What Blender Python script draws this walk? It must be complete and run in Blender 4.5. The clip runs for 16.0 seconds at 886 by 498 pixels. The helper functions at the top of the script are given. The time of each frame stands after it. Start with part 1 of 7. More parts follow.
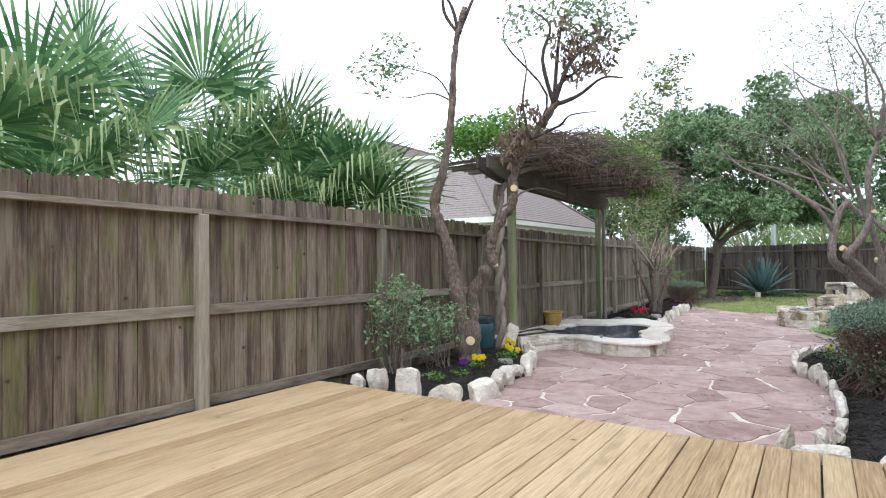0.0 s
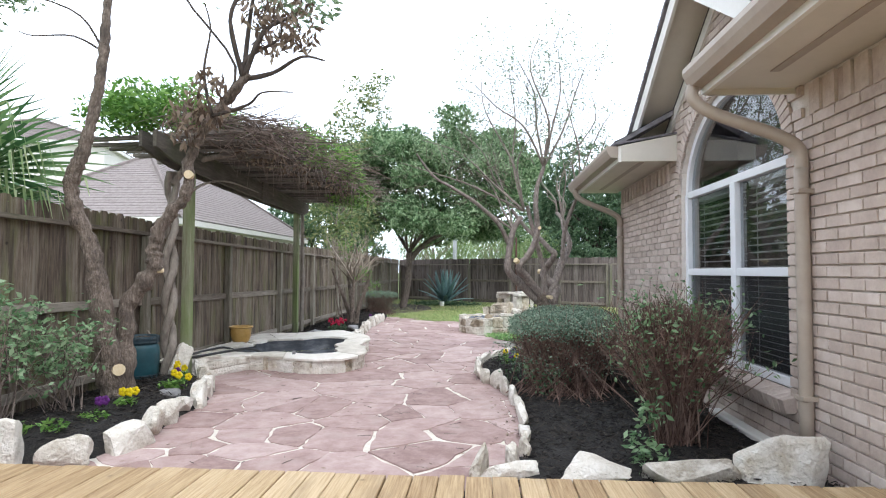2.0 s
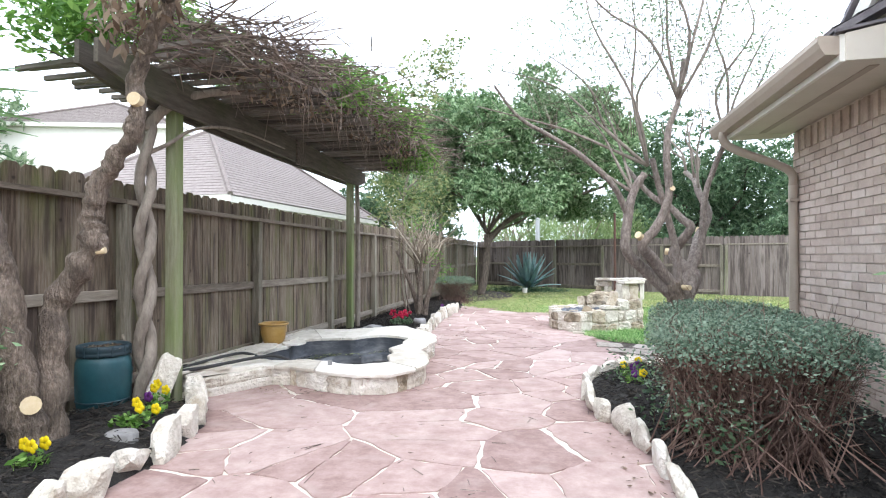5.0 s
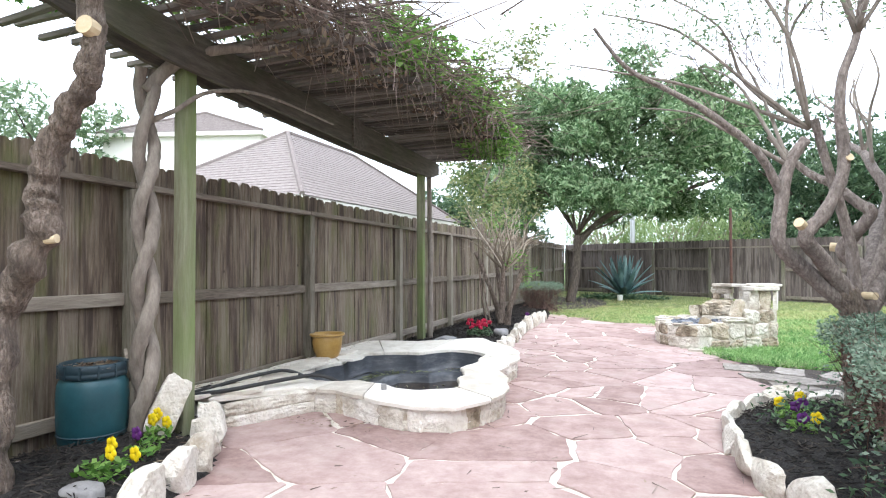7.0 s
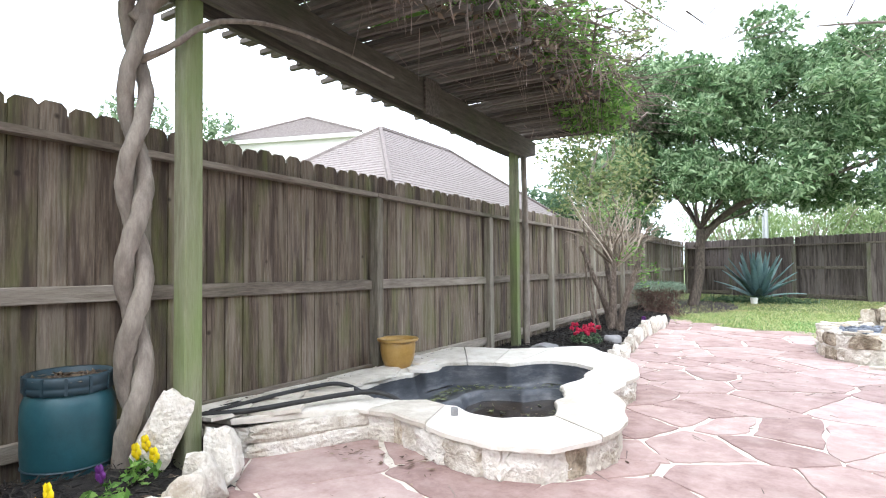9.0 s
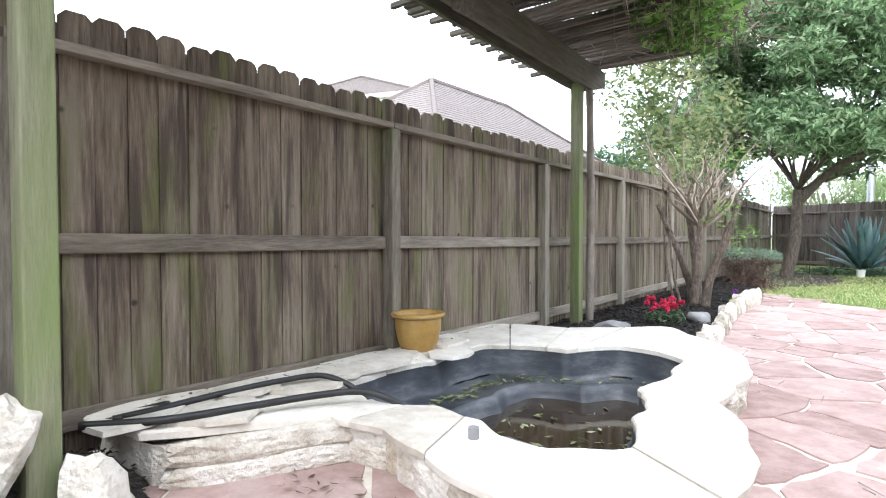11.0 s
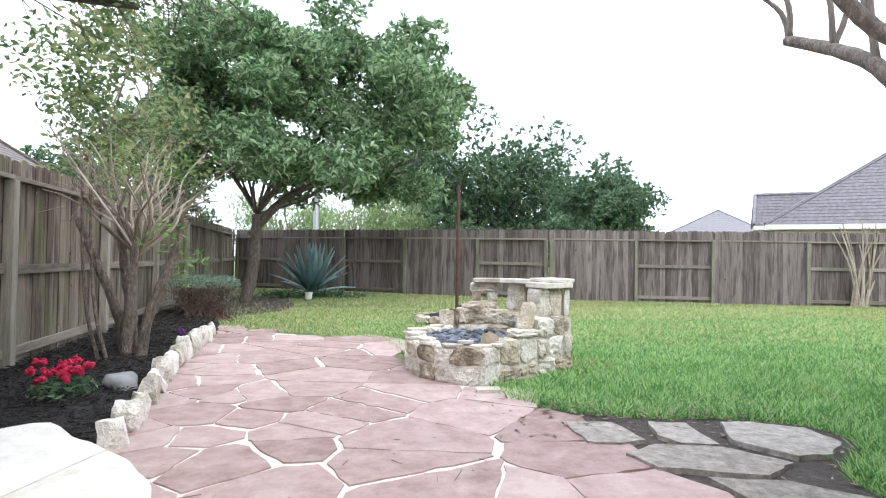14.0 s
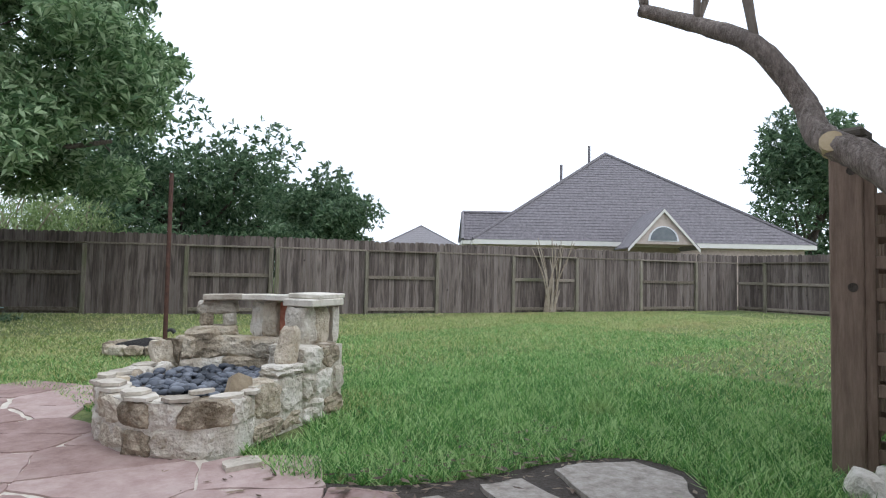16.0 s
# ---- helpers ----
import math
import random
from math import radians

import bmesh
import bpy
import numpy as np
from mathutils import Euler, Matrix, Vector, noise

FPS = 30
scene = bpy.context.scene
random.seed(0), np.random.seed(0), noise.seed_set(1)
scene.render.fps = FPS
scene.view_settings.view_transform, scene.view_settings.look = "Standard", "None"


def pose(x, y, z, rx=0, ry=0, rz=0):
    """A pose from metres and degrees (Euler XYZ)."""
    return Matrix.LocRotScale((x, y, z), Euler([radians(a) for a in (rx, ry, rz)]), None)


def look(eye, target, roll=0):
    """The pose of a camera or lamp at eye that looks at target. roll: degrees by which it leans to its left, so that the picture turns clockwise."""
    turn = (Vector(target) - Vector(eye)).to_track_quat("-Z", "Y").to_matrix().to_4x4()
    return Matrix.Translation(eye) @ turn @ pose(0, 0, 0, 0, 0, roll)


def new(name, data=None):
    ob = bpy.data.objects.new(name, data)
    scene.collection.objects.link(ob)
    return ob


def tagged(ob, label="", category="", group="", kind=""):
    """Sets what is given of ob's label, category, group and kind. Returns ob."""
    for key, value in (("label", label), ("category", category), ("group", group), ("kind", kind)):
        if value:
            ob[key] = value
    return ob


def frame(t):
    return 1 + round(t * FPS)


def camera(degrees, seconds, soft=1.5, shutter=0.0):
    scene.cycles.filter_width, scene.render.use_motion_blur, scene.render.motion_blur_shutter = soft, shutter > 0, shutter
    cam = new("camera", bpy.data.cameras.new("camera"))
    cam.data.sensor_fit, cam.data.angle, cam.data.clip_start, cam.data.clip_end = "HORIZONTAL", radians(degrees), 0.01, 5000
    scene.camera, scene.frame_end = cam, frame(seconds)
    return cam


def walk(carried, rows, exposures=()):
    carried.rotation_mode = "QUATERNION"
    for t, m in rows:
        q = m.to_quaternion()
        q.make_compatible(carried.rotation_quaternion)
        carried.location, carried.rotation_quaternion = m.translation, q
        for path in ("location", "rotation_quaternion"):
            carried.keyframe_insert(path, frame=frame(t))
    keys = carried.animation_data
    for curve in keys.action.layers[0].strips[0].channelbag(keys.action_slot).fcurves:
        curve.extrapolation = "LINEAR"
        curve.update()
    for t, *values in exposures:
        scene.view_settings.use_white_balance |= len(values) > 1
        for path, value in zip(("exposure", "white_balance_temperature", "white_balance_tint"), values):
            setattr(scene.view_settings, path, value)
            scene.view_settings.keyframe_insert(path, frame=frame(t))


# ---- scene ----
cam = camera(75.9, 16.0, soft=1.1)
METRES, EYE, TILT, LEAN, TURN = 10.1, 1.38, 0.0, 0.0, 33.2
ROWS = [
    (0.0, 0.0, 0.0, 0.0, 0.01, 1.27, 0.66),
    (0.5, 0.0087, 0.0199, 0.0001, -8.95, 2.13, 0.47),
    (1.0, 0.019, 0.035, -0.0019, -17.12, 2.4, 0.18),
    (1.5, 0.0282, 0.0611, -0.0027, -25.43, 2.4, -0.13),
    (2.0, 0.0332, 0.0857, -0.0051, -29.33, 2.28, -0.21),
    (2.5, 0.0462, 0.1178, -0.0064, -29.68, 1.94, -0.23),
    (3.0, 0.0614, 0.1483, -0.0082, -29.43, 1.31, -0.25),
    (3.5, 0.0779, 0.1823, -0.0086, -29.1, 1.09, -0.24),
    (4.0, 0.0968, 0.217, -0.0082, -26.99, 0.78, -0.13),
    (6.5, 0.1726, 0.3779, -0.0109, -14.36, 1.07, 0.17),
    (7.0, 0.1808, 0.4022, -0.0159, -12.78, 1.27, 0.17),
    (7.5, 0.1939, 0.4271, -0.0278, -10.46, 1.41, 0.22),
    (8.0, 0.2022, 0.453, -0.0294, -7.25, 1.48, 0.36),
    (8.5, 0.2094, 0.4822, -0.0265, -4.63, 2.05, 0.48),
    (11.0, 0.2375, 0.6346, -0.0382, 3.94, -1.51, 0.03),
    (11.5, 0.2474, 0.6668, -0.0345, -0.12, -2.8, -0.51),
    (12.0, 0.2577, 0.6912, -0.033, -11.45, -2.45, -0.62),
    (12.5, 0.2735, 0.7178, -0.0317, -19.03, -1.66, -0.59),
    (13.0, 0.2901, 0.7374, -0.0319, -26.03, -0.75, -0.69),
    (13.5, 0.3103, 0.7625, -0.0301, -34.24, 0.14, -0.89),
    (14.0, 0.3269, 0.7794, -0.0308, -45.75, 0.92, -0.97),
    (14.5, 0.355, 0.8, -0.0294, -54.34, 1.49, -1.03),
    (15.0, 0.3767, 0.8237, -0.0308, -64.08, 1.98, -1.13),
    (15.5, 0.3928, 0.8571, -0.0304, -72.26, 2.44, -1.09),
    (16.0, 0.4113, 0.8869, -0.033, -74.54, 2.6, -1.08),
]
walk(cam, [(t, pose(0, 0, EYE, TILT, LEAN, TURN) @ pose(METRES * x, METRES * y, METRES * z, 90 + pitch, roll, yaw)) for t, x, y, z, yaw, pitch, roll in ROWS],
     exposures=[(0.0, 0.12), (2.0, 0.3), (3.5, 0.62), (4.5, 0.72), (7.0, 0.8), (8.5, 0.9), (11.0, 1.02), (12.5, 1.0), (14.0, 0.5), (15.0, 0.0), (16.0, -0.38)])

# ---- light: a white overcast sky and a broad, weak sun ----
world = bpy.data.worlds.new("overcast_sky")
scene.world = world
world.use_nodes = True
wnodes, wlinks = world.node_tree.nodes, world.node_tree.links
sky = wnodes.new("ShaderNodeTexSky")
sky.sky_type, sky.sun_disc = "NISHITA", False
sky.sun_elevation, sky.sun_rotation, sky.dust_density = radians(54), radians(160), 4.0
hsv = wnodes.new("ShaderNodeHueSaturation")
hsv.inputs["Saturation"].default_value = 0.12
cloud = wnodes.new("ShaderNodeMixRGB")
cloud.inputs[0].default_value, cloud.inputs[2].default_value = 0.8, (8.6, 9.5, 11.1, 1)
wlinks.new(sky.outputs[0], hsv.inputs["Color"])
wlinks.new(hsv.outputs[0], cloud.inputs[1])
wlinks.new(cloud.outputs[0], wnodes["Background"].inputs[0])
wnodes["Background"].inputs[1].default_value = 0.21
sun = new("sun", bpy.data.lights.new("sun", "SUN"))
sun.data.energy, sun.data.angle, sun.data.color = 0.8, radians(25), (1.0, 0.98, 0.95)
sun.matrix_world = look((3, -8, 12), (0, 0, 0))

rng = np.random.default_rng(7)
rnd = random.Random(11)


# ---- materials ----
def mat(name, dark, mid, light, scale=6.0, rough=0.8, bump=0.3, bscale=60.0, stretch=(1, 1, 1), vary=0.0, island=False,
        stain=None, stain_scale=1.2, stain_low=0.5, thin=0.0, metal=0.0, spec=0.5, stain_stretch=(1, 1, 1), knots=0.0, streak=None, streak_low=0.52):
    """Noise grain between three colours, shifted piece by piece, with stains of a larger size and a fine relief."""
    m = bpy.data.materials.new(name)
    m.use_nodes = True
    n, l = m.node_tree.nodes, m.node_tree.links
    b, out = n["Principled BSDF"], n["Material Output"]
    co = n.new("ShaderNodeNewGeometry")
    mp = n.new("ShaderNodeMapping")
    mp.inputs["Scale"].default_value = stretch
    l.new(co.outputs["Position"], mp.inputs[0])
    no = n.new("ShaderNodeTexNoise")
    no.inputs["Scale"].default_value, no.inputs["Detail"].default_value, no.inputs["Roughness"].default_value = scale, 9, 0.74
    l.new(mp.outputs[0], no.inputs["Vector"])
    fac = no.outputs["Fac"]
    if vary:
        if island:
            r = co.outputs["Random Per Island"]
        else:
            r = n.new("ShaderNodeObjectInfo").outputs["Random"]
        ma = n.new("ShaderNodeMath")
        ma.operation = "MULTIPLY_ADD"
        ma.inputs[1].default_value, ma.inputs[2].default_value = vary, -vary / 2
        l.new(r, ma.inputs[0])
        ad = n.new("ShaderNodeMath")
        ad.operation = "ADD"
        l.new(fac, ad.inputs[0])
        l.new(ma.outputs[0], ad.inputs[1])
        fac = ad.outputs[0]
    ra = n.new("ShaderNodeValToRGB")
    e = ra.color_ramp.elements
    e[0].position, e[0].color, e[1].position, e[1].color = 0.28, (*dark, 1), 0.72, (*light, 1)
    e.new(0.5).color = (*mid, 1)
    l.new(fac, ra.inputs[0])
    col = ra.outputs[0]
    if stain:
        sn = n.new("ShaderNodeTexNoise")
        sn.inputs["Scale"].default_value, sn.inputs["Detail"].default_value = stain_scale, 5
        sm = n.new("ShaderNodeMapping")
        sm.inputs["Scale"].default_value = stain_stretch
        l.new(co.outputs["Position"], sm.inputs[0])
        l.new(sm.outputs[0], sn.inputs["Vector"])
        mr = n.new("ShaderNodeMapRange")
        mr.inputs[1].default_value, mr.inputs[2].default_value, mr.inputs[4].default_value = stain_low, stain_low + 0.22, 0.75
        l.new(sn.outputs["Fac"], mr.inputs[0])
        mx = n.new("ShaderNodeMixRGB")
        mx.inputs[2].default_value = (*stain, 1)
        l.new(mr.outputs[0], mx.inputs[0])
        l.new(col, mx.inputs[1])
        col = mx.outputs[0]
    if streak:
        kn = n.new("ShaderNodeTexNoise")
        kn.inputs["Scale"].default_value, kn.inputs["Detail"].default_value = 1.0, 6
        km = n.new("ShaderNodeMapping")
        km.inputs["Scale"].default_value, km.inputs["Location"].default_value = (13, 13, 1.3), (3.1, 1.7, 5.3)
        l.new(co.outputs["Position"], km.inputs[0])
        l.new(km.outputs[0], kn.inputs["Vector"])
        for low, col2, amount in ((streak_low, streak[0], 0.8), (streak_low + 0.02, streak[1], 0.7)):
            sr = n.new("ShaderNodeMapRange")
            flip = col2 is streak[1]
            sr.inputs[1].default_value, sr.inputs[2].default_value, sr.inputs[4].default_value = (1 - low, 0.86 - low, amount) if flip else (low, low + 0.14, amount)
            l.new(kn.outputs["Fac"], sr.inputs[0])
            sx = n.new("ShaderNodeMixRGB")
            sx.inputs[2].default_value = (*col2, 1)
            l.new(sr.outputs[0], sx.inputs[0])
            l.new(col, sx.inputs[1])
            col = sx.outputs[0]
    if knots:
        vo = n.new("ShaderNodeTexVoronoi")
        vo.inputs["Scale"].default_value = knots
        l.new(co.outputs["Position"], vo.inputs["Vector"])
        kr = n.new("ShaderNodeMapRange")
        kr.inputs[1].default_value, kr.inputs[2].default_value, kr.inputs[3].default_value, kr.inputs[4].default_value = 0.035, 0.085, 0.85, 0.0
        l.new(vo.outputs["Distance"], kr.inputs[0])
        kx = n.new("ShaderNodeMixRGB")
        kx.inputs[2].default_value = (dark[0] * 0.45, dark[1] * 0.45, dark[2] * 0.45, 1)
        l.new(kr.outputs[0], kx.inputs[0])
        l.new(col, kx.inputs[1])
        col = kx.outputs[0]
    l.new(col, b.inputs["Base Color"])
    b.inputs["Roughness"].default_value, b.inputs["Metallic"].default_value = rough, metal
    b.inputs["Specular IOR Level"].default_value = spec
    if bump:
        bn = n.new("ShaderNodeTexNoise")
        bn.inputs["Scale"].default_value, bn.inputs["Detail"].default_value = bscale, 5
        l.new(mp.outputs[0], bn.inputs["Vector"])
        bu = n.new("ShaderNodeBump")
        bu.inputs["Strength"].default_value, bu.inputs["Distance"].default_value = bump, 0.025 if bump > 0.7 else 0.01
        l.new(bn.outputs["Fac"], bu.inputs["Height"])
        l.new(bu.outputs[0], b.inputs["Normal"])
    if thin:
        tr = n.new("ShaderNodeBsdfTranslucent")
        l.new(col, tr.inputs[0])
        ms = n.new("ShaderNodeMixShader")
        ms.inputs[0].default_value = thin
        l.new(b.outputs[0], ms.inputs[1])
        l.new(tr.outputs[0], ms.inputs[2])
        l.new(ms.outputs[0], out.inputs[0])
    return m


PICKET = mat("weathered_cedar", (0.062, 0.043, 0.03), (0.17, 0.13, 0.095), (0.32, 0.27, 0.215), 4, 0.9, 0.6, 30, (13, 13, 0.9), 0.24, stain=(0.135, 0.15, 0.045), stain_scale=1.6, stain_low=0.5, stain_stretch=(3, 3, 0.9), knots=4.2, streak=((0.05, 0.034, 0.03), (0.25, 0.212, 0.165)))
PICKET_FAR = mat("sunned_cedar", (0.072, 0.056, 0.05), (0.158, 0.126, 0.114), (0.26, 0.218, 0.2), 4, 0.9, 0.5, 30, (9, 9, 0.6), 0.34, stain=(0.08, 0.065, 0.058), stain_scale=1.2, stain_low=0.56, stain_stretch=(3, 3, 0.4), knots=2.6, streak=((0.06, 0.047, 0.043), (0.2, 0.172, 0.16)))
RAIL = mat("grey_rail_wood", (0.105, 0.084, 0.064), (0.22, 0.185, 0.15), (0.34, 0.3, 0.25), 5, 0.9, 0.5, 30, (5, 0.6, 5), 0.25, stain=(0.085, 0.1, 0.045), stain_scale=0.8, stain_low=0.55)
POST = mat("mossy_post_wood", (0.1, 0.1, 0.06), (0.19, 0.19, 0.12), (0.28, 0.28, 0.19), 5, 0.9, 0.5, 30, (6, 6, 0.6), 0.3, stain=(0.17, 0.24, 0.075), stain_scale=1.5, stain_low=0.42, stain_stretch=(2, 2, 0.6))
FENCEPOST = mat("grey_fence_post_wood", (0.12, 0.105, 0.08), (0.24, 0.215, 0.17), (0.35, 0.32, 0.265), 5, 0.9, 0.5, 30, (6, 6, 0.6), 0.25, stain=(0.11, 0.13, 0.05), stain_scale=1.5, stain_low=0.52, stain_stretch=(2, 2, 0.6))
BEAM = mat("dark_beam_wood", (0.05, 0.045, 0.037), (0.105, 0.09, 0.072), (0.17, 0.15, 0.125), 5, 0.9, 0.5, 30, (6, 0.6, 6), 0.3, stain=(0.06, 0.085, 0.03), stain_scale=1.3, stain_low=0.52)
SLAT = mat("grey_slat_wood", (0.05, 0.042, 0.036), (0.11, 0.093, 0.08), (0.2, 0.175, 0.155), 5, 0.9, 0.4, 30, (0.6, 6, 6), 0.4)
DECK = mat("new_pine_board", (0.26, 0.155, 0.07), (0.47, 0.335, 0.185), (0.62, 0.48, 0.3), 3.2, 0.65, 0.35, 40, (26, 0.9, 3), 0.22, stain=(0.29, 0.2, 0.115), stain_scale=1.6, stain_low=0.55, stain_stretch=(5, 1.1, 1), knots=3.4)
FLAG = mat("red_flagstone", (0.25, 0.16, 0.145), (0.375, 0.262, 0.24), (0.49, 0.375, 0.35), 5.0, 0.8, 0.4, 26, vary=0.3, stain=(0.42, 0.33, 0.3), stain_scale=3.2, stain_low=0.55)
MORTAR = mat("pale_mortar", (0.48, 0.43, 0.37), (0.65, 0.6, 0.53), (0.76, 0.71, 0.64), 9, 0.9, 0.5, 50)
LIME = mat("white_limestone", (0.38, 0.325, 0.25), (0.65, 0.605, 0.53), (0.8, 0.77, 0.71), 8, 0.9, 0.9, 40, vary=0.25, stain=(0.4, 0.31, 0.17), stain_scale=3.5, stain_low=0.62)
LIME_OLD = mat("weathered_limestone", (0.16, 0.125, 0.085), (0.5, 0.425, 0.325), (0.74, 0.68, 0.57), 9, 0.9, 1.0, 45, vary=0.3, stain=(0.3, 0.21, 0.1), stain_scale=5.0, stain_low=0.56)
COPING = mat("cream_coping_stone", (0.5, 0.45, 0.38), (0.68, 0.635, 0.56), (0.78, 0.745, 0.69), 5, 0.85, 0.7, 28, vary=0.3, stain=(0.44, 0.39, 0.32), stain_scale=4.0, stain_low=0.6)
COPING_OLD = mat("weathered_slab", (0.3, 0.26, 0.21), (0.52, 0.47, 0.4), (0.7, 0.66, 0.59), 7, 0.9, 0.6, 40, vary=0.4, stain=(0.26, 0.22, 0.17), stain_scale=6, stain_low=0.58)
SLATE_TAN = mat("tan_flat_stone", (0.17, 0.13, 0.085), (0.28, 0.22, 0.15), (0.4, 0.33, 0.24), 9, 0.9, 0.6, 40)
MULCH = mat("black_mulch", (0.009, 0.008, 0.0075), (0.022, 0.0195, 0.018), (0.05, 0.044, 0.04), 30, 0.95, 1.0, 90)
CHIP = mat("mulch_chips", (0.009, 0.008, 0.0075), (0.024, 0.021, 0.019), (0.075, 0.062, 0.053), 12, 0.9, 0.0, vary=0.7, island=True)
SOIL = mat("dark_soil", (0.03, 0.024, 0.02), (0.06, 0.048, 0.04), (0.1, 0.085, 0.07), 14, 0.95, 0.8, 60)
LAWN = mat("lawn_thatch", (0.05, 0.075, 0.022), (0.13, 0.18, 0.055), (0.27, 0.29, 0.12), 9, 0.95, 0.8, 120, stain=(0.26, 0.23, 0.1), stain_scale=0.35, stain_low=0.56)
BLADE = mat("grass_blades", (0.075, 0.215, 0.055), (0.205, 0.43, 0.115), (0.46, 0.64, 0.28), 1.6, 0.6, 0, vary=0.75, island=True, thin=0.4, stain=(0.4, 0.4, 0.16), stain_scale=0.7, stain_low=0.58)
BLADE_DRY = mat("dry_grass_blades", (0.22, 0.3, 0.095), (0.45, 0.52, 0.19), (0.64, 0.63, 0.34), 1.2, 0.7, 0, vary=0.7, island=True, thin=0.4, stain=(0.45, 0.37, 0.18), stain_scale=0.6, stain_low=0.52)
SLATE = mat("grey_stepping_stone", (0.12, 0.1, 0.085), (0.29, 0.255, 0.22), (0.45, 0.41, 0.37), 14, 0.85, 0.9, 18, vary=0.2, stain=(0.12, 0.1, 0.08), stain_scale=4, stain_low=0.58)
BRICK = mat("tan_brick", (0.42, 0.335, 0.285), (0.54, 0.445, 0.385), (0.65, 0.56, 0.5), 7, 0.9, 0.35, 60, vary=0.28)
BRICKS = mat("tan_bricks", (0.42, 0.335, 0.285), (0.54, 0.445, 0.385), (0.65, 0.56, 0.5), 7, 0.9, 0.4, 60, vary=0.3, island=True)
JOINT = mat("brick_mortar", (0.56, 0.5, 0.44), (0.67, 0.61, 0.55), (0.74, 0.68, 0.62), 15, 0.95, 0.3, 80)
TRIM = mat("tan_painted_trim", (0.36, 0.295, 0.24), (0.4, 0.335, 0.275), (0.44, 0.375, 0.31), 4, 0.5, 0.1, 20, stain=(0.38, 0.3, 0.225), stain_scale=2.0, stain_low=0.6)
SOFFIT = mat("soffit_paint", (0.6, 0.55, 0.47), (0.65, 0.6, 0.52), (0.68, 0.63, 0.55), 3, 0.6, 0.1, 20)
PALE = mat("pale_trim_paint", (0.7, 0.68, 0.62), (0.76, 0.74, 0.69), (0.8, 0.78, 0.73), 3, 0.55, 0.1, 20)
WHITE = mat("white_window_frame", (0.76, 0.77, 0.79), (0.8, 0.81, 0.83), (0.84, 0.85, 0.86), 3, 0.4, 0.05, 20)
BLIND = mat("white_blind", (0.5, 0.49, 0.47), (0.56, 0.55, 0.53), (0.6, 0.59, 0.57), 3, 0.5, 0)
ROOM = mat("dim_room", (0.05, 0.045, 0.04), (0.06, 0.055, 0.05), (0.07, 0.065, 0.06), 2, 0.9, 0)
SHINGLE = mat("grey_brown_shingle", (0.13, 0.105, 0.098), (0.2, 0.168, 0.157), (0.27, 0.235, 0.222), 9, 0.95, 0.5, 90, vary=0.3)
SHINGLE2 = mat("grey_shingle", (0.12, 0.112, 0.12), (0.21, 0.195, 0.21), (0.3, 0.285, 0.3), 9, 0.95, 0.5, 90, vary=0.3)
SIDING = mat("cream_siding", (0.68, 0.66, 0.6), (0.72, 0.7, 0.64), (0.75, 0.73, 0.68), 3, 0.8, 0.1, 20)
LINER = mat("black_pond_liner", (0.016, 0.019, 0.025), (0.05, 0.057, 0.07), (0.17, 0.175, 0.185), 2.5, 0.45, 0.2, 15, (1, 1, 3))
HOSE = mat("black_rubber_hose", (0.01, 0.01, 0.01), (0.018, 0.018, 0.018), (0.03, 0.03, 0.03), 10, 0.45, 0.1, 40)
GLAZE = mat("mustard_glazed_clay", (0.28, 0.15, 0.035), (0.4, 0.24, 0.065), (0.5, 0.33, 0.12), 5, 0.35, 0.3, 18, stain=(0.22, 0.13, 0.05), stain_scale=7, stain_low=0.6)
TEAL = mat("teal_plastic", (0.01, 0.05, 0.065), (0.016, 0.08, 0.1), (0.035, 0.11, 0.13), 4, 0.45, 0.1, 30, stain=(0.05, 0.07, 0.06), stain_scale=4, stain_low=0.6)
LID = mat("dark_blue_plastic", (0.012, 0.03, 0.042), (0.02, 0.045, 0.06), (0.035, 0.06, 0.075), 5, 0.5, 0.1, 30)
IRON = mat("rusty_iron", (0.04, 0.02, 0.015), (0.08, 0.035, 0.025), (0.13, 0.06, 0.04), 12, 0.8, 0.4, 60)
STEEL = mat("galvanised_steel", (0.4, 0.41, 0.42), (0.48, 0.49, 0.5), (0.55, 0.56, 0.57), 6, 0.4, 0.1, 40, metal=0.7)
BARK = mat("rough_brown_bark", (0.06, 0.045, 0.036), (0.205, 0.16, 0.128), (0.44, 0.36, 0.3), 18, 0.95, 1.4, 40, (2.6, 2.6, 0.9), stain=(0.07, 0.055, 0.045), stain_scale=5)
BARK_PALE = mat("smooth_grey_bark", (0.12, 0.1, 0.082), (0.235, 0.2, 0.168), (0.37, 0.325, 0.28), 6, 0.85, 0.4, 25, (3, 3, 0.8))
BARK_DARK = mat("dark_bark", (0.03, 0.025, 0.02), (0.07, 0.055, 0.045), (0.13, 0.1, 0.085), 8, 0.95, 0.8, 25, (3, 3, 1))
CUT = mat("sawn_wood", (0.5, 0.38, 0.22), (0.62, 0.5, 0.32), (0.7, 0.6, 0.42), 12, 0.8, 0.2, 60)
TWIG = mat("dry_twigs", (0.1, 0.077, 0.066), (0.21, 0.165, 0.142), (0.36, 0.295, 0.255), 5, 0.9, 0, vary=0.6, island=True)
TWIG_RED = mat("reddish_twigs", (0.075, 0.042, 0.034), (0.165, 0.1, 0.08), (0.28, 0.19, 0.155), 5, 0.9, 0, vary=0.6, island=True)
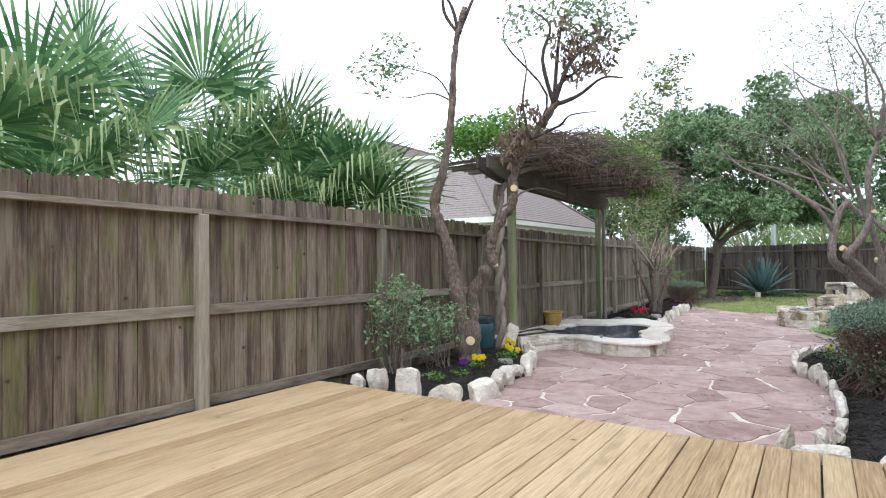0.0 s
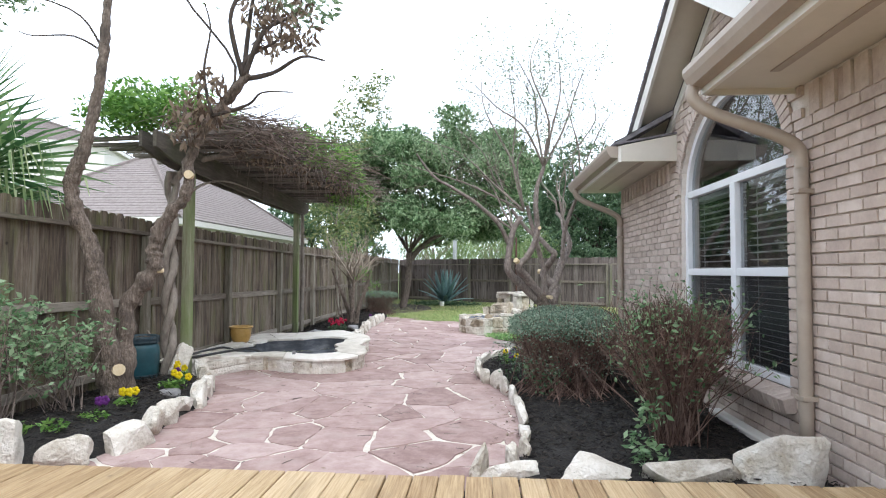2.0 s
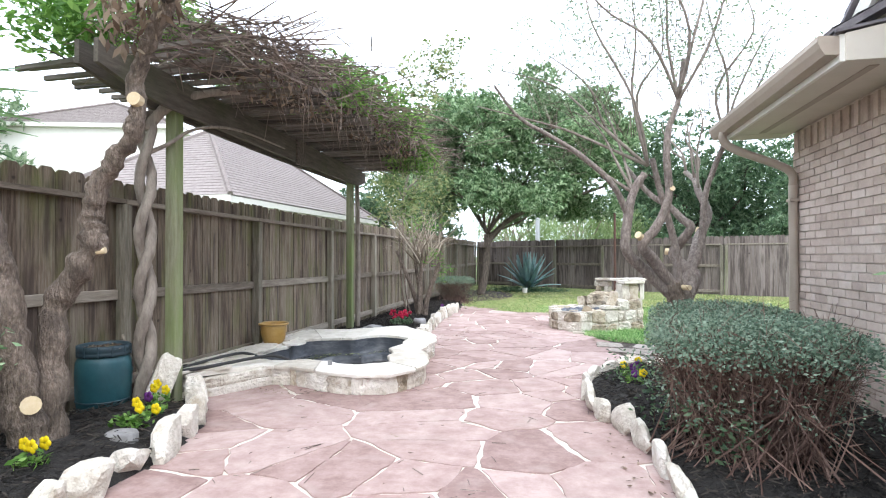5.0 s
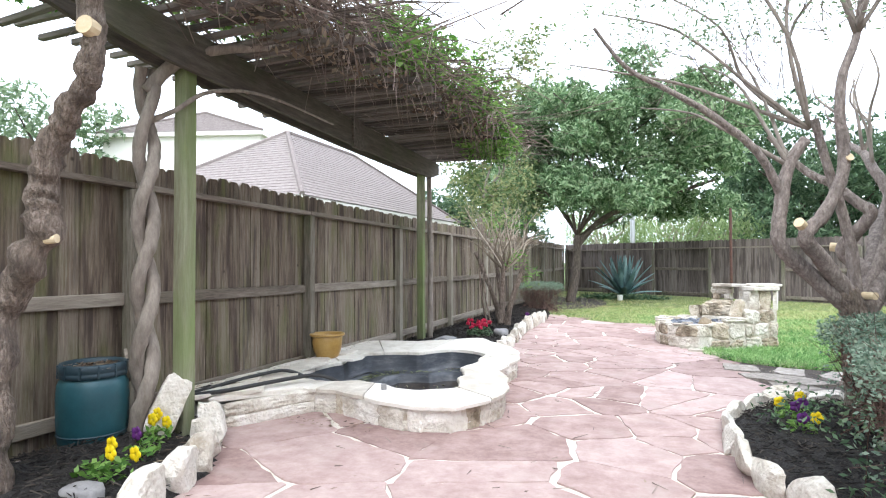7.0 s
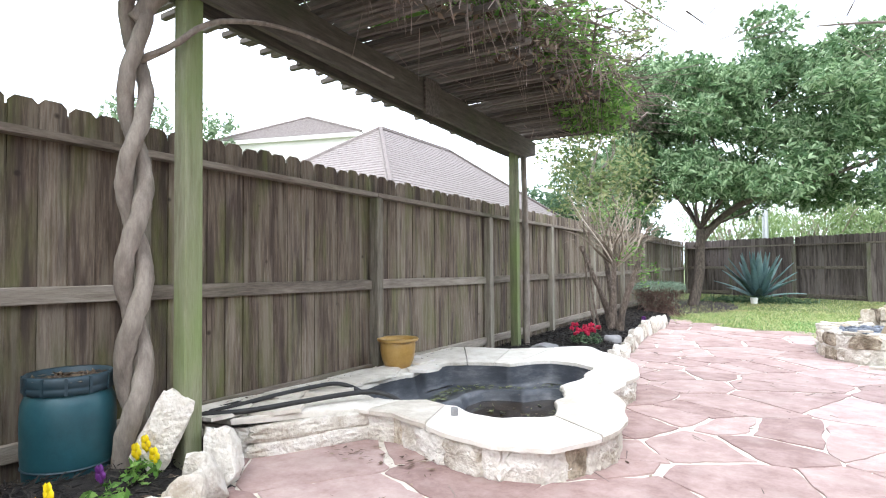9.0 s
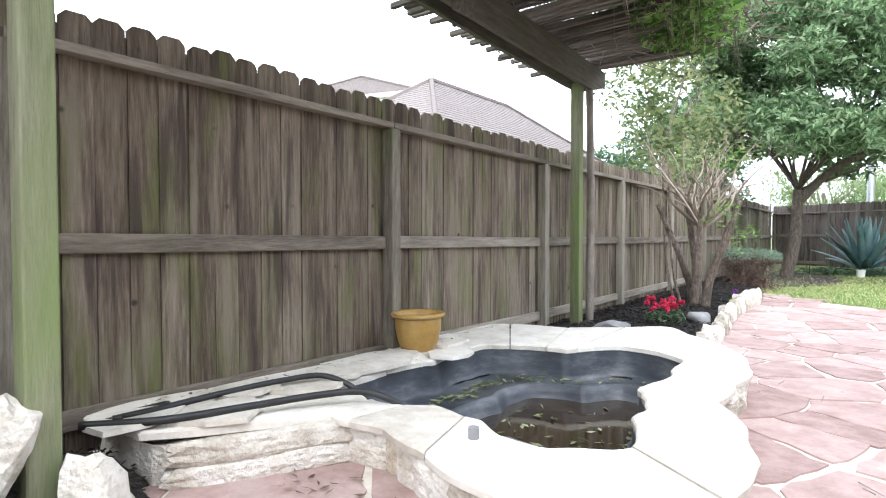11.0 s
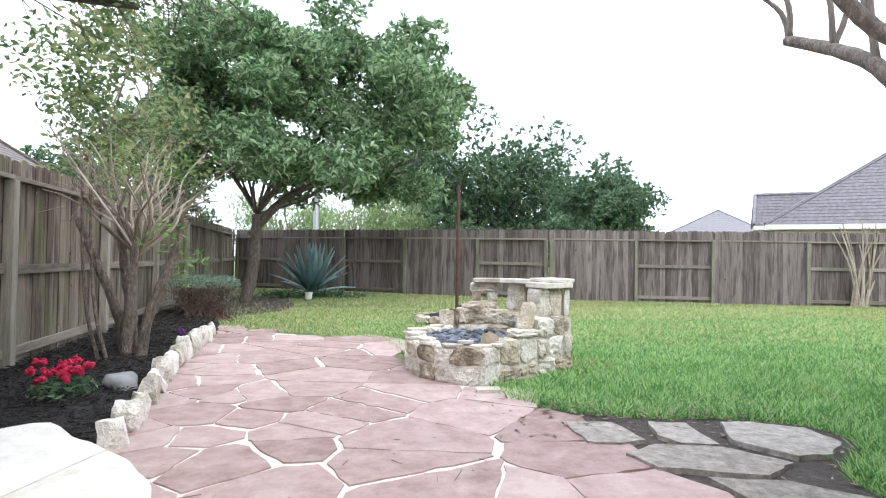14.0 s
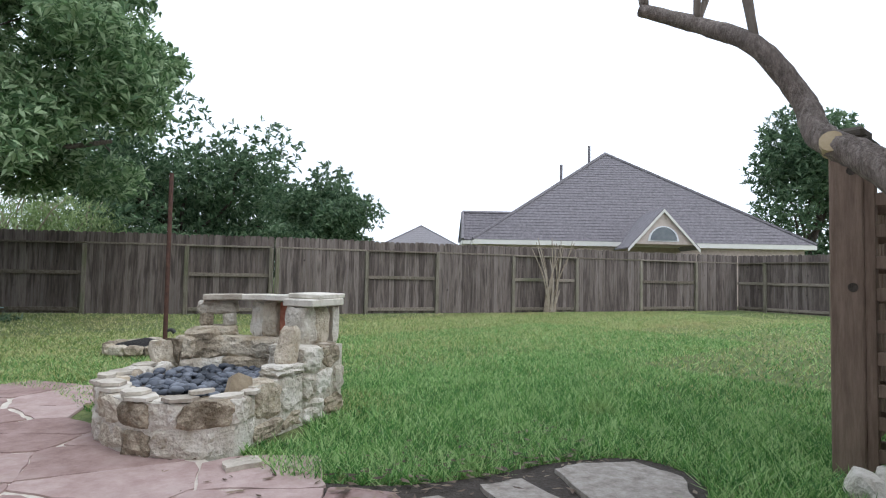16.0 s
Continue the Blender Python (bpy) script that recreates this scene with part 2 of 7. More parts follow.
TWIG_PALE = mat("pale_twigs", (0.2, 0.16, 0.12), (0.34, 0.28, 0.22), (0.46, 0.4, 0.33), 5, 0.9, 0, vary=0.5, island=True)


def leafy(name, dark, mid, light, thin=0.45):
    return mat(name, dark, mid, light, 0.9, 0.55, 0, vary=0.7, island=True, thin=thin)


BARK_LIMB = mat("mottled_limb_bark", (0.085, 0.067, 0.058), (0.235, 0.195, 0.17), (0.43, 0.37, 0.33), 14, 0.9, 0.8, 40, (2.6, 2.6, 1.1), stain=(0.1, 0.08, 0.07), stain_scale=5, stain_low=0.55)
BARK_OAK = mat("ridged_oak_bark", (0.055, 0.042, 0.034), (0.14, 0.11, 0.09), (0.26, 0.215, 0.18), 9, 0.95, 0.9, 30, (3, 3, 1))
GATEWOOD = mat("brown_gate_wood", (0.1, 0.065, 0.045), (0.19, 0.13, 0.095), (0.28, 0.2, 0.155), 5, 0.85, 0.4, 30, (6, 6, 0.6), 0.2)
OAK = leafy("oak_leaves", (0.085, 0.165, 0.07), (0.19, 0.31, 0.145), (0.4, 0.52, 0.31))
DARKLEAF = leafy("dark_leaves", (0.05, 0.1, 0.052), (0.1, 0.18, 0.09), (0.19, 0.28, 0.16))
BRIGHT = leafy("bright_vine_leaves", (0.075, 0.185, 0.03), (0.15, 0.32, 0.06), (0.27, 0.45, 0.12))
SAGE = leafy("pale_sage_leaves", (0.13, 0.2, 0.11), (0.22, 0.31, 0.17), (0.32, 0.41, 0.26))
HEDGE = leafy("hedge_leaves", (0.1, 0.165, 0.115), (0.185, 0.275, 0.195), (0.31, 0.4, 0.3))
FRESH = leafy("fresh_shrub_leaves", (0.1, 0.2, 0.09), (0.2, 0.34, 0.165), (0.35, 0.49, 0.29))
WILLOW = leafy("willow_leaves", (0.16, 0.25, 0.09), (0.26, 0.36, 0.15), (0.38, 0.47, 0.24))
MAPLE = leafy("thin_tree_leaves", (0.085, 0.14, 0.05), (0.18, 0.25, 0.095), (0.33, 0.34, 0.16))
DEADLEAF = leafy("dead_leaves", (0.1, 0.065, 0.045), (0.2, 0.14, 0.1), (0.32, 0.25, 0.18))
PALM = leafy("palm_fan", (0.06, 0.155, 0.06), (0.125, 0.27, 0.105), (0.24, 0.4, 0.18), 0.3)
PALM_TIP = leafy("pale_palm_tips", (0.15, 0.24, 0.09), (0.29, 0.39, 0.17), (0.46, 0.54, 0.3), 0.3)
AGAVE = mat("blue_green_agave", (0.1, 0.19, 0.19), (0.17, 0.29, 0.285), (0.28, 0.41, 0.4), 4, 0.5, 0.1, 30, vary=0.3)
YELLOW = mat("yellow_petals", (0.75, 0.5, 0.0), (0.85, 0.65, 0.005), (0.9, 0.75, 0.03), 20, 0.6, 0, thin=0.2)
PURPLE = mat("purple_petals", (0.06, 0.01, 0.09), (0.12, 0.02, 0.17), (0.2, 0.04, 0.26), 20, 0.6, 0, thin=0.2)
CRIMSON = mat("crimson_petals", (0.4, 0.005, 0.03), (0.6, 0.015, 0.07), (0.75, 0.05, 0.15), 20, 0.6, 0, thin=0.2)
PEBBLE = mat("dark_pebbles", (0.03, 0.037, 0.05), (0.085, 0.1, 0.13), (0.19, 0.21, 0.25), 9, 0.45, 0.1, 50, vary=0.5, island=True)
BOULDER = mat("grey_boulder", (0.16, 0.155, 0.155), (0.24, 0.235, 0.235), (0.32, 0.31, 0.31), 8, 0.8, 0.4, 40)


def glass(name, tint, rough=0.0):
    m = bpy.data.materials.new(name)
    m.use_nodes = True
    b = m.node_tree.nodes["Principled BSDF"]
    b.inputs["Base Color"].default_value = (*tint, 1)
    b.inputs["Roughness"].default_value, b.inputs["Transmission Weight"].default_value, b.inputs["IOR"].default_value = rough, 1.0, 1.5
    return m


SCREEN = bpy.data.materials.new("dark_insect_screen")
SCREEN.use_nodes = True
sn_, sl_ = SCREEN.node_tree.nodes, SCREEN.node_tree.links
sn_["Principled BSDF"].inputs["Base Color"].default_value, sn_["Principled BSDF"].inputs["Roughness"].default_value = (0.03, 0.032, 0.036, 1), 0.8
sx_ = sn_.new("ShaderNodeMixShader")
sx_.inputs[0].default_value = 0.22
sl_.new(sn_.new("ShaderNodeBsdfTransparent").outputs[0], sx_.inputs[1])
sl_.new(sn_["Principled BSDF"].outputs[0], sx_.inputs[2])
sl_.new(sx_.outputs[0], sn_["Material Output"].inputs[0])
PANE = glass("window_pane", (0.8, 0.84, 0.86))
WATER = mat("murky_water", (0.02, 0.014, 0.009), (0.035, 0.024, 0.015), (0.055, 0.04, 0.025), 3, 0.06, 0.03, 12)


# ---- building helpers ----
def thing(name, at, label, category, group="", kind=""):
    ob = new(name)
    ob.empty_display_size = 0.1
    ob.matrix_basis = Matrix.Translation(at)
    return tagged(ob, label, category, group, kind)


def attach(ob, parent):
    ob.parent = parent
    ob.matrix_parent_inverse = parent.matrix_basis.inverted() if parent.parent is None else Matrix.Identity(4)
    return ob


def mesh_of(name, bm, material, smooth=False):
    me = bpy.data.meshes.new(name)
    bm.to_mesh(me)
    bm.free()
    me.materials.append(material)
    if smooth:
        me.polygons.foreach_set("use_smooth", [True] * len(me.polygons))
    return me


def part(name, bm, material, parent=None, label="", smooth=False, kind=""):
    ob = new(name, mesh_of(name, bm, material, smooth))
    if parent:
        attach(ob, parent)
    return tagged(ob, label, kind=kind)


def piece(name, me, parent, m):
    ob = new(name, me)
    ob.matrix_basis = m
    ob.parent = parent
    ob.matrix_parent_inverse = parent.matrix_basis.inverted() if parent.parent is None else Matrix.Identity(4)
    return ob


def block(bm, c, s, m=None, bevel=0.0):
    vs = bmesh.ops.create_cube(bm, size=1)["verts"]
    m = m or Matrix.Identity(4)
    for v in vs:
        v.co = m @ Vector((c[0] + v.co.x * s[0], c[1] + v.co.y * s[1], c[2] + v.co.z * s[2]))
    if bevel:
        bmesh.ops.bevel(bm, geom=list({e for v in vs for e in v.link_edges}), offset=bevel, segments=1, affect="EDGES")
    return bm


def span(bm, x0, x1, y0, y1, z0, z1, bevel=0.0):
    return block(bm, ((x0 + x1) / 2, (y0 + y1) / 2, (z0 + z1) / 2), (x1 - x0, y1 - y0, z1 - z0), None, bevel)


def solid(x0, x1, y0, y1, z0, z1, bevel=0.0):
    return span(bmesh.new(), x0, x1, y0, y1, z0, z1, bevel)


def smooth_line(pts, n=6, closed=False):
    p = [Vector(q) for q in pts]
    k = len(p)
    out = []
    for i in range(k if closed else k - 1):
        a, b, c, d = (p[(i + j) % k] if closed else p[min(max(i + j, 0), k - 1)] for j in (-1, 0, 1, 2))
        for j in range(n):
            t = j / n
            out.append(0.5 * (2 * b + (c - a) * t + (2 * a - 5 * b + 4 * c - d) * t * t + (3 * b - a - 3 * c + d) * t ** 3))
    if not closed:
        out.append(p[-1])
    return out


def tube(bm, pts, r0, r1, sides=8, rough=0.0, n=5, seed=0.0, flare=1.0):
    """A tapered limb along a smooth line, its rings knobbled by noise."""
    line = smooth_line(pts, n)
    prev = None
    for i, p in enumerate(line):
        a, b = line[max(i - 1, 0)], line[min(i + 1, len(line) - 1)]
        d = (b - a).normalized()
        u = d.orthogonal().normalized() if prev is None else (prev - d * prev.dot(d)).normalized()
        prev = u
        w = d.cross(u)
        r = r1 + (r0 - r1) * (1 - i / (len(line) - 1)) ** flare
        ring = []
        for k in range(sides):
            t = 2 * math.pi * k / sides
            q = p + (u * math.cos(t) + w * math.sin(t)) * r
            if rough:
                q += (q - p) * rough * noise.noise((q + Vector((seed, 0, 0))) * (0.5 / r))
            ring.append(bm.verts.new(q))
        if i:
            for k in range(sides):
                bm.faces.new((last[k], last[(k + 1) % sides], ring[(k + 1) % sides], ring[k]))
        else:
            bm.faces.new(ring[::-1])
        last = ring
    bm.faces.new(last)
    return bm


def rock_mesh(name, size, seed, material, cuts=5, detail=3):
    """A quarried stone: a ball flattened by random planes and roughened."""
    r = random.Random(seed)
    bm = bmesh.new()
    bmesh.ops.create_icosphere(bm, subdivisions=detail, radius=1)
    planes = [(Vector((r.gauss(0, 1), r.gauss(0, 1), r.gauss(0, 1))).normalized(), r.uniform(0.5, 0.78)) for _ in range(cuts + 4)]
    planes += [(Vector(a), 0.8) for a in ((0, 0, -1), (0, 0, 1), (1, 0, 0), (-1, 0, 0), (0, 1, 0), (0, -1, 0))]
    for v in bm.verts:
        p = v.co * 1.15
        for nn, d in planes:
            k = p.dot(nn) - d
            if k > 0:
                p -= nn * k * 0.93
        p *= 1 + 0.16 * noise.noise(p * 1.7 + Vector((seed * 3.7, 0, 0))) + 0.07 * noise.noise(p * 5.0 + Vector((seed * 1.7, 3, 0)))
        v.co = Vector((p.x * size[0], p.y * size[1], p.z * size[2])) / 0.8 / 2
    return mesh_of(name, bm, material, False)


def rubble(name, size, seed, material, detail=3):
    """A squared rubble stone: softly boxed, pitted, with worn edges."""
    bm = bmesh.new()
    bmesh.ops.create_icosphere(bm, subdivisions=detail, radius=1)
    off = Vector((seed * 2.3, seed * 0.7, 0))
    for v in bm.verts:
        d = v.co.copy()
        k = (abs(d.x) ** 9 + abs(d.y) ** 9 + abs(d.z) ** 9) ** (-1 / 9)
        p = d * k * (1 + 0.11 * noise.noise(d * 1.4 + off) + 0.1 * noise.noise(d * 3.5 + off) + 0.09 * noise.noise(d * 8.0 + off))
        v.co = Vector((p.x * size[0], p.y * size[1], p.z * size[2])) * 0.5
    return mesh_of(name, bm, material, False)


def tuft_quads(c, length, width, k, spread=0.9):
    """Narrow leaves fanning out from the twig tips c, k to a tip."""
    n = len(c)
    axis = rng.normal(size=(n, 3)) * 0.55
    axis[:, 2] += 0.55
    d = np.repeat(axis / np.linalg.norm(axis, axis=1)[:, None], k, 0) + rng.normal(0, spread * 0.55, (n * k, 3))
    d /= np.linalg.norm(d, axis=1)[:, None]
    b = np.repeat(c, k, 0)
    s = np.cross(d, rng.normal(size=d.shape))
    s /= np.linalg.norm(s, axis=1)[:, None]
    f = rng.uniform(0.6, 1.25, (n * k, 1))
    W = s * width * f / 2
    mid = b + d * length * f * 0.55
    e = b + d * length * f - np.array([0, 0, 0.18]) * length
    return np.stack([b, mid - W, e, mid + W], 1)


def quads(name, v, material, parent=None, label="", kind=""):
    """One mesh of loose quads from an array of shape n x 4 x 3."""
    v = np.asarray(v, dtype=np.float32)
    n = len(v)
    me = bpy.data.meshes.new(name)
    me.vertices.add(n * 4)
    me.vertices.foreach_set("co", v.reshape(-1))
    me.loops.add(n * 4)
    me.loops.foreach_set("vertex_index", np.arange(n * 4, dtype=np.int32))
    me.polygons.add(n)
    me.polygons.foreach_set("loop_start", np.arange(0, n * 4, 4, dtype=np.int32))
    me.polygons.foreach_set("loop_total", np.full(n, 4, dtype=np.int32))
    me.materials.append(material)
    me.update()
    me.validate()
    ob = new(name, me)
    if parent:
        attach(ob, parent)
    return tagged(ob, label, kind=kind)


def leaf_quads(c, length, width, up=0.2, droop=0.0):
    """Rhombic leaves at the centres c, turned at random, folded a little."""
    n = len(c)
    d = rng.normal(size=(n, 3))
    d[:, 2] = d[:, 2] * 0.6 + up - droop
    d /= np.linalg.norm(d, axis=1)[:, None]
    s = np.cross(d, rng.normal(size=(n, 3)))
    s /= np.linalg.norm(s, axis=1)[:, None]
    k = rng.uniform(0.6, 1.25, (n, 1))
    L, W = d * length * k, s * width * k / 2
    f = np.cross(d, s) * width * 0.15
    return np.stack([c - L / 2, c - W + f, c + L / 2, c + W + f], 1)


def clumps(centres, radii, per):
    """Points in round clumps, denser towards their skins."""
    out = []
    for c, r in zip(centres, radii):
        d = rng.normal(size=(per, 3))
        d /= np.linalg.norm(d, axis=1)[:, None]
        out.append(np.asarray(c) + d * (np.asarray(r) * rng.uniform(0.1, 1, (per, 1)) ** 0.45))
    return np.concatenate(out)


def twig_quads(a, b, w):
    """Thin four-sided sticks between the points a and b, as pairs of crossed strips."""
    d = b - a
    d /= np.linalg.norm(d, axis=1)[:, None] + 1e-9
    s = np.cross(d, rng.normal(size=d.shape))
    s /= np.linalg.norm(s, axis=1)[:, None] + 1e-9
    t = np.cross(d, s)
    w = np.asarray(w).reshape(-1, 1) / 2
    return np.concatenate([np.stack([a - s * w, a + s * w, b + s * w * 0.5, b - s * w * 0.5], 1),
                           np.stack([a - t * w, a + t * w, b + t * w * 0.5, b - t * w * 0.5], 1)])


def inside(pts, poly):
    x, y = pts[:, 0], pts[:, 1]
    ok = np.zeros(len(pts), bool)
    for (x0, y0), (x1, y1) in zip(poly, poly[1:] + poly[:1]):
        if y0 != y1:
            ok ^= ((y0 > y) != (y1 > y)) & (x < (x1 - x0) * (y - y0) / (y1 - y0) + x0)
    return ok


def edge_distance(pts, poly):
    best = np.full(len(pts), 1e9)
    for a, b in zip(poly, poly[1:] + poly[:1]):
        a, b = np.array(a), np.array(b)
        t = np.clip(((pts - a) @ (b - a)) / max((b - a) @ (b - a), 1e-9), 0, 1)
        best = np.minimum(best, np.linalg.norm(pts - a - t[:, None] * (b - a), axis=1))
    return best


def sheet(name, poly, z, material, depth=0.0):
    bm = bmesh.new()
    f = bm.faces.new([bm.verts.new((x, y, z)) for x, y in poly])
    if f.normal.z < 0:
        f.normal_flip()
    if depth:
        g = bmesh.ops.extrude_face_region(bm, geom=[f])["geom"]
        for v in g:
            if isinstance(v, bmesh.types.BMVert):
                v.co.z -= depth
        bmesh.ops.recalc_face_normals(bm, faces=bm.faces)
    bmesh.ops.triangulate(bm, faces=bm.faces)
    return part(name, bm, material)


def curve2(pts, n=6, closed=False):
    return [(p.x, p.y) for p in smooth_line([(x, y, 0) for x, y in pts], n, closed)]


# ---- ground, patio, beds ----
POND_HOLE = [(-3.84, 8.62), (-2.24, 8.62), (-2.24, 10.72), (-3.84, 10.72)]


def holed(name, outer, hole, z, material):
    """A level sheet with one hole in it."""
    bm = bmesh.new()
    edges = []
    for loop in (outer, hole):
        vs = [bm.verts.new((x, y, z)) for x, y in loop]
        edges += [bm.edges.new((vs[i], vs[(i + 1) % len(vs)])) for i in range(len(vs))]
    bmesh.ops.triangle_fill(bm, use_beauty=True, use_dissolve=False, edges=edges)
    for f in bm.faces:
        if f.normal.z < 0:
            f.normal_flip()
    return part(name, bm, material)


ground = tagged(holed("ground", [(-400, -300), (400, -300), (400, 500), (-400, 500)], POND_HOLE, -0.02, LAWN), "mown green lawn with dry straw-coloured patches", "lawn", kind="structure")

PATIO = curve2([(-4.1, 4.0), (-1.5, 3.9), (0.6, 3.9), (0.6, 6.0), (0.5, 8.5), (0.55, 10.1), (0.25, 10.8), (0.0, 11.7), (-0.1, 12.4), (-0.1, 13.2), (-0.5, 14.3),
                (-0.75, 15.7), (-1.3, 16.3), (-2.0, 16.7), (-2.9, 17.0), (-3.2, 15.0), (-3.2, 12.0), (-4.1, 9.5), (-4.1, 6.0)], 3, True)
MORTAR_BED = [(x + max(-0.2, min(0.2, -1.8 - x)), y - max(0.0, min(0.3, (y - 15.5) * 0.3))) for x, y in PATIO]
patio = tagged(holed("patio", MORTAR_BED, POND_HOLE, -0.006, MORTAR), "red flagstone patio with pale mortar joints", "patio", kind="structure")

BED_LEFT = curve2([(-4.2, 4.05), (-3.5, 4.5), (-3.0, 4.75), (-2.85, 5.2), (-2.93, 5.9), (-2.98, 6.5), (-3.15, 7.05), (-3.45, 7.45), (-3.7, 7.7), (-4.2, 7.6)], 4, True)
BED_FAR = curve2([(-4.2, 11.02), (-3.4, 11.2), (-2.85, 11.6), (-2.62, 12.1), (-2.75, 13.2), (-2.83, 14.3), (-2.82, 15.4), (-2.85, 16.6), (-3.1, 18.2), (-3.5, 19.8), (-4.2, 20.2)], 4, True)
BED_RIGHT = curve2([(1.97, 4.3), (0.9, 4.4), (0.0, 4.5), (0.12, 5.2), (0.16, 6.0), (0.15, 6.8), (0.08, 7.4), (-0.12, 7.8), (-0.2, 8.4), (-0.18, 9.1), (0.0, 9.65), (0.38, 10.0), (1.1, 10.15), (1.97, 10.0)], 4, True)


def bed(name, poly, rise, label):
    xs, ys = [p[0] for p in poly], [p[1] for p in poly]
    s = 0.06
    gx, gy = np.meshgrid(np.arange(min(xs) - s, max(xs) + s, s), np.arange(min(ys) - s, max(ys) + s, s), indexing="ij")
    p = np.stack([gx.ravel(), gy.ravel()], 1)
    d = edge_distance(p, poly) * np.where(inside(p, poly), 1, -1)
    z = np.where(d > 0, 0.015 + rise * np.clip(d / 0.45, 0, 1) ** 0.7, -0.03)
    z += np.array([0.03 * noise.noise(Vector((a * 4, b * 4, 0))) + 0.015 * noise.noise(Vector((a * 14, b * 14, 3))) for a, b in p]) * np.clip(d / 0.1, 0, 1)
    bm = bmesh.new()
    vs = [bm.verts.new((a, b, c)) for (a, b), c in zip(p, z)]
    ny = gx.shape[1]
    for i in range(gx.shape[0] - 1):
        for j in range(ny - 1):
            k = (i * ny + j, (i + 1) * ny + j, (i + 1) * ny + j + 1, i * ny + j + 1)
            if max(d[list(k)]) > -0.03:
                bm.faces.new([vs[q] for q in k])
    for v in [v for v in bm.verts if not v.link_faces]:
        bm.verts.remove(v)
    ob = tagged(part(name, bm, MULCH, smooth=True), label, "flower bed", kind="structure")
    # loose shreds of bark lying over the bed
    area = (max(xs) - min(xs)) * (max(ys) - min(ys))
    q = np.stack([rng.uniform(min(xs), max(xs), int(area * 900)), rng.uniform(min(ys), max(ys), int(area * 900))], 1)
    dd = edge_distance(q, poly)
    keep = inside(q, poly) & (dd > 0.03)
    q, dd = q[keep], dd[keep]
    c = np.column_stack([q, 0.02 + rise * np.clip(dd / 0.45, 0, 1) ** 0.7 + rng.uniform(0, 0.03, len(q))])
    a = rng.uniform(0, 6.3, len(q))
    h = rng.uniform(0.01, 0.038, len(q))
    v = np.column_stack([np.cos(a) * h, np.sin(a) * h, rng.uniform(-0.012, 0.012, len(q))])
    quads("mulch_shreds", twig_quads(c - v, c + v, rng.uniform(0.004, 0.011, len(q))), CHIP, ob, kind="stuff")
    return ob


bed("mulch_bed", BED_LEFT, 0.15, "black mulch flower bed along the wooden fence")
bed("mulch_bed", BED_FAR, 0.07, "black mulch bed beyond the pond by the fence")
bed("mulch_bed", BED_RIGHT, 0.07, "black mulch bed below the brick house wall")

DIRT = curve2([(0.45, 10.05), (0.2, 10.8), (0.0, 11.6), (-0.12, 12.5), (0.05, 12.35), (0.3, 12.1), (0.7, 11.92), (1.25, 11.8), (1.68, 11.55), (1.62, 11.15), (1.15, 10.85), (1.0, 10.4), (0.8, 10.15)], 4, True)
tagged(sheet("soil_strip", DIRT, -0.012, SOIL), "dark bare soil strip between patio and lawn", "soil", kind="structure")


def cells(seeds, box, gap_low, gap_high, seed, stretch=1.0):
    """Irregular stones: the cells round the seeds, drawn back from one another by uneven joints, their edges a little crooked."""
    r = random.Random(seed)
    pts = np.array(seeds)
    out = []
    for i, c in enumerate(pts):
        poly = [(box[0], box[2]), (box[1], box[2]), (box[1], box[3]), (box[0], box[3])]
        order = np.argsort(((pts - c) ** 2).sum(1))[1:22]
        for j in order:
            gap = random.Random(int(min(i, j)) * 7919 + int(max(i, j))).uniform(0, 1) ** 2.2 * (gap_high - gap_low) + gap_low
            m, nn = (c + pts[j]) / 2, (pts[j] - c) / np.linalg.norm(pts[j] - c)
            wi, wj = (random.Random(int(q) * 31 + 5).uniform(-0.035, 0.035) for q in (i, j))
            k = nn @ m - gap / 2 + (wi - wj)
            new_poly = []
            for a, b in zip(poly, poly[1:] + poly[:1]):
                da, db = nn @ np.array(a) - k, nn @ np.array(b) - k
                if da <= 0:
                    new_poly.append(a)
                if da * db < 0:
                    t = da / (da - db)
                    new_poly.append((a[0] + t * (b[0] - a[0]), a[1] + t * (b[1] - a[1])))
            poly = new_poly
            if len(poly) < 3:
                break
        if len(poly) < 3:
            continue
        rough = []
        for a, b in zip(poly, poly[1:] + poly[:1]):
            d = math.dist(a, b)
            if d < 0.03:
                rough.append(a)
                continue
            steps = max(1, int(d / 0.085))
            for q in range(steps):
                t = (q + (0.3 * min(1, 0.1 / d) if q == 0 else 0)) / steps
                w = min(0.014, d * 0.06)
                rough.append((a[0] + (b[0] - a[0]) * t + r.uniform(-w, w), a[1] + (b[1] - a[1]) * t + r.uniform(-w, w)))
        out.append((c, rough))
    return out


def slab_mesh(name, c, poly, top, depth, material):
    bm = bmesh.new()
    t = [bm.verts.new((x - c[0], y - c[1], top)) for x, y in poly]
    lo = [bm.verts.new(((x - c[0]) * 1.01, (y - c[1]) * 1.01, top - depth)) for x, y in poly]
    f = bm.faces.new(t)
    for i in range(len(t)):
        bm.faces.new((t[i], lo[i], lo[(i + 1) % len(t)], t[(i + 1) % len(t)]))
    bmesh.ops.recalc_face_normals(bm, faces=bm.faces)
    return mesh_of(name, bm, material)


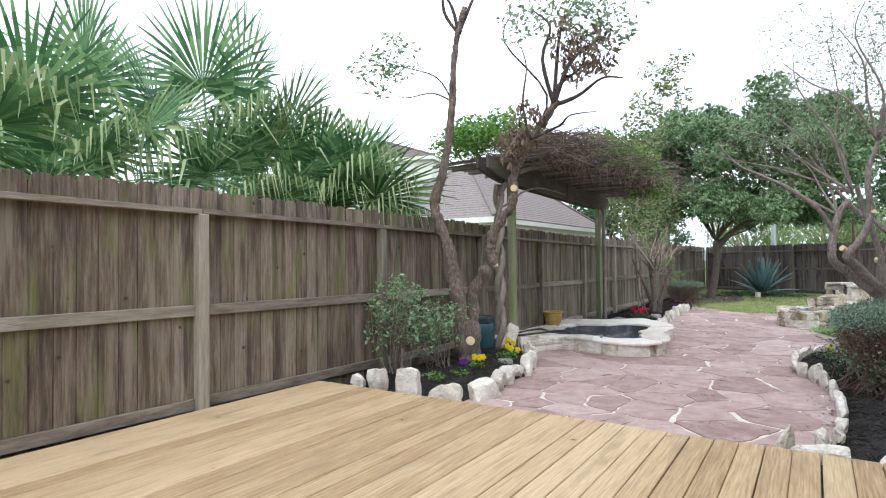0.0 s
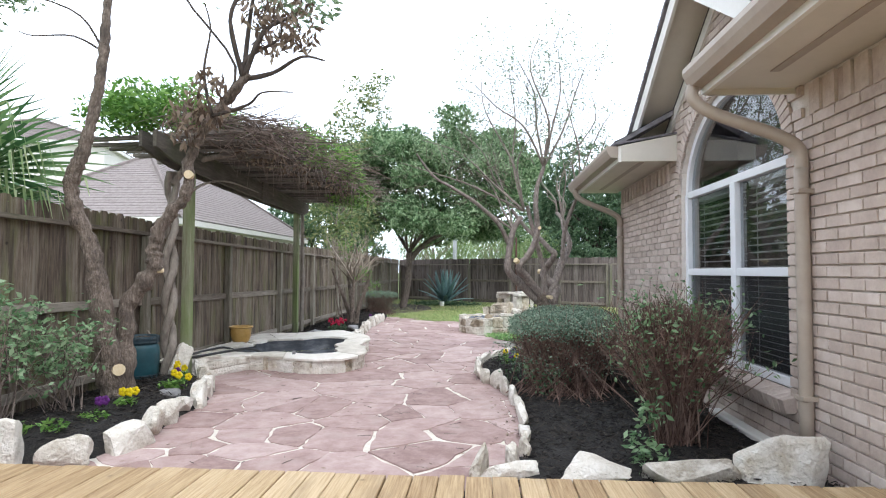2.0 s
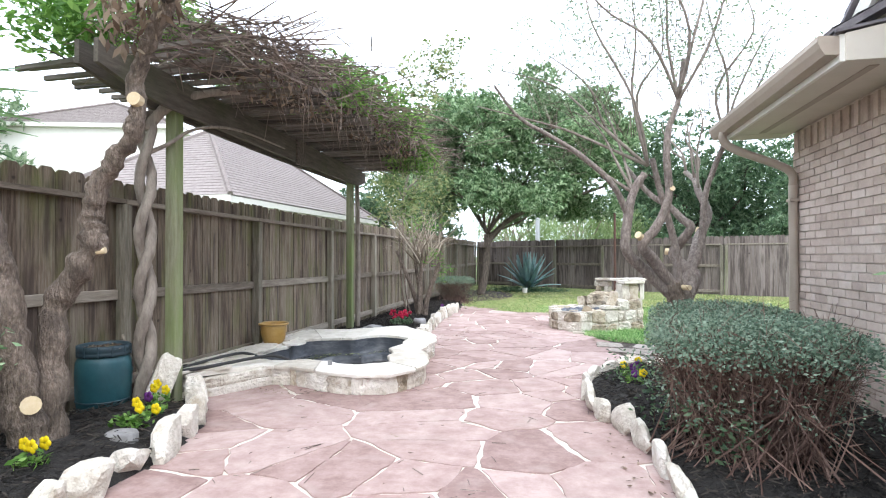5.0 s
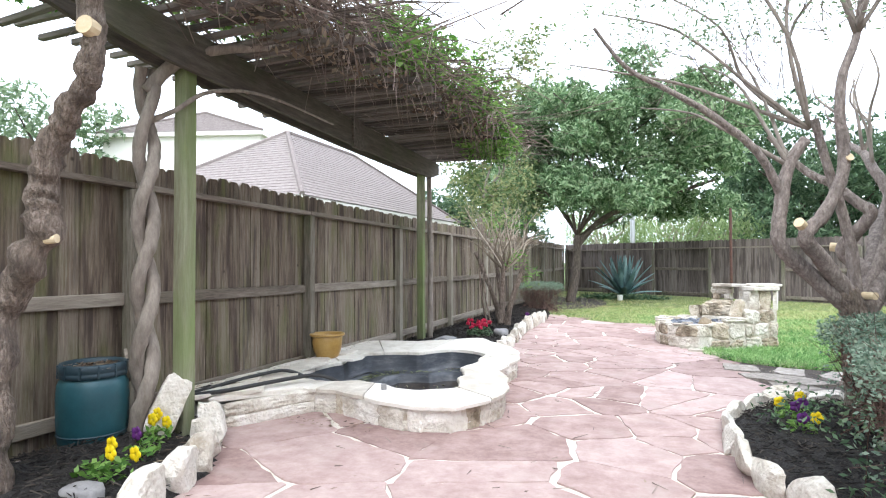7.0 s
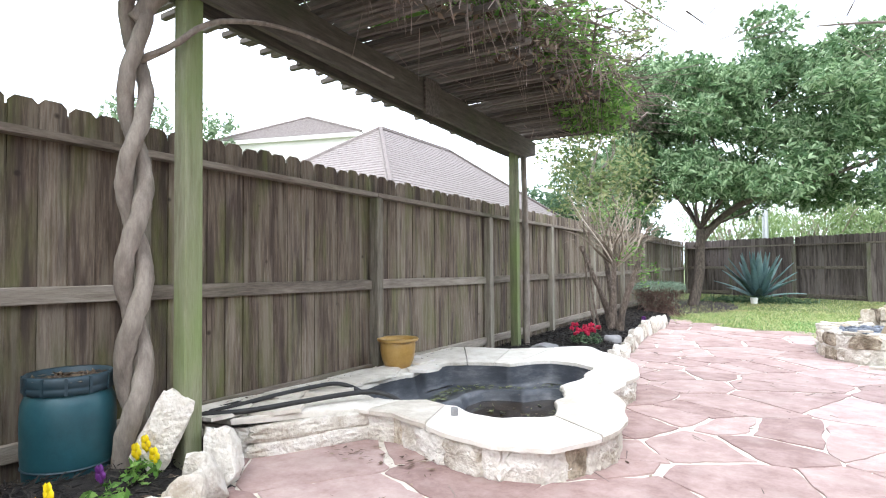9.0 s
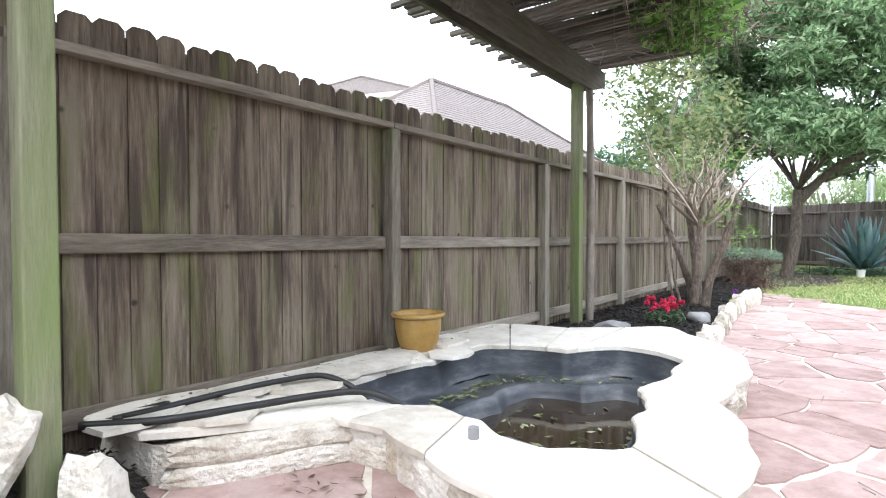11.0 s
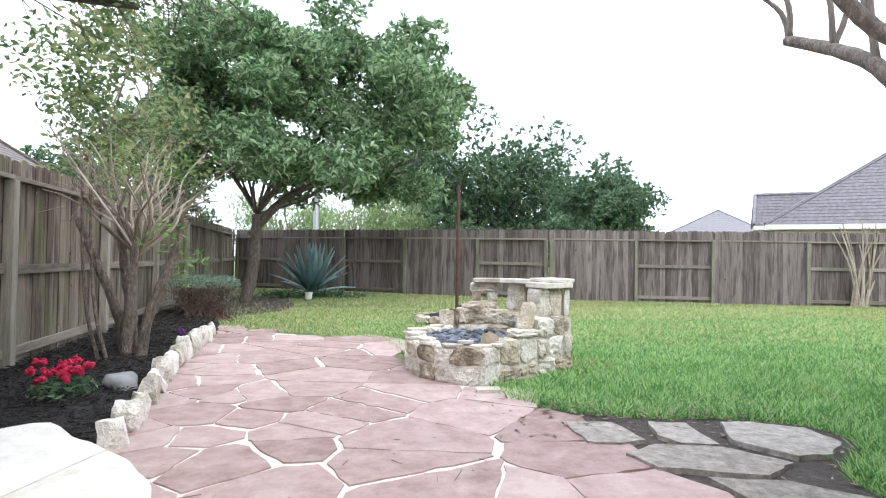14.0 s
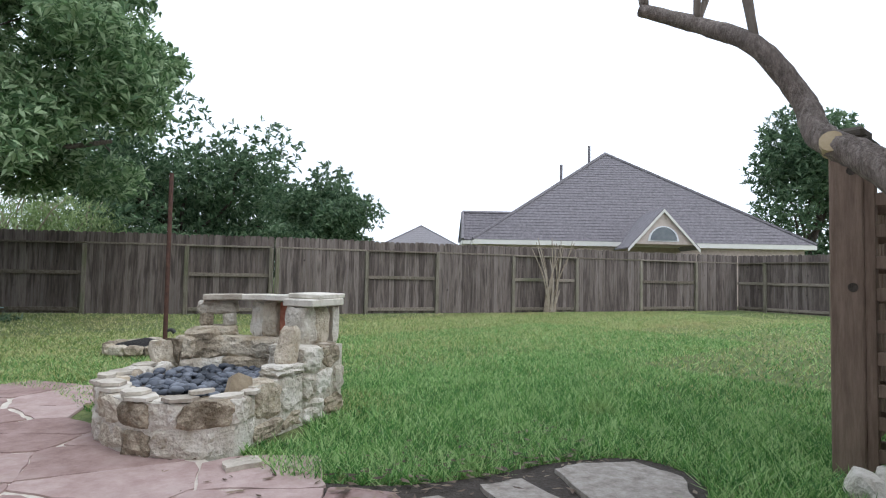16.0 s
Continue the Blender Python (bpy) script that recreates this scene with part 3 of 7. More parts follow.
# ---- fences ----
def picket_mesh(width, height):
    bm = bmesh.new()
    w, e = width / 2, 0.028
    prof = [(-w, 0), (w, 0), (w, height - e), (w - e, height), (-w + e, height), (-w, height - e)]
    a = [bm.verts.new((x, -0.008, z)) for x, z in prof]
    b = [bm.verts.new((x, 0.008, z)) for x, z in prof]
    bm.faces.new(a)
    bm.faces.new(b[::-1])
    for i in range(6):
        bm.faces.new((a[i], b[i], b[(i + 1) % 6], a[(i + 1) % 6]))
    # a thinner lip behind each edge, so that the joints read as shadow lines
    span(bm, -w - 0.013, w + 0.013, 0.0005, 0.0075, 0.02, height - 0.06)
    bmesh.ops.recalc_face_normals(bm, faces=bm.faces)
    return bm


def fence(name, a, b, posts, flips, height, label, material, side, rails=(0.12, 0.865, 1.69), base=0.0, rise=lambda s: 0.0):
    """Dog-eared pickets on rails and posts from a to b. In the bays that flips names the pickets stand before the rails, else behind."""
    L = math.dist(a, b)
    turn = math.degrees(math.atan2(b[1] - a[1], b[0] - a[0]))
    f = thing(name, (*a, base), label, "fence")
    m = pose(*a, base, 0, 0, turn)
    shapes = [mesh_of("picket", picket_mesh(0.1325, height + k), material) for k in (-0.008, 0.0, 0.006, 0.014)]
    n = int(L / 0.1398)
    for i in range(n):
        s = (i + 0.5) * 0.1398
        bay = sum(p < s for p in posts)
        off = (-0.055 if bay in flips else 0.012) * side
        piece("picket", rnd.choice(shapes), f, m @ pose(s, off + rnd.uniform(-0.0045, 0.0045), rise(s), rnd.uniform(-0.3, 0.3), rnd.uniform(-0.2, 0.2), rnd.uniform(-1.0, 1.0)))
    post_me = mesh_of("post", solid(-0.045, 0.045, -0.045, 0.045, -0.1, rails[-1], 0.006), FENCEPOST)
    for s in posts:
        piece("post", post_me, f, m @ pose(s, -0.05 * side, rise(s), 0, 0, 0))
    ends = [0] + list(posts) + [L]
    for z in rails:
        for s0, s1 in zip(ends[:-1], ends[1:]):
            if s1 - s0 > 0.12:
                k = 0.0 if z == rails[-1] else 0.047
                flat = z == rails[-1]
                bm = solid(s0 + k, s1 - 0.004 if flat else s1 - k, -0.019, 0.019, z, z + 0.088, 0.004)
                if flat:
                    for v in bm.verts:
                        v.co.y = v.co.y * 2.1 - 0.021 * side
                        v.co.z = z + (v.co.z - z) * 0.48
                for v in bm.verts:
                    v.co.z += rise(v.co.x)
                piece("rail", mesh_of("rail", bm, RAIL), f,
                      m @ pose(0, -0.018 * side, rnd.uniform(-0.008, 0.008)))
    return f


LEFT_POSTS = [y + 4 for y in (-1.75, 0.5, 2.78, 5.07, 7.4, 9.6, 11.87, 14.06, 16.35, 18.68, 21.0, 23.2, 25.3)]
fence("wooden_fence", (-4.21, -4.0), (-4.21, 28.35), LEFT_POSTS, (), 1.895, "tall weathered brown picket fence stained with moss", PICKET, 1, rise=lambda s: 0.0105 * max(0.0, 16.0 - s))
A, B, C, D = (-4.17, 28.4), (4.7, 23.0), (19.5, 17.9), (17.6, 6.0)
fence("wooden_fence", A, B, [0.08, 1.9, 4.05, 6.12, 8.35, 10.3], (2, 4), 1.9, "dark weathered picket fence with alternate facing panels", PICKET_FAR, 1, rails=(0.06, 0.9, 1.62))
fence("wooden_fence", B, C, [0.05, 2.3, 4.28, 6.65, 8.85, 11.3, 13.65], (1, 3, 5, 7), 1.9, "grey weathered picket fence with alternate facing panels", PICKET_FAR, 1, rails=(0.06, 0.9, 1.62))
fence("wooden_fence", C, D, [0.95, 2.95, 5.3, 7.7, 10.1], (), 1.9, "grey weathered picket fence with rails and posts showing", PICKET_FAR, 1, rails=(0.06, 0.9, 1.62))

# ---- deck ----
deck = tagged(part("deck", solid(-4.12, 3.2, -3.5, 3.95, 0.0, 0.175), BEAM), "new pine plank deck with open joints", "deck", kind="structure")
plank_me = mesh_of("plank", solid(-0.068, 0.068, -3.75, 3.75, 0.0, 0.036, 0.004), DECK)
k = 0
x = -4.05
while x < 3.2:
    piece("plank", plank_me, deck, pose(x, 0.28 + rnd.uniform(-0.012, 0.012), 0.186 + rnd.uniform(0, 0.003), 0, rnd.uniform(-0.3, 0.3), rnd.uniform(-0.05, 0.05)))
    x += 0.1405 + rnd.uniform(0, 0.004)

# ---- the house ----
WX = 1.97
house = thing("brick_house", (WX, 3, 0), "single-storey tan brick house with an arched window", "house")


def arch(y):
    """Height of the window opening's head at y."""
    u = (y - 6.16) / 1.08
    return 2.17 + 0.84 * math.sqrt(max(0.0, 1 - u * u)) if abs(u) < 1 else 0.5


def gable_top(y):
    return max(2.62, 3.98 - 0.66 * abs(y - 6.16)) if 4.6 < y < 7.72 else 2.62


bm = bmesh.new()
ys = sorted(set([-4.0, 4.6, 5.08, 7.24, 7.72, 9.85] + [5.08 + 2.16 * i / 24 for i in range(25)] + [4.6 + 3.12 * i / 12 for i in range(13)]))
for y0, y1 in zip(ys[:-1], ys[1:]):
    mid = (y0 + y1) / 2
    z_low = [(0, 0.44), (None, None)] if 5.08 < mid < 7.24 else [(0, None)]
    for lo, hi in z_low:
        a0 = arch(y0) if lo is None else lo
        a1 = arch(y1) if lo is None else lo
        if lo is None:
            a0, a1 = max(a0, 2.17), max(a1, 2.17)
        b0, b1 = (hi, hi) if hi else (gable_top(y0), gable_top(y1))
        q = [bm.verts.new((xx, yy, zz)) for xx in (WX + 0.012, WX + 0.2) for yy, zz in ((y0, a0), (y1, a1), (y1, b1), (y0, b0))]
        for i in ((0, 1, 2, 3), (7, 6, 5, 4), (0, 4, 5, 1), (1, 5, 6, 2), (2, 6, 7, 3), (3, 7, 4, 0)):
            bm.faces.new([q[j] for j in i])
bmesh.ops.recalc_face_normals(bm, faces=bm.faces)
wall = part("house_wall", bm, JOINT, house, "tan brick wall with pale mortar")
part("end_wall", solid(WX + 0.012, 10, 9.65, 9.85, 0, 2.62), JOINT, house)
part("back_wall", solid(9.8, 10, -4, 9.65, 0, 2.62), JOINT, house)
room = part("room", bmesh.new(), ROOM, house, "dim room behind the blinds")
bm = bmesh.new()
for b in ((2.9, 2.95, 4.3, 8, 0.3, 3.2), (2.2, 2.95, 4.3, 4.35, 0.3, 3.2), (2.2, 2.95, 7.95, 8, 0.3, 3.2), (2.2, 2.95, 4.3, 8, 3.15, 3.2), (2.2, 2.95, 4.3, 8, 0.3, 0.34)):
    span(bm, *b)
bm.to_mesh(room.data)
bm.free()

# window
win = part("window_frame", bmesh.new(), WHITE, house, "white arched window frame")
bm = bmesh.new()
fx0, fx1 = WX + 0.06, WX + 0.13
for b in ((5.08, 5.15, 0.5, 2.17), (7.17, 7.24, 0.5, 2.17), (6.03, 6.13, 0.5, 2.13), (5.15, 7.17, 1.3, 1.37), (5.15, 7.17, 0.5, 0.57), (5.15, 7.17, 2.12, 2.19)):
    span(bm, fx0 - (0.01 if b[1] - b[0] < 0.2 else 0.0), fx1, *b, 0.004)
n = 32
ring = []
for i in range(n + 1):
    t = math.pi * i / n
    ring.append([bm.verts.new((xx, 6.16 - math.cos(t) * (1.08 - k), 2.17 + math.sin(t) * (0.84 - k))) for xx, k in ((fx0, 0), (fx1, 0), (fx1, 0.07), (fx0, 0.07))])
for a, b in zip(ring[:-1], ring[1:]):
    for i in range(4):
        bm.faces.new((a[i], a[(i + 1) % 4], b[(i + 1) % 4], b[i]))
bmesh.ops.recalc_face_normals(bm, faces=bm.faces)
bm.to_mesh(win.data)
bm.free()


def pane(poly):
    bm = bmesh.new()
    a = [bm.verts.new((WX + 0.1, y, z)) for y, z in poly]
    b = [bm.verts.new((WX + 0.106, y, z)) for y, z in poly]
    bm.faces.new(a)
    bm.faces.new(b[::-1])
    for i in range(len(a)):
        bm.faces.new((a[i], b[i], b[(i + 1) % len(a)], a[(i + 1) % len(a)]))
    bmesh.ops.recalc_face_normals(bm, faces=bm.faces)
    ob = part("pane", bm, PANE, win)
    ob.visible_shadow = False


for y0, y1 in ((5.15, 6.03), (6.13, 7.17)):
    for z0, z1 in ((0.57, 1.3), (1.37, 2.12)):
        pane([(y0, z0), (y1, z0), (y1, z1), (y0, z1)])
pane([(6.16 - math.cos(math.pi * i / 24) * 1.0, 2.19 + math.sin(math.pi * i / 24) * 0.76) for i in range(25)])
for y0, y1 in ((5.15, 6.03), (6.13, 7.17)):
    part("insect_screen", solid(WX + 0.082, WX + 0.084, y0, y1, 0.57, 1.3), SCREEN, win, "fine dark insect screen")
blind_me = mesh_of("blind_slat", block(bmesh.new(), (0, 0, 0), (0.045, 1.0, 0.003), pose(0, 0, 0, 0, 9, 0)), BLIND)
for y0, y1 in ((5.17, 6.01), (6.15, 7.15)):
    bl = tagged(new("window_blind"), "white horizontal slat blind behind the window", "blind", "window blinds")
    bl.matrix_basis = Matrix.Translation((WX + 0.19, (y0 + y1) / 2, 2.1))
    piece("head_rail", mesh_of("head_rail", solid(-0.025, 0.025, y0 - (y0 + y1) / 2, y1 - (y0 + y1) / 2, -0.02, 0.03, 0.004), BLIND), bl, bl.matrix_basis.copy())
    z = 2.06
    while z > 0.6:
        piece("slat", blind_me, bl, pose(WX + 0.19, (y0 + y1) / 2, z) @ Matrix.Diagonal((1, y1 - y0, 1, 1)))
        z -= 0.062 if z > 1.37 else 0.05
    for yy in (y0 + 0.15, y1 - 0.15):
        piece("cord", mesh_of("cord", solid(-0.002, 0.002, -0.003, 0.003, -1.5, 0), BLIND), bl, pose(WX + 0.165, yy, 2.08))

# bricks
BL, BH = 0.235, 0.0765


def brick_mesh(l, h, d=0.022):
    return solid(-d / 2, d / 2, -l / 2, l / 2, -h / 2, h / 2, 0.003)


full_me, half_me = mesh_of("brick", brick_mesh(BL - 0.011, BH - 0.011), BRICK), mesh_of("brick", brick_mesh(BL / 2 - 0.011, BH - 0.011), BRICK)
rowlock_me = mesh_of("brick", brick_mesh(BH - 0.011, 0.2, 0.03), BRICK)
near_bricks, far_bricks = [], bmesh.new()


def lay(me, l, h, y, z, rx=0.0, d=0.0):
    m = pose(WX + 0.002 - d + rnd.uniform(-0.0015, 0.0015), y, z, rx + rnd.uniform(-0.25, 0.25), 0, 0)
    if 4.0 < y < 5.07 and z < 2.3 and len(near_bricks) < 280:
        near_bricks.append((me, m))
    elif y > 1.5:
        block(far_bricks, (0, 0, 0), (0.022, l, h), m)


for i in range(64):
    z = (i + 0.5) * BH
    y = -0.2 + (BL / 2 if i % 2 else 0)
    while y < 9.84:
        y0, y1 = y, min(y + BL, 9.845)
        y += BL
        if y1 - y0 < 0.05 or (z > 2.36 and gable_top((y0 + y1) / 2) < z + 0.06) or (2.36 < z < 2.62 and not 4.75 < y0 < 7.5):
            continue
        parts = [(y0, y1)]
        if z > 0.4:
            half = 1.085
            if z > 2.17:
                u = 1 - ((z - 2.17) / (0.84 + 0.14)) ** 2
                half = (1.08 + 0.14) * math.sqrt(u) if u > 0 else 0.0
            w0, w1 = 6.16 - half, 6.16 + half
            if half:
                parts = [(a, b) for a, b in ((y0, min(y1, w0)), (max(y0, w1), y1)) if b - a > 0.045]
        for a, b in parts:
            if abs(b - a - BL) < 0.002:
                lay(full_me, BL - 0.011, BH - 0.011, (a + b) / 2, z)
            else:
                if 4.0 < a < 5.07:
                    lay(mesh_of("brick", brick_mesh(b - a - 0.011, BH - 0.011), BRICK), b - a - 0.011, BH - 0.011, (a + b) / 2, z)
                else:
                    lay(half_me, b - a - 0.011, BH - 0.011, (a + b) / 2, z)
y = -0.2
i = 0
while y < 9.8:
    if not 4.75 < y < 7.5:
        lay(rowlock_me, BH - 0.011, 0.2, y + BH / 2, 2.47, 0, 0.016 if i % 2 else 0.002)
    y += BH
    i += 1
for i in range(46):
    t = math.pi * (i + 0.5) / 46
    yy, zz = 6.16 - math.cos(t) * 1.15, 2.17 + math.sin(t) * 0.91
    m = pose(WX - 0.004, yy, zz, math.degrees(math.atan2(math.sin(t) * 1.15, math.cos(t) * 0.91)) * -1 + 90, 0, 0)
    block(far_bricks, (0, 0, 0), (0.026, 0.052, 0.135), m)
part("brickwork", far_bricks, BRICKS, wall, kind="stuff")
for me, m in near_bricks:
    piece("brick", me, wall, m)
sill = part("window_sill", solid(WX - 0.05, WX + 0.12, 5.0, 7.3, 0.36, 0.40), JOINT, house, "sloping brick window sill")
sill_me = mesh_of("brick", solid(-0.085, 0.085, -0.034, 0.034, -0.05, 0.05, 0.003), BRICK)
y = 5.03
while y < 7.28:
    piece("brick", sill_me, sill, pose(WX - 0.005, y, 0.425, 0, -14, 0))
    y += 0.078


# roof, soffits, gutters
def slope(bm, p, q, r, s, thick=0.05):
    v = [bm.verts.new(c) for c in (p, q, r, s)]
    w = [bm.verts.new((c[0], c[1], c[2] - thick)) for c in (p, q, r, s)]
    bm.faces.new(v)
    bm.faces.new(w[::-1])
    for i in range(4):
        bm.faces.new((v[i], w[i], w[(i + 1) % 4], v[(i + 1) % 4]))
    bmesh.ops.recalc_face_normals(bm, faces=bm.faces)
    return bm


def shingles(bm, base, ridge, n, material, parent):
    """Courses of shingles from a roof face's foot (two points) to its ridge (two points)."""
    b0, b1, r0, r1 = (Vector(p) for p in (*base, *ridge))
    nn = (b1 - b0).cross(r0 - b0 if (r0 - b0).length > 0.01 else r1 - b0).normalized()
    if nn.z < 0:
        nn = -nn
    for i in range(n):
        t0, t1 = i / n, (i + 1.08) / n
        a, b, c, d = b0.lerp(r0, t0), b1.lerp(r1, t0), b1.lerp(r1, min(t1, 1)), b0.lerp(r0, min(t1, 1))
        u = nn * 0.014
        q = [bm.verts.new(p) for p in (a + u, b + u, c + u * 0.1, d + u * 0.1, a, b)]
        bm.faces.new(q[:4])
        bm.faces.new((q[4], q[5], q[1], q[0]))
    return bm


for y0, y1, end in ((-4.3, 4.92, 4.92), (7.32, 10.15, 10.15)):
    part("soffit", solid(1.36, WX + 0.01, y0, y1, 2.6, 2.62), SOFFIT, house)
    part("soffit_vent", solid(1.62, 1.68, y0 + 0.25, y1 - 0.35, 2.594, 2.6), TRIM, house)
    part("fascia", solid(1.33, 1.36, y0, y1, 2.56, 2.74), PALE, house)
    bm = bmesh.new()
    prof = [(1.33, 2.73), (1.205, 2.74), (1.2, 2.70), (1.215, 2.66), (1.245, 2.61), (1.33, 2.605)]
    loops = [[bm.verts.new((px, yy, pz)) for px, pz in prof] for yy in (y0, y1)]
    bm.faces.new(loops[0])
    bm.faces.new(loops[1][::-1])
    for i in range(6):
        bm.faces.new((loops[0][i], loops[0][(i + 1) % 6], loops[1][(i + 1) % 6], loops[1][i]))
    bmesh.ops.recalc_face_normals(bm, faces=bm.faces)
    part("gutter", bm, TRIM, house, "tan metal rain gutter")
    bm = slope(bmesh.new(), (1.3, y0, 2.78), (1.3, y1, 2.78), (6, y1, 5.4), (6, y0, 5.4))
    part("roof", shingles(bm, ((1.3, y0, 2.78), (1.3, y1, 2.78)), ((6, y0, 5.4), (6, y1, 5.4)), 34, SHINGLE2, None), SHINGLE2, house, "grey shingled roof slope", kind="stuff")
    # boxed return at the eave's end beside the window
    e = y1 if y0 < 0 else y0
    s = 1 if y0 < 0 else -1
    bm = bmesh.new()
    v0 = [(1.36, 2.56), (WX + 0.01, 2.56), (WX + 0.01, 2.86), (1.36, 2.74)]
    a = [bm.verts.new((px, e, pz)) for px, pz in v0]
    b = [bm.verts.new((px, e + 0.02 * s, pz)) for px, pz in v0]
    bm.faces.new(a)
    bm.faces.new(b[::-1])
    for i in range(4):
        bm.faces.new((a[i], b[i], b[(i + 1) % 4], a[(i + 1) % 4]))
    bmesh.ops.recalc_face_normals(bm, faces=bm.faces)
    part("eave_return", bm, SOFFIT, house)
    part("return_cap", slope(bmesh.new(), (1.3, e + 0.03 * s, 2.765), (1.3, e - 0.2 * s, 2.765), (WX, e - 0.2 * s, 2.885), (WX, e + 0.03 * s, 2.885), 0.02), SHINGLE2, house)
part("soffit", solid(1.36, WX + 0.01, 9.86, 10.15, 2.596, 2.6), SOFFIT, house)
for s in (-1, 1):
    foot, top = (6.16 + s * 1.72, 2.93), (6.16, 4.06)
    for nm, x0, x1, dz, h, mt in (("rake_board", 1.6, 1.63, 0.0, 0.17, PALE), ("rake_soffit", 1.63, WX + 0.01, 0.0, 0.015, SOFFIT), ("rake_trim", WX - 0.03, WX, -0.16, 0.13, PALE)):
        bm = bmesh.new()
        slope(bm, (x0, foot[0], foot[1] + dz), (x1, foot[0], foot[1] + dz), (x1, top[0], top[1] + dz), (x0, top[0], top[1] + dz), h)
        part(nm, bm, mt, house)
    bm = slope(bmesh.new(), (1.57, foot[0] + s * 0.05, foot[1] + 0.03), (6, foot[0] + s * 0.05, foot[1] + 0.03), (6, top[0], top[1] + 0.06), (1.57, top[0], top[1] + 0.06), 0.03)
    part("roof", shingles(bm, ((1.57, foot[0] + s * 0.05, foot[1] + 0.03), (6, foot[0] + s * 0.05, foot[1] + 0.03)), ((1.57, *[top[0], top[1] + 0.06]), (6, top[0], top[1] + 0.06)), 14, SHINGLE2, None), SHINGLE2, house, kind="stuff")


def downspout(y, end, elbow):
    bm = bmesh.new()
    tube(bm, [(1.27, y + elbow, 2.62), (1.27, y + elbow, 2.53), (1.4, y + elbow * 0.8, 2.42), (1.78, y + elbow * 0.1, 2.24), (1.905, y, 2.14), (1.915, y, 2.0)], 0.043, 0.043, 10, 0, 5)
    tube(bm, [(1.915, y, 2.02), (1.915, y, 1.2), (1.915, y, end)], 0.045, 0.045, 10, 0, 3)
    ob = part("downspout", bm, TRIM, house, "tan metal downspout", True)
    for z in (1.85, 0.5):
        part("strap", solid(1.865, WX, y - 0.055, y + 0.055, z, z + 0.03, 0.004), TRIM, ob)


downspout(4.79, 0.15, 0.12)
downspout(9.72, 0.05, 0.1)
part("drain_outlet", solid(1.83, 1.94, 5.0, 6.2, 0.07, 0.12, 0.012), PALE, house)


# ---- pergola over the pond ----
perg = thing("pergola", (-3.7, 9.5, 0), "dark mossy timber pergola with a slatted top", "pergola")
part("post", solid(-3.665, -3.565, 7.28, 7.38, -0.05, 2.52, 0.006), POST, perg, "green mossy post")
part("post", solid(-3.97, -3.87, 12.08, 12.18, -0.05, 2.52, 0.006), POST, perg)
part("brace_post", tube(bmesh.new(), [(-3.85, 12.3, -0.05), (-3.84, 12.3, 1.2), (-3.86, 12.3, 2.5)], 0.045, 0.04, 8, 0.2), BARK_PALE, perg, smooth=True)
for off in (-0.075, 0.075):
    bm = bmesh.new()
    n = 18
    prev = None
    for i in range(n + 1):
        t = i / n
        y = 6.35 + 6.35 * t
        x = -3.6 - 0.31 * (y - 7.3) / 4.85 + off
        sag = 0.05 * math.sin(math.pi * t)
        low = 2.48 - sag * 0.5 + (0.1 * max(0, 1 - t * 12)) + (0.1 * max(0, (t - 0.94) * 16))
        ring = [bm.verts.new(p) for p in ((x - 0.019, y, low), (x + 0.019, y, low), (x + 0.019, y, 2.74 - sag * 0.4), (x - 0.019, y, 2.74 - sag * 0.4))]
        if prev:
            for k in range(4):
                bm.faces.new((prev[k], prev[(k + 1) % 4], ring[(k + 1) % 4], ring[k]))
        else:
            bm.faces.new(ring[::-1])
        prev = ring
    bm.faces.new(prev)
    bmesh.ops.recalc_face_normals(bm, faces=bm.faces)
    part("beam", bm, BEAM, perg, "deep dark beam")
part("splice_plate", solid(-3.66, -3.63, 9.62, 9.85, 2.42, 2.74, 0.004), SLAT, perg)
slat_me = [mesh_of("slat", solid(-0.9, 0.78 + k, -0.02, 0.02, 0, 0.04, 0.003), SLAT) for k in (-0.06, 0, 0.1, 0.2)]
y = 6.72
i = 0
while y < 12.75:
    near = y < 7.6
    piece("slat", rnd.choice(slat_me), perg, pose(-3.52 - 0.06 * (y - 7) / 5 + rnd.uniform(-0.1, 0.12) - (0.12 if near else 0), y, 2.742 + rnd.uniform(0, 0.03) - 0.012 * math.sin((y - 6.3) / 6.4 * 3.14), rnd.uniform(-2, 2), rnd.uniform(-2.2, 1.5), rnd.uniform(-3, 3)))
    y += 0.155 if near else 0.085
    i += 1

# vine on the pergola: a tangle of dry runners, green on top
vine = thing("climbing_vine", (-3.68, 7.1, 0.05), "climbing vine, dry tangled runners with bright green leaves on top", "vine")
bm = bmesh.new()
for ph in (0.0, math.pi):
    tube(bm, [(-3.7 + 0.045 * math.cos(ph + k * 1.15), 7.1 + 0.045 * math.sin(ph + k * 1.15), 0.05 + k * 0.16 - (0.1 if k == 0 else 0)) for k in range(16)], 0.048, 0.036, 10, 0.2, 8, ph)
tube(bm, [(-3.7, 7.1, 2.3), (-3.62, 7.22, 2.5), (-3.5, 7.5, 2.68), (-3.2, 8.0, 2.82), (-3.0, 8.8, 2.85)], 0.05, 0.02, 8, 0.2)
tube(bm, [(-3.7, 7.12, 2.12), (-3.6, 7.22, 2.2), (-3.46, 7.4, 2.36), (-3.4, 7.9, 2.46), (-3.38, 8.8, 2.45)], 0.02, 0.008, 8, 0.2)
part("stem", bm, BARK_PALE, vine, "twisted grey double stem", True)


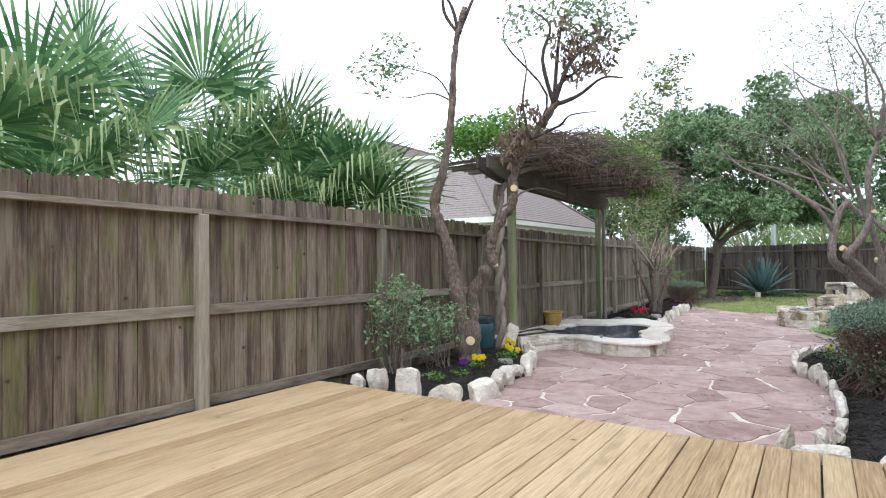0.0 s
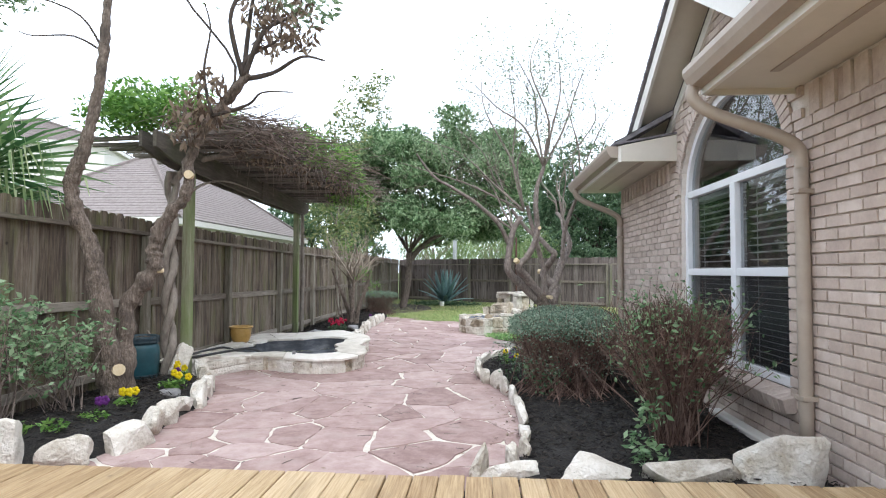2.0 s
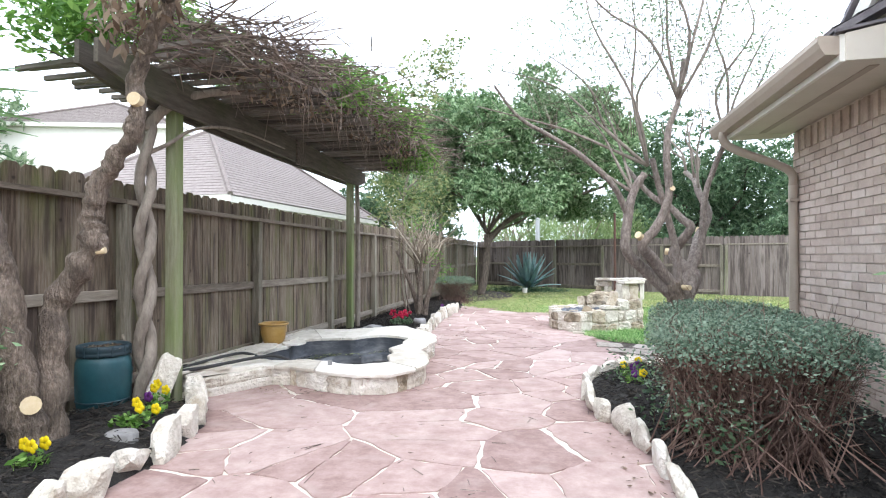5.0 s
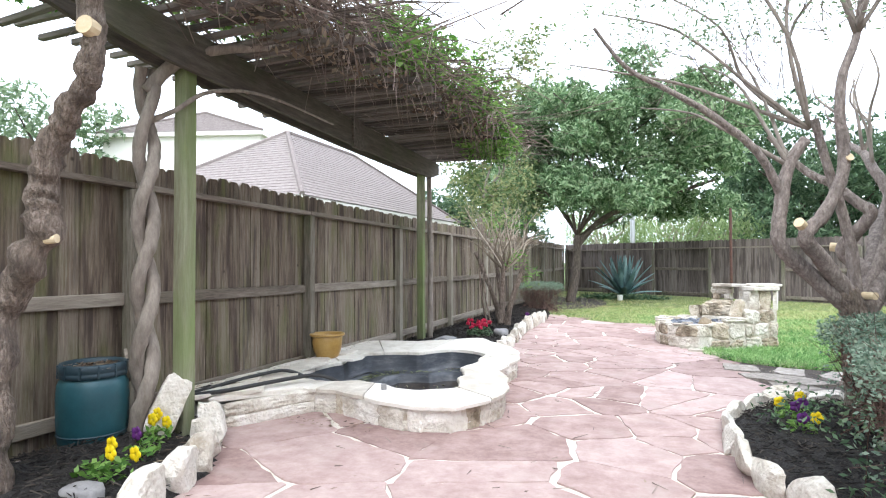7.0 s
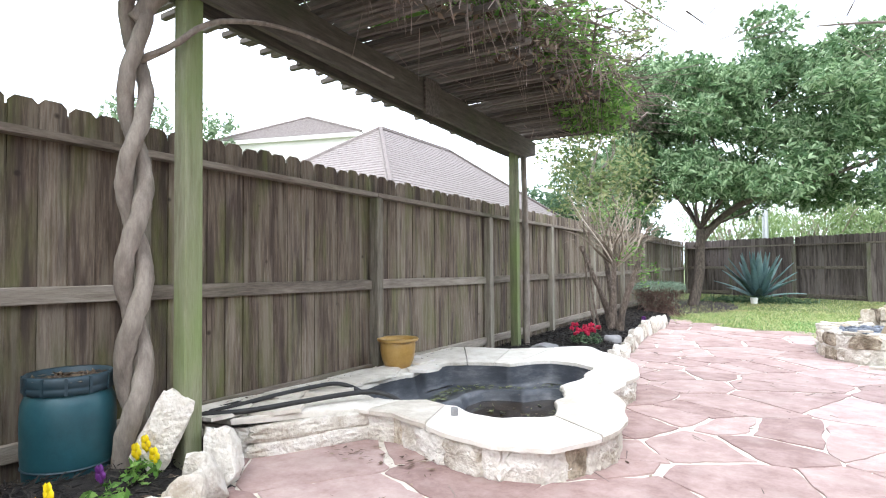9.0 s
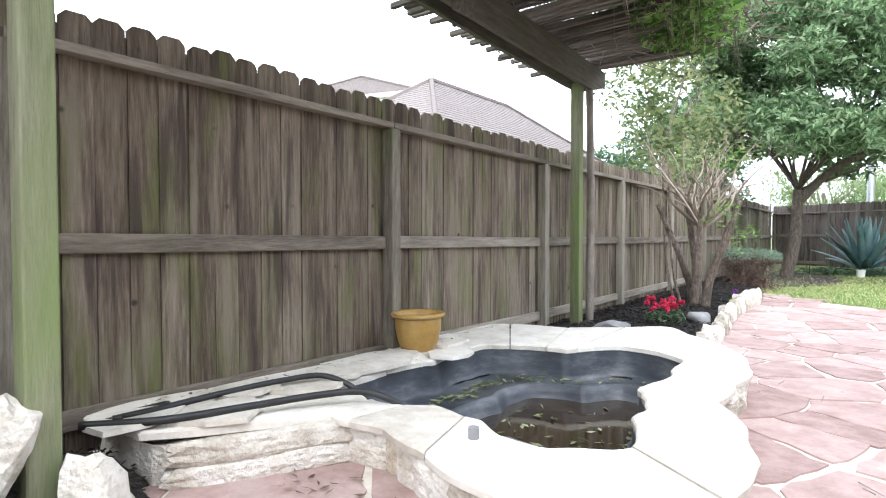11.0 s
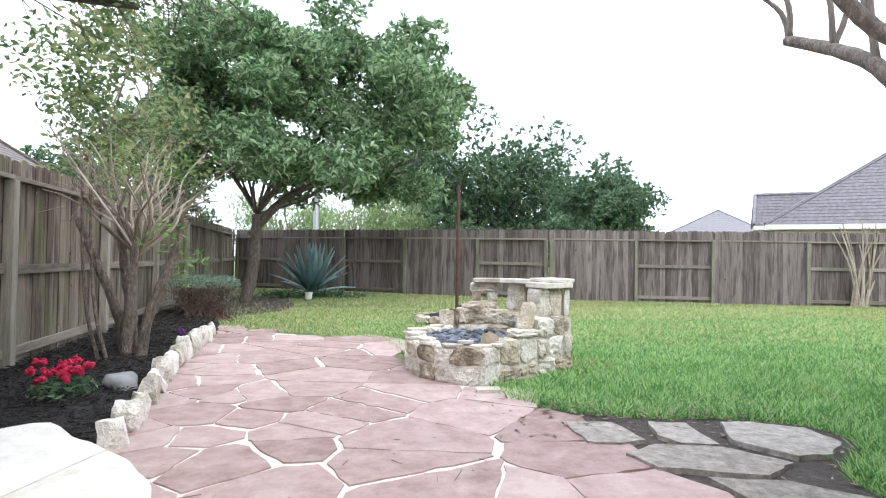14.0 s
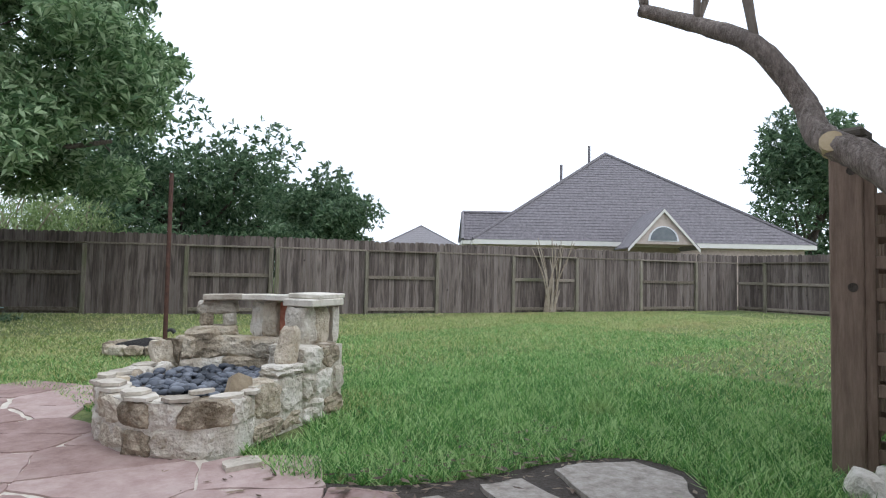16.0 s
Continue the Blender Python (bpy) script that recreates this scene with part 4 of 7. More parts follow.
def canopy_z(x, y):
    return 2.8 + 0.28 * np.clip((y - 6.5) / 2, 0, 1) * np.clip((13.2 - y) / 1.5, 0, 1) * np.exp(-((x + 3.1) / 0.75) ** 2)


n = 3900
a = np.column_stack([rng.normal(-3.08, 0.4, n), rng.uniform(6.6, 12.6, n), np.zeros(n)])
a[:, 2] = canopy_z(a[:, 0], a[:, 1]) + rng.uniform(-0.12, 0.22, n) - 0.12 * np.clip(a[:, 0] + 2.75, 0, 1)
d = np.column_stack([rng.normal(0.1, 0.22, n), rng.normal(0.05, 0.28, n), rng.normal(-0.03, 0.09, n)])
quads("dry_runners", twig_quads(a, a + d, rng.uniform(0.005, 0.016, n)), TWIG, vine, "grey-brown dry runners", "stuff")
n = 260
a = np.column_stack([rng.normal(-2.7, 0.25, n), rng.uniform(7.2, 12.5, n), np.full(n, 2.78)])
d = np.column_stack([rng.normal(0.05, 0.05, n), rng.normal(0, 0.08, n), -rng.uniform(0.05, 0.4, n)])
quads("hanging_runners", twig_quads(a, a + d, rng.uniform(0.004, 0.009, n)), TWIG, vine, kind="stuff")
cs = [(-3.7, 6.9, 3.1), (-3.5, 7.3, 3.2), (-3.9, 6.7, 3.0), (-3.3, 7.7, 3.1), (-3.3, 8.8, 3.05), (-3.1, 9.6, 3.15), (-2.9, 10.3, 3.1), (-2.8, 11.0, 3.05), (-2.75, 11.6, 2.98),
      (-2.8, 12.1, 2.95), (-3.2, 10.2, 3.2), (-3.1, 11.4, 3.1), (-2.65, 11.9, 2.85), (-3.0, 8.2, 3.0), (-2.6, 11.2, 2.9)]
cs += [(-3.9, 7.1, 3.15), (-3.6, 6.6, 3.1), (-3.4, 7.2, 3.3), (-2.55, 10.9, 3.05), (-2.5, 11.5, 2.95), (-2.9, 9.9, 3.2), (-2.6, 10.4, 3.1), (-2.45, 9.2, 3.1), (-2.4, 9.8, 3.15), (-2.35, 10.3, 3.12), (-2.4, 10.9, 3.0), (-2.45, 8.6, 3.05), (-2.35, 11.4, 2.85), (-2.7, 8.9, 3.25), (-2.6, 9.5, 3.3), (-2.5, 12.0, 2.8)]
cs += [(-3.35, 7.6 + k * 0.42, 3.12 + 0.1 * math.sin(k * 1.9)) for k in range(10)]
p = clumps(cs, [(0.4, 0.4, 0.25)] * len(cs), 480)
p += np.array([-0.24, 0.0, 0.0])
quads("green_leaves", leaf_quads(p, 0.085, 0.034), BRIGHT, vine, "bright green pinnate leaves", "stuff")
p = clumps([(-2.75, 8.2, 2.75), (-2.7, 9.5, 2.8), (-2.6, 10.6, 2.78), (-2.9, 7.6, 2.75)], [(0.25, 0.6, 0.18)] * 4, 160)
quads("dead_leaves", leaf_quads(p, 0.08, 0.03, droop=0.8), DEADLEAF, vine, kind="stuff")

# ---- pond ----
PC = (-3.1, 9.4)


def polar(pts):
    """Radius by angle round the pond's middle through a few outline points."""
    s = sorted((math.atan2(y - PC[1], x - PC[0]), math.dist((x, y), PC)) for x, y in pts)
    ang, rad = [q[0] for q in s], [q[1] for q in s]
    ang = [ang[-1] - 2 * math.pi] + ang + [ang[0] + 2 * math.pi]
    rad = [rad[-1]] + rad + [rad[0]]

    def f(t):
        t = (t + math.pi) % (2 * math.pi) - math.pi
        j = max(i for i in range(len(ang) - 1) if ang[i] <= t)
        u = (t - ang[j]) / (ang[j + 1] - ang[j])
        u = u * u * (3 - 2 * u) * 0.5 + u * 0.5
        return rad[j] + (rad[j + 1] - rad[j]) * u
    return f


r_out = polar([(-3.73, 7.7), (-3.6, 7.9), (-3.46, 8.22), (-3.38, 8.34), (-3.1, 8.37), (-2.84, 8.28), (-2.5, 8.15), (-2.25, 8.12), (-2.02, 8.2), (-1.88, 8.42), (-1.8, 8.65), (-1.81, 8.87), (-1.88, 9.12), (-2.08, 9.6),
               (-2.07, 9.97), (-2.06, 10.4), (-2.2, 10.83), (-2.37, 11.1), (-2.6, 11.33), (-2.87, 11.66), (-3.24, 11.35), (-3.53, 11.13), (-4.1, 11.0), (-4.14, 9.5), (-4.14, 8.4), (-4.12, 7.65)])
r_in = polar([(-3.33, 8.6), (-3.74, 8.74), (-3.77, 9.0), (-3.75, 9.3), (-3.69, 9.5), (-3.75, 9.85), (-3.7, 10.14), (-3.44, 10.27), (-3.18, 10.3), (-2.9, 10.64), (-2.65, 10.6), (-2.45, 10.45), (-2.42, 10.1), (-2.45, 9.6), (-2.31, 9.1), (-2.2, 8.75),
              (-2.45, 8.56), (-2.64, 8.56), (-2.82, 8.68), (-3.08, 8.72)])
pond = thing("garden_pond", (*PC, 0), "raised garden pond with pale limestone wall and coping", "pond")


def lift(x, y):
    """How far the paving along the fence rises above the pond's rim."""
    return max(0.0, min(1.0, (-3.4 - x) / 0.4)) * 0.035 * max(0.0, min(1.0, 8.9 - y))


def on(t, r, z):
    return (PC[0] + math.cos(t) * r, PC[1] + math.sin(t) * r, z)


def band(bm, ring_fn, levels, n=96, closed_top=False):
    prev = None
    for lv in levels:
        ring = [bm.verts.new(ring_fn(2 * math.pi * i / n, lv)) for i in range(n)]
        if prev:
            for i in range(n):
                bm.faces.new((prev[i], prev[(i + 1) % n], ring[(i + 1) % n], ring[i]))
        prev = ring
    return prev


# rubble wall: mortar core and rough stones set in it
bm = bmesh.new()
band(bm, lambda t, lv: on(t, r_out(t) - lv[0], lv[1]), [(0.06, -0.05), (0.055, 0.08), (0.065, 0.17)], 220)
for v in bm.verts:
    v.co += Vector((noise.noise(v.co * 9), noise.noise(v.co * 9 + Vector((9, 0, 0))), 0)) * 0.02
part("wall_core", bm, LIME, pond, "mortared rubble wall")
t = -1.93
k = 0
while t < 1.7:
    dt = rnd.uniform(0.06, 0.2) / max(r_out(t), 0.6) * 1.5
    for z, h in (((0.04, 0.1), (0.13, 0.09)) if rnd.random() < 0.45 else ((0.08, 0.18),)):
        t2 = t + dt / 2
        e0, e1 = Vector(on(t, r_out(t) - 0.12, z)), Vector(on(t + dt, r_out(t + dt) - 0.12, z))
        L = (e1 - e0).length
        piece("wall_stone", rubble("wall_stone", (L * 1.1, 0.15, h * 1.08), 300 + k, LIME if rnd.random() < 0.85 else LIME_OLD), pond,
              pose(*((e0 + e1) / 2), rnd.uniform(-3, 3), rnd.uniform(-3, 3), math.degrees(math.atan2(e1.y - e0.y, e1.x - e0.x))))
        k += 1
    t += dt
# coping slabs
cuts = [-3.14, -2.75, -2.4, -2.1, -1.93, -1.72, -1.3, -0.62, 0.12, 0.42, 0.85, 1.2, 1.6, 1.82, 2.1, 2.45, 2.8]
for i, t0 in enumerate(cuts):
    t1 = cuts[i + 1] if i + 1 < len(cuts) else cuts[0] + 2 * math.pi
    steps = max(8, int((t1 - t0) / 0.035))
    bm = bmesh.new()
    z0 = 0.167 + rnd.uniform(-0.004, 0.006)
    rows_ = []
    for q in range(steps + 1):
        t = t0 + 0.004 + (t1 - t0 - 0.008) * q / steps
        w = 0.012 * noise.noise(Vector((t * 9, i, 0)))
        ro, ri = r_out(t) + w, r_in(t) - 0.012 + 0.02 * noise.noise(Vector((t * 8, 5, i)))
        rows_.append([bm.verts.new(on(t, r, z)) for r, z in ((ri, z0), (ro, z0), (ro + 0.004, z0 + 0.026), (ro - 0.012, z0 + 0.037), (ri + 0.012, z0 + 0.037), (ri, z0 + 0.028))])
    for a, b in zip(rows_[:-1], rows_[1:]):
        for q in range(6):
            bm.faces.new((a[q], a[(q + 1) % 6], b[(q + 1) % 6], b[q]))
    bm.faces.new(rows_[0][::-1])
    bm.faces.new(rows_[-1])
    for v in bm.verts:
        v.co.z += lift(v.co.x, v.co.y)
    bmesh.ops.recalc_face_normals(bm, faces=bm.faces)
    part("coping_slab", bm, COPING, pond, "pale cream limestone slab")
for i in range(9):
    c = (-3.86 + rnd.uniform(-0.14, 0.2), 7.75 + i * 0.27)
    poly = [(c[0] + math.cos(a) * rnd.uniform(0.1, 0.19), c[1] + math.sin(a) * rnd.uniform(0.14, 0.24)) for a in [j * 0.9 for j in range(7)]]
    piece("loose_slab", slab_mesh("loose_slab", c, poly, 0, 0.022, COPING), pond, pose(*c, 0.226 + 0.004 * (i % 3) + lift(*c), rnd.uniform(-1, 1), rnd.uniform(-1, 1), 0))
# liner with a shelf and a deeper basin
BX, BY = 0.2, 0.12


def liner_ring(t, lv):
    k, z, s = lv
    r = r_in(t) * k
    return (PC[0] + math.cos(t) * r + BX * s, PC[1] + math.sin(t) * r + BY * s, z + 0.012 * noise.noise(Vector((math.cos(t) * 3, math.sin(t) * 3, k * 4))))


bm = bmesh.new()
last = band(bm, liner_ring, [(1.0, 0.172, 0), (0.985, 0.1, 0), (0.97, 0.02, 0.03), (0.955, -0.015, 0.08), (0.78, -0.02, 0.6), (0.71, -0.005, 0.8), (0.675, 0.012, 0.85), (0.645, 0.008, 0.9),
                             (0.625, -0.04, 0.95), (0.61, -0.1, 1), (0.5, -0.14, 1), (0.2, -0.15, 1)], 140)
bm.faces.new(last)
bmesh.ops.recalc_face_normals(bm, faces=bm.faces)
part("liner", bm, LINER, pond, "black moulded pond liner", True)
bm = bmesh.new()
bm.faces.new(band(bm, liner_ring, [(0.615, -0.08, 1)]))
for v in bm.verts:
    v.co.z = -0.08
part("water", bm, WATER, pond, "shallow murky brown water")
n = 480
t = rng.uniform(-3.14, 3.14, n)
k = np.where(rng.random(n) < 0.88, rng.uniform(0.72, 0.92, n), rng.uniform(0.15, 0.55, n))
c = np.array([liner_ring(a, (b, -0.012 if b > 0.6 else -0.085, 0.5 if b > 0.6 else 1)) for a, b in zip(t, k)])
keep = (k < 0.6) | (np.sin(t) > -0.35)
q = leaf_quads(c[keep], 0.07, 0.027)
q[:, :, 2] = c[keep][:, None, 2] + (q[:, :, 2] - c[keep][:, None, 2]) * 0.25 + 0.012
quads("fallen_leaves", q, leafy("pond_leaves", (0.05, 0.06, 0.02), (0.14, 0.16, 0.06), (0.3, 0.34, 0.18), 0), pond, kind="stuff")
for pts, r in (([(-3.9, 7.55, 0.265), (-3.71, 7.78, 0.265), (-3.6, 8.08, 0.265), (-3.5, 8.36, 0.265), (-3.38, 8.53, 0.265), (-3.26, 8.63, 0.215), (-3.18, 8.73, 0.11)], 0.017),
               ([(-3.88, 7.66, 0.265), (-3.87, 7.86, 0.265), (-3.87, 8.14, 0.265), (-3.84, 8.43, 0.265), (-3.76, 8.62, 0.265), (-3.63, 8.7, 0.215), (-3.54, 8.78, 0.11)], 0.015)):
    tagged(part("hose", tube(bmesh.new(), pts, r, r, 8, 0, 6), HOSE, smooth=True), "black rubber hose lying over the pond coping", "hose", "pond hoses")
tagged(part("cable", tube(bmesh.new(), [(-4.02, 7.72, 0.24), (-3.92, 7.9, 0.27), (-3.82, 7.75, 0.28), (-3.95, 7.64, 0.25), (-3.8, 7.75, 0.25), (-3.72, 7.95, 0.225)], 0.006, 0.006, 6, 0, 8), HOSE, smooth=True),
       "thin black cable coiled on the coping", "cable")

tagged(part("pipe_stub", tube(bmesh.new(), [(-2.72, 8.48, 0.203), (-2.72, 8.48, 0.25)], 0.022, 0.022, 12, 0, 1), BOULDER), "short grey pipe stub standing on the pond rim", "pipe")
# glazed pot
pot = thing("flower_pot", (-3.96, 9.64, 0.206), "empty mustard glazed clay pot with a wide rim", "pot")


def lathe(profile, c, n=28):
    bm = bmesh.new()
    prev = None
    for r, z in profile:
        ring = [bm.verts.new((c[0] + math.cos(2 * math.pi * i / n) * r, c[1] + math.sin(2 * math.pi * i / n) * r, c[2] + z)) for i in range(n)]
        if prev:
            for i in range(n):
                bm.faces.new((prev[i], prev[(i + 1) % n], ring[(i + 1) % n], ring[i]))
        else:
            bm.faces.new(ring[::-1])
        prev = ring
    bm.faces.new(prev)
    bmesh.ops.recalc_face_normals(bm, faces=bm.faces)
    return bm


c = (-3.96, 9.64, 0.206)
part("body", lathe([(0.1, 0), (0.115, 0.012), (0.14, 0.07), (0.155, 0.15), (0.157, 0.22), (0.15, 0.235), (0.135, 0.225), (0.12, 0.1), (0.09, 0.04), (0.02, 0.04)], c), GLAZE, pot, smooth=True)
part("rim", lathe([(0.15, 0.225), (0.178, 0.232), (0.186, 0.245), (0.18, 0.258), (0.155, 0.256), (0.14, 0.23), (0.13, 0.2)], c), GLAZE, pot, "paler rolled rim", True)

# teal barrel with dead leaves on its lid
barrel = thing("barrel", (-3.915, 6.92, 0.1), "teal plastic barrel with a dark ribbed collar and leaf litter", "barrel")
c = (-3.915, 6.92, 0.105)
part("body", lathe([(0.165, 0), (0.18, 0.02), (0.192, 0.15), (0.195, 0.3), (0.19, 0.38), (0.172, 0.425), (0.165, 0.43), (0.02, 0.43)], c), TEAL, barrel, smooth=True)
part("collar", lathe([(0.17, 0.425), (0.184, 0.432), (0.186, 0.455), (0.182, 0.46), (0.186, 0.465), (0.186, 0.5), (0.176, 0.512), (0.164, 0.506), (0.16, 0.48), (0.02, 0.478)], c), LID, barrel, "dark blue-grey collar", True)
for a in range(0, 360, 30):
    piece("rib", mesh_of("rib", solid(-0.004, 0.004, -0.006, 0.006, 0.43, 0.508), LID), barrel, pose(c[0] + 0.185 * math.cos(radians(a)), c[1] + 0.185 * math.sin(radians(a)), c[2], 0, 0, a))
part("seam", lathe([(0.19, 0.09), (0.1935, 0.095), (0.19, 0.1)], c), LID, barrel)
p = np.column_stack([rng.normal(c[0], 0.06, 150), rng.normal(c[1], 0.06, 150), np.full(150, 0.59)])
q = leaf_quads(p, 0.06, 0.022)
q[:, :, 2] = 0.59 + np.abs(q[:, :, 2] - 0.59) * 0.7
quads("leaf_litter", q, DEADLEAF, barrel, kind="stuff")
tagged(part("wood_offcut", block(bmesh.new(), (0, 0, 0), (0.035, 0.02, 0.3), pose(-3.93, 7.17, 0.55, 0, -58, -35), 0.003), RAIL), "grey offcut of wood leaning behind the barrel", "wood")

# ---- edging stones ----
def stone(at, size, turn, seed, material=LIME, tilt=0.0, group="edging stones", label="rough white limestone edging stone", cuts=4):
    ob = new("edging_stone", rock_mesh("edging_stone", size, seed, material, cuts))
    ob.matrix_basis = pose(*at, tilt, rnd.uniform(-8, 8), turn)
    return tagged(ob, label, "rock", group)


for i, (x, y, l, h, t) in enumerate([(-3.95, 4.42, 0.16, 0.28, 10), (-3.72, 4.45, 0.2, 0.36, 5), (-3.4, 4.55, 0.24, 0.4, 8), (-3.02, 4.62, 0.3, 0.24, 20), (-2.82, 5.05, 0.42, 0.26, 75), (-2.86, 5.42, 0.26, 0.25, 95),
                                     (-2.93, 5.75, 0.32, 0.24, 95), (-3.0, 6.1, 0.2, 0.2, 100), (-2.98, 6.42, 0.36, 0.25, 100), (-3.12, 6.78, 0.26, 0.26, 110), (-3.2, 7.0, 0.24, 0.28, 115), (-3.32, 7.22, 0.24, 0.3, 120),
                                     (-3.47, 7.44, 0.22, 0.34, 125), (-3.64, 7.52, 0.16, 0.16, 140)]):
    stone((x, y, h * 0.32), (l, 0.17, h), t, i + 1)
leaning = new("stone_slab", rubble("stone_slab", (0.17, 0.11, 0.36), 40, LIME))
leaning.matrix_basis = pose(-3.6, 7.19, 0.31, -6, 24, 52)
tagged(leaning, "pale limestone slab leaning beside the pergola post", "rock")
for i, (x, y, l, h, t) in enumerate([(-2.62, 11.85, 0.22, 0.2, 85), (-2.64, 12.15, 0.2, 0.22, 88), (-2.66, 12.45, 0.24, 0.2, 92), (-2.7, 12.8, 0.22, 0.24, 95), (-2.74, 13.15, 0.22, 0.22, 95),
                                     (-2.78, 13.5, 0.22, 0.26, 95), (-2.8, 13.85, 0.22, 0.24, 92), (-2.82, 14.2, 0.24, 0.28, 92), (-2.83, 14.6, 0.24, 0.3, 90), (-2.83, 15.0, 0.24, 0.3, 90), (-2.83, 15.4, 0.22, 0.3, 90), (-2.84, 15.8, 0.2, 0.26, 90), (-2.86, 16.2, 0.2, 0.24, 95)]):
    stone((x, y, h * 0.3), (l, 0.15, h), t, i + 60)
for i, (x, y, l, h, t) in enumerate([(-0.2, 4.62, 0.2, 0.24, 70), (-0.02, 4.55, 0.34, 0.16, 20), (0.02, 4.8, 0.2, 0.2, 95), (0.5, 4.5, 0.4, 0.24, 5), (1.08, 4.52, 0.48, 0.26, 2), (1.62, 4.5, 0.46, 0.4, -6),
                                     (0.12, 5.15, 0.36, 0.13, 88), (0.15, 5.55, 0.4, 0.13, 88), (0.17, 5.98, 0.4, 0.14, 90), (0.17, 6.4, 0.38, 0.16, 92), (0.13, 6.8, 0.36, 0.2, 95), (0.06, 7.18, 0.36, 0.24, 100), (-0.02, 7.5, 0.3, 0.24, 115),
                                     (-0.14, 7.78, 0.3, 0.22, 110), (-0.22, 8.1, 0.34, 0.24, 95), (-0.24, 8.5, 0.36, 0.22, 90), (-0.22, 8.9, 0.36, 0.2, 85), (-0.14, 9.28, 0.34, 0.18, 70), (0.04, 9.6, 0.32, 0.16, 55), (0.3, 9.88, 0.34, 0.16, 35), (0.65, 10.02, 0.34, 0.16, 12)]):
    stone((x, y, h * 0.3 + 0.01), (l * 1.12, 0.085 if x < 0.3 else 0.2, h), t, i + 90, tilt=rnd.uniform(-10, 10), cuts=7)
for x, y, s, sd in ((1.98, 10.5, 0.2, 1), (2.1, 10.4, 0.22, 2), (2.02, 10.12, 0.38, 3), (1.75, 10.14, 0.18, 4), (2.0, 10.4, 0.14, 5)):
    stone((x, y, s * 0.25), (s * 1.2, s * 0.8, s * 0.7), sd * 40, 140 + sd, group="stones by the gate", label="pale rough limestone lump beside the gate post")
for x, y, s in ((-3.42, 11.75, 0.3), (-2.95, 13.05, 0.2), (-3.25, 6.35, 0.18), (-3.6, 5.0, 0.12)):
    ob = new("round_boulder", rock_mesh("round_boulder", (s, s * 0.85, s * 0.7), int(s * 100), BOULDER, 0))
    ob.matrix_basis = pose(x, y, 0.06 + s * 0.18)
    ob.data.polygons.foreach_set("use_smooth", [True] * len(ob.data.polygons))
    tagged(ob, "smooth grey boulder lying on the mulch", "rock", "grey boulders")

# ---- stone fountain ----
fc = (0.05, 13.87)
fountain = thing("stone_fountain", (*fc, 0), "dry stacked limestone fountain with columns and pebbles", "fountain")
sd = 200


def fblock(a, b, z0, z1, w, m=None, nm="stone", rx=0.0, grow=1.03):
    """One rubble stone whose outer face runs from a to b in plan; its thickness w goes inward, to the left of that line."""
    global sd
    sd += 1
    A0, B0 = Vector((*a, 0)), Vector((*b, 0))
    d = (B0 - A0)
    nrm = Vector((-d.y, d.x, 0)).normalized()
    c = (A0 + B0) / 2 + nrm * (w / 2 + rnd.uniform(-0.012, 0.012))
    m = m or (LIME if rnd.random() < 0.4 else LIME_OLD)
    piece(nm, rubble(nm, (d.length * grow, w, (z1 - z0) * grow), sd, m), fountain,
          pose(c.x, c.y, (z0 + z1) / 2, rx + rnd.uniform(-2, 2), rnd.uniform(-2.5, 2.5), math.degrees(math.atan2(d.y, d.x)) + rnd.uniform(-3, 3)))


def along(pts, s):
    for p, q in zip(pts[:-1], pts[1:]):
        L = math.dist(p, q)
        if s <= L:
            return (p[0] + (q[0] - p[0]) * s / L, p[1] + (q[1] - p[1]) * s / L)
        s -= L
    return pts[-1]


def course(pts, z0, z1, w, lo, hi, shift=0.0, m=None):
    """A row of stones of uneven length along a bent line."""
    total = sum(math.dist(p, q) for p, q in zip(pts[:-1], pts[1:]))
    s = -shift
    while s < total - 0.04:
        e = min(s + rnd.uniform(lo, hi), total)
        if total - e < 0.1:
            e = total
        fblock(along(pts, max(s, 0)), along(pts, e), z0, z1 + rnd.uniform(-0.012, 0.008), w, m)
        s = e


def core(pts, w, z1, inset=0.022):
    """The mortar that fills the joints of such a wall."""
    bm = bmesh.new()
    rings = []
    for i, p in enumerate(pts):
        a, b = pts[max(i - 1, 0)], pts[min(i + 1, len(pts) - 1)]
        t = Vector((b[0] - a[0], b[1] - a[1], 0)).normalized()
        nrm = Vector((-t.y, t.x, 0))
        o, q = Vector((*p, 0)) + nrm * inset, Vector((*p, 0)) + nrm * (w - inset)
        rings.append([bm.verts.new(v) for v in ((o.x, o.y, -0.02), (q.x, q.y, -0.02), (q.x, q.y, z1), (o.x, o.y, z1))])
    for p, q in zip(rings[:-1], rings[1:]):
        for k in range(4):
            bm.faces.new((p[k], p[(k + 1) % 4], q[(k + 1) % 4], q[k]))
    bm.faces.new(rings[0][::-1])
    bm.faces.new(rings[-1])
    bmesh.ops.recalc_face_normals(bm, faces=bm.faces)
    part("mortar", bm, LIME, fountain, "pale mortar between the stones")


def ring_point(deg, r=0.9):
    return (fc[0] + math.cos(radians(deg)) * r, fc[1] + math.sin(radians(deg)) * r)


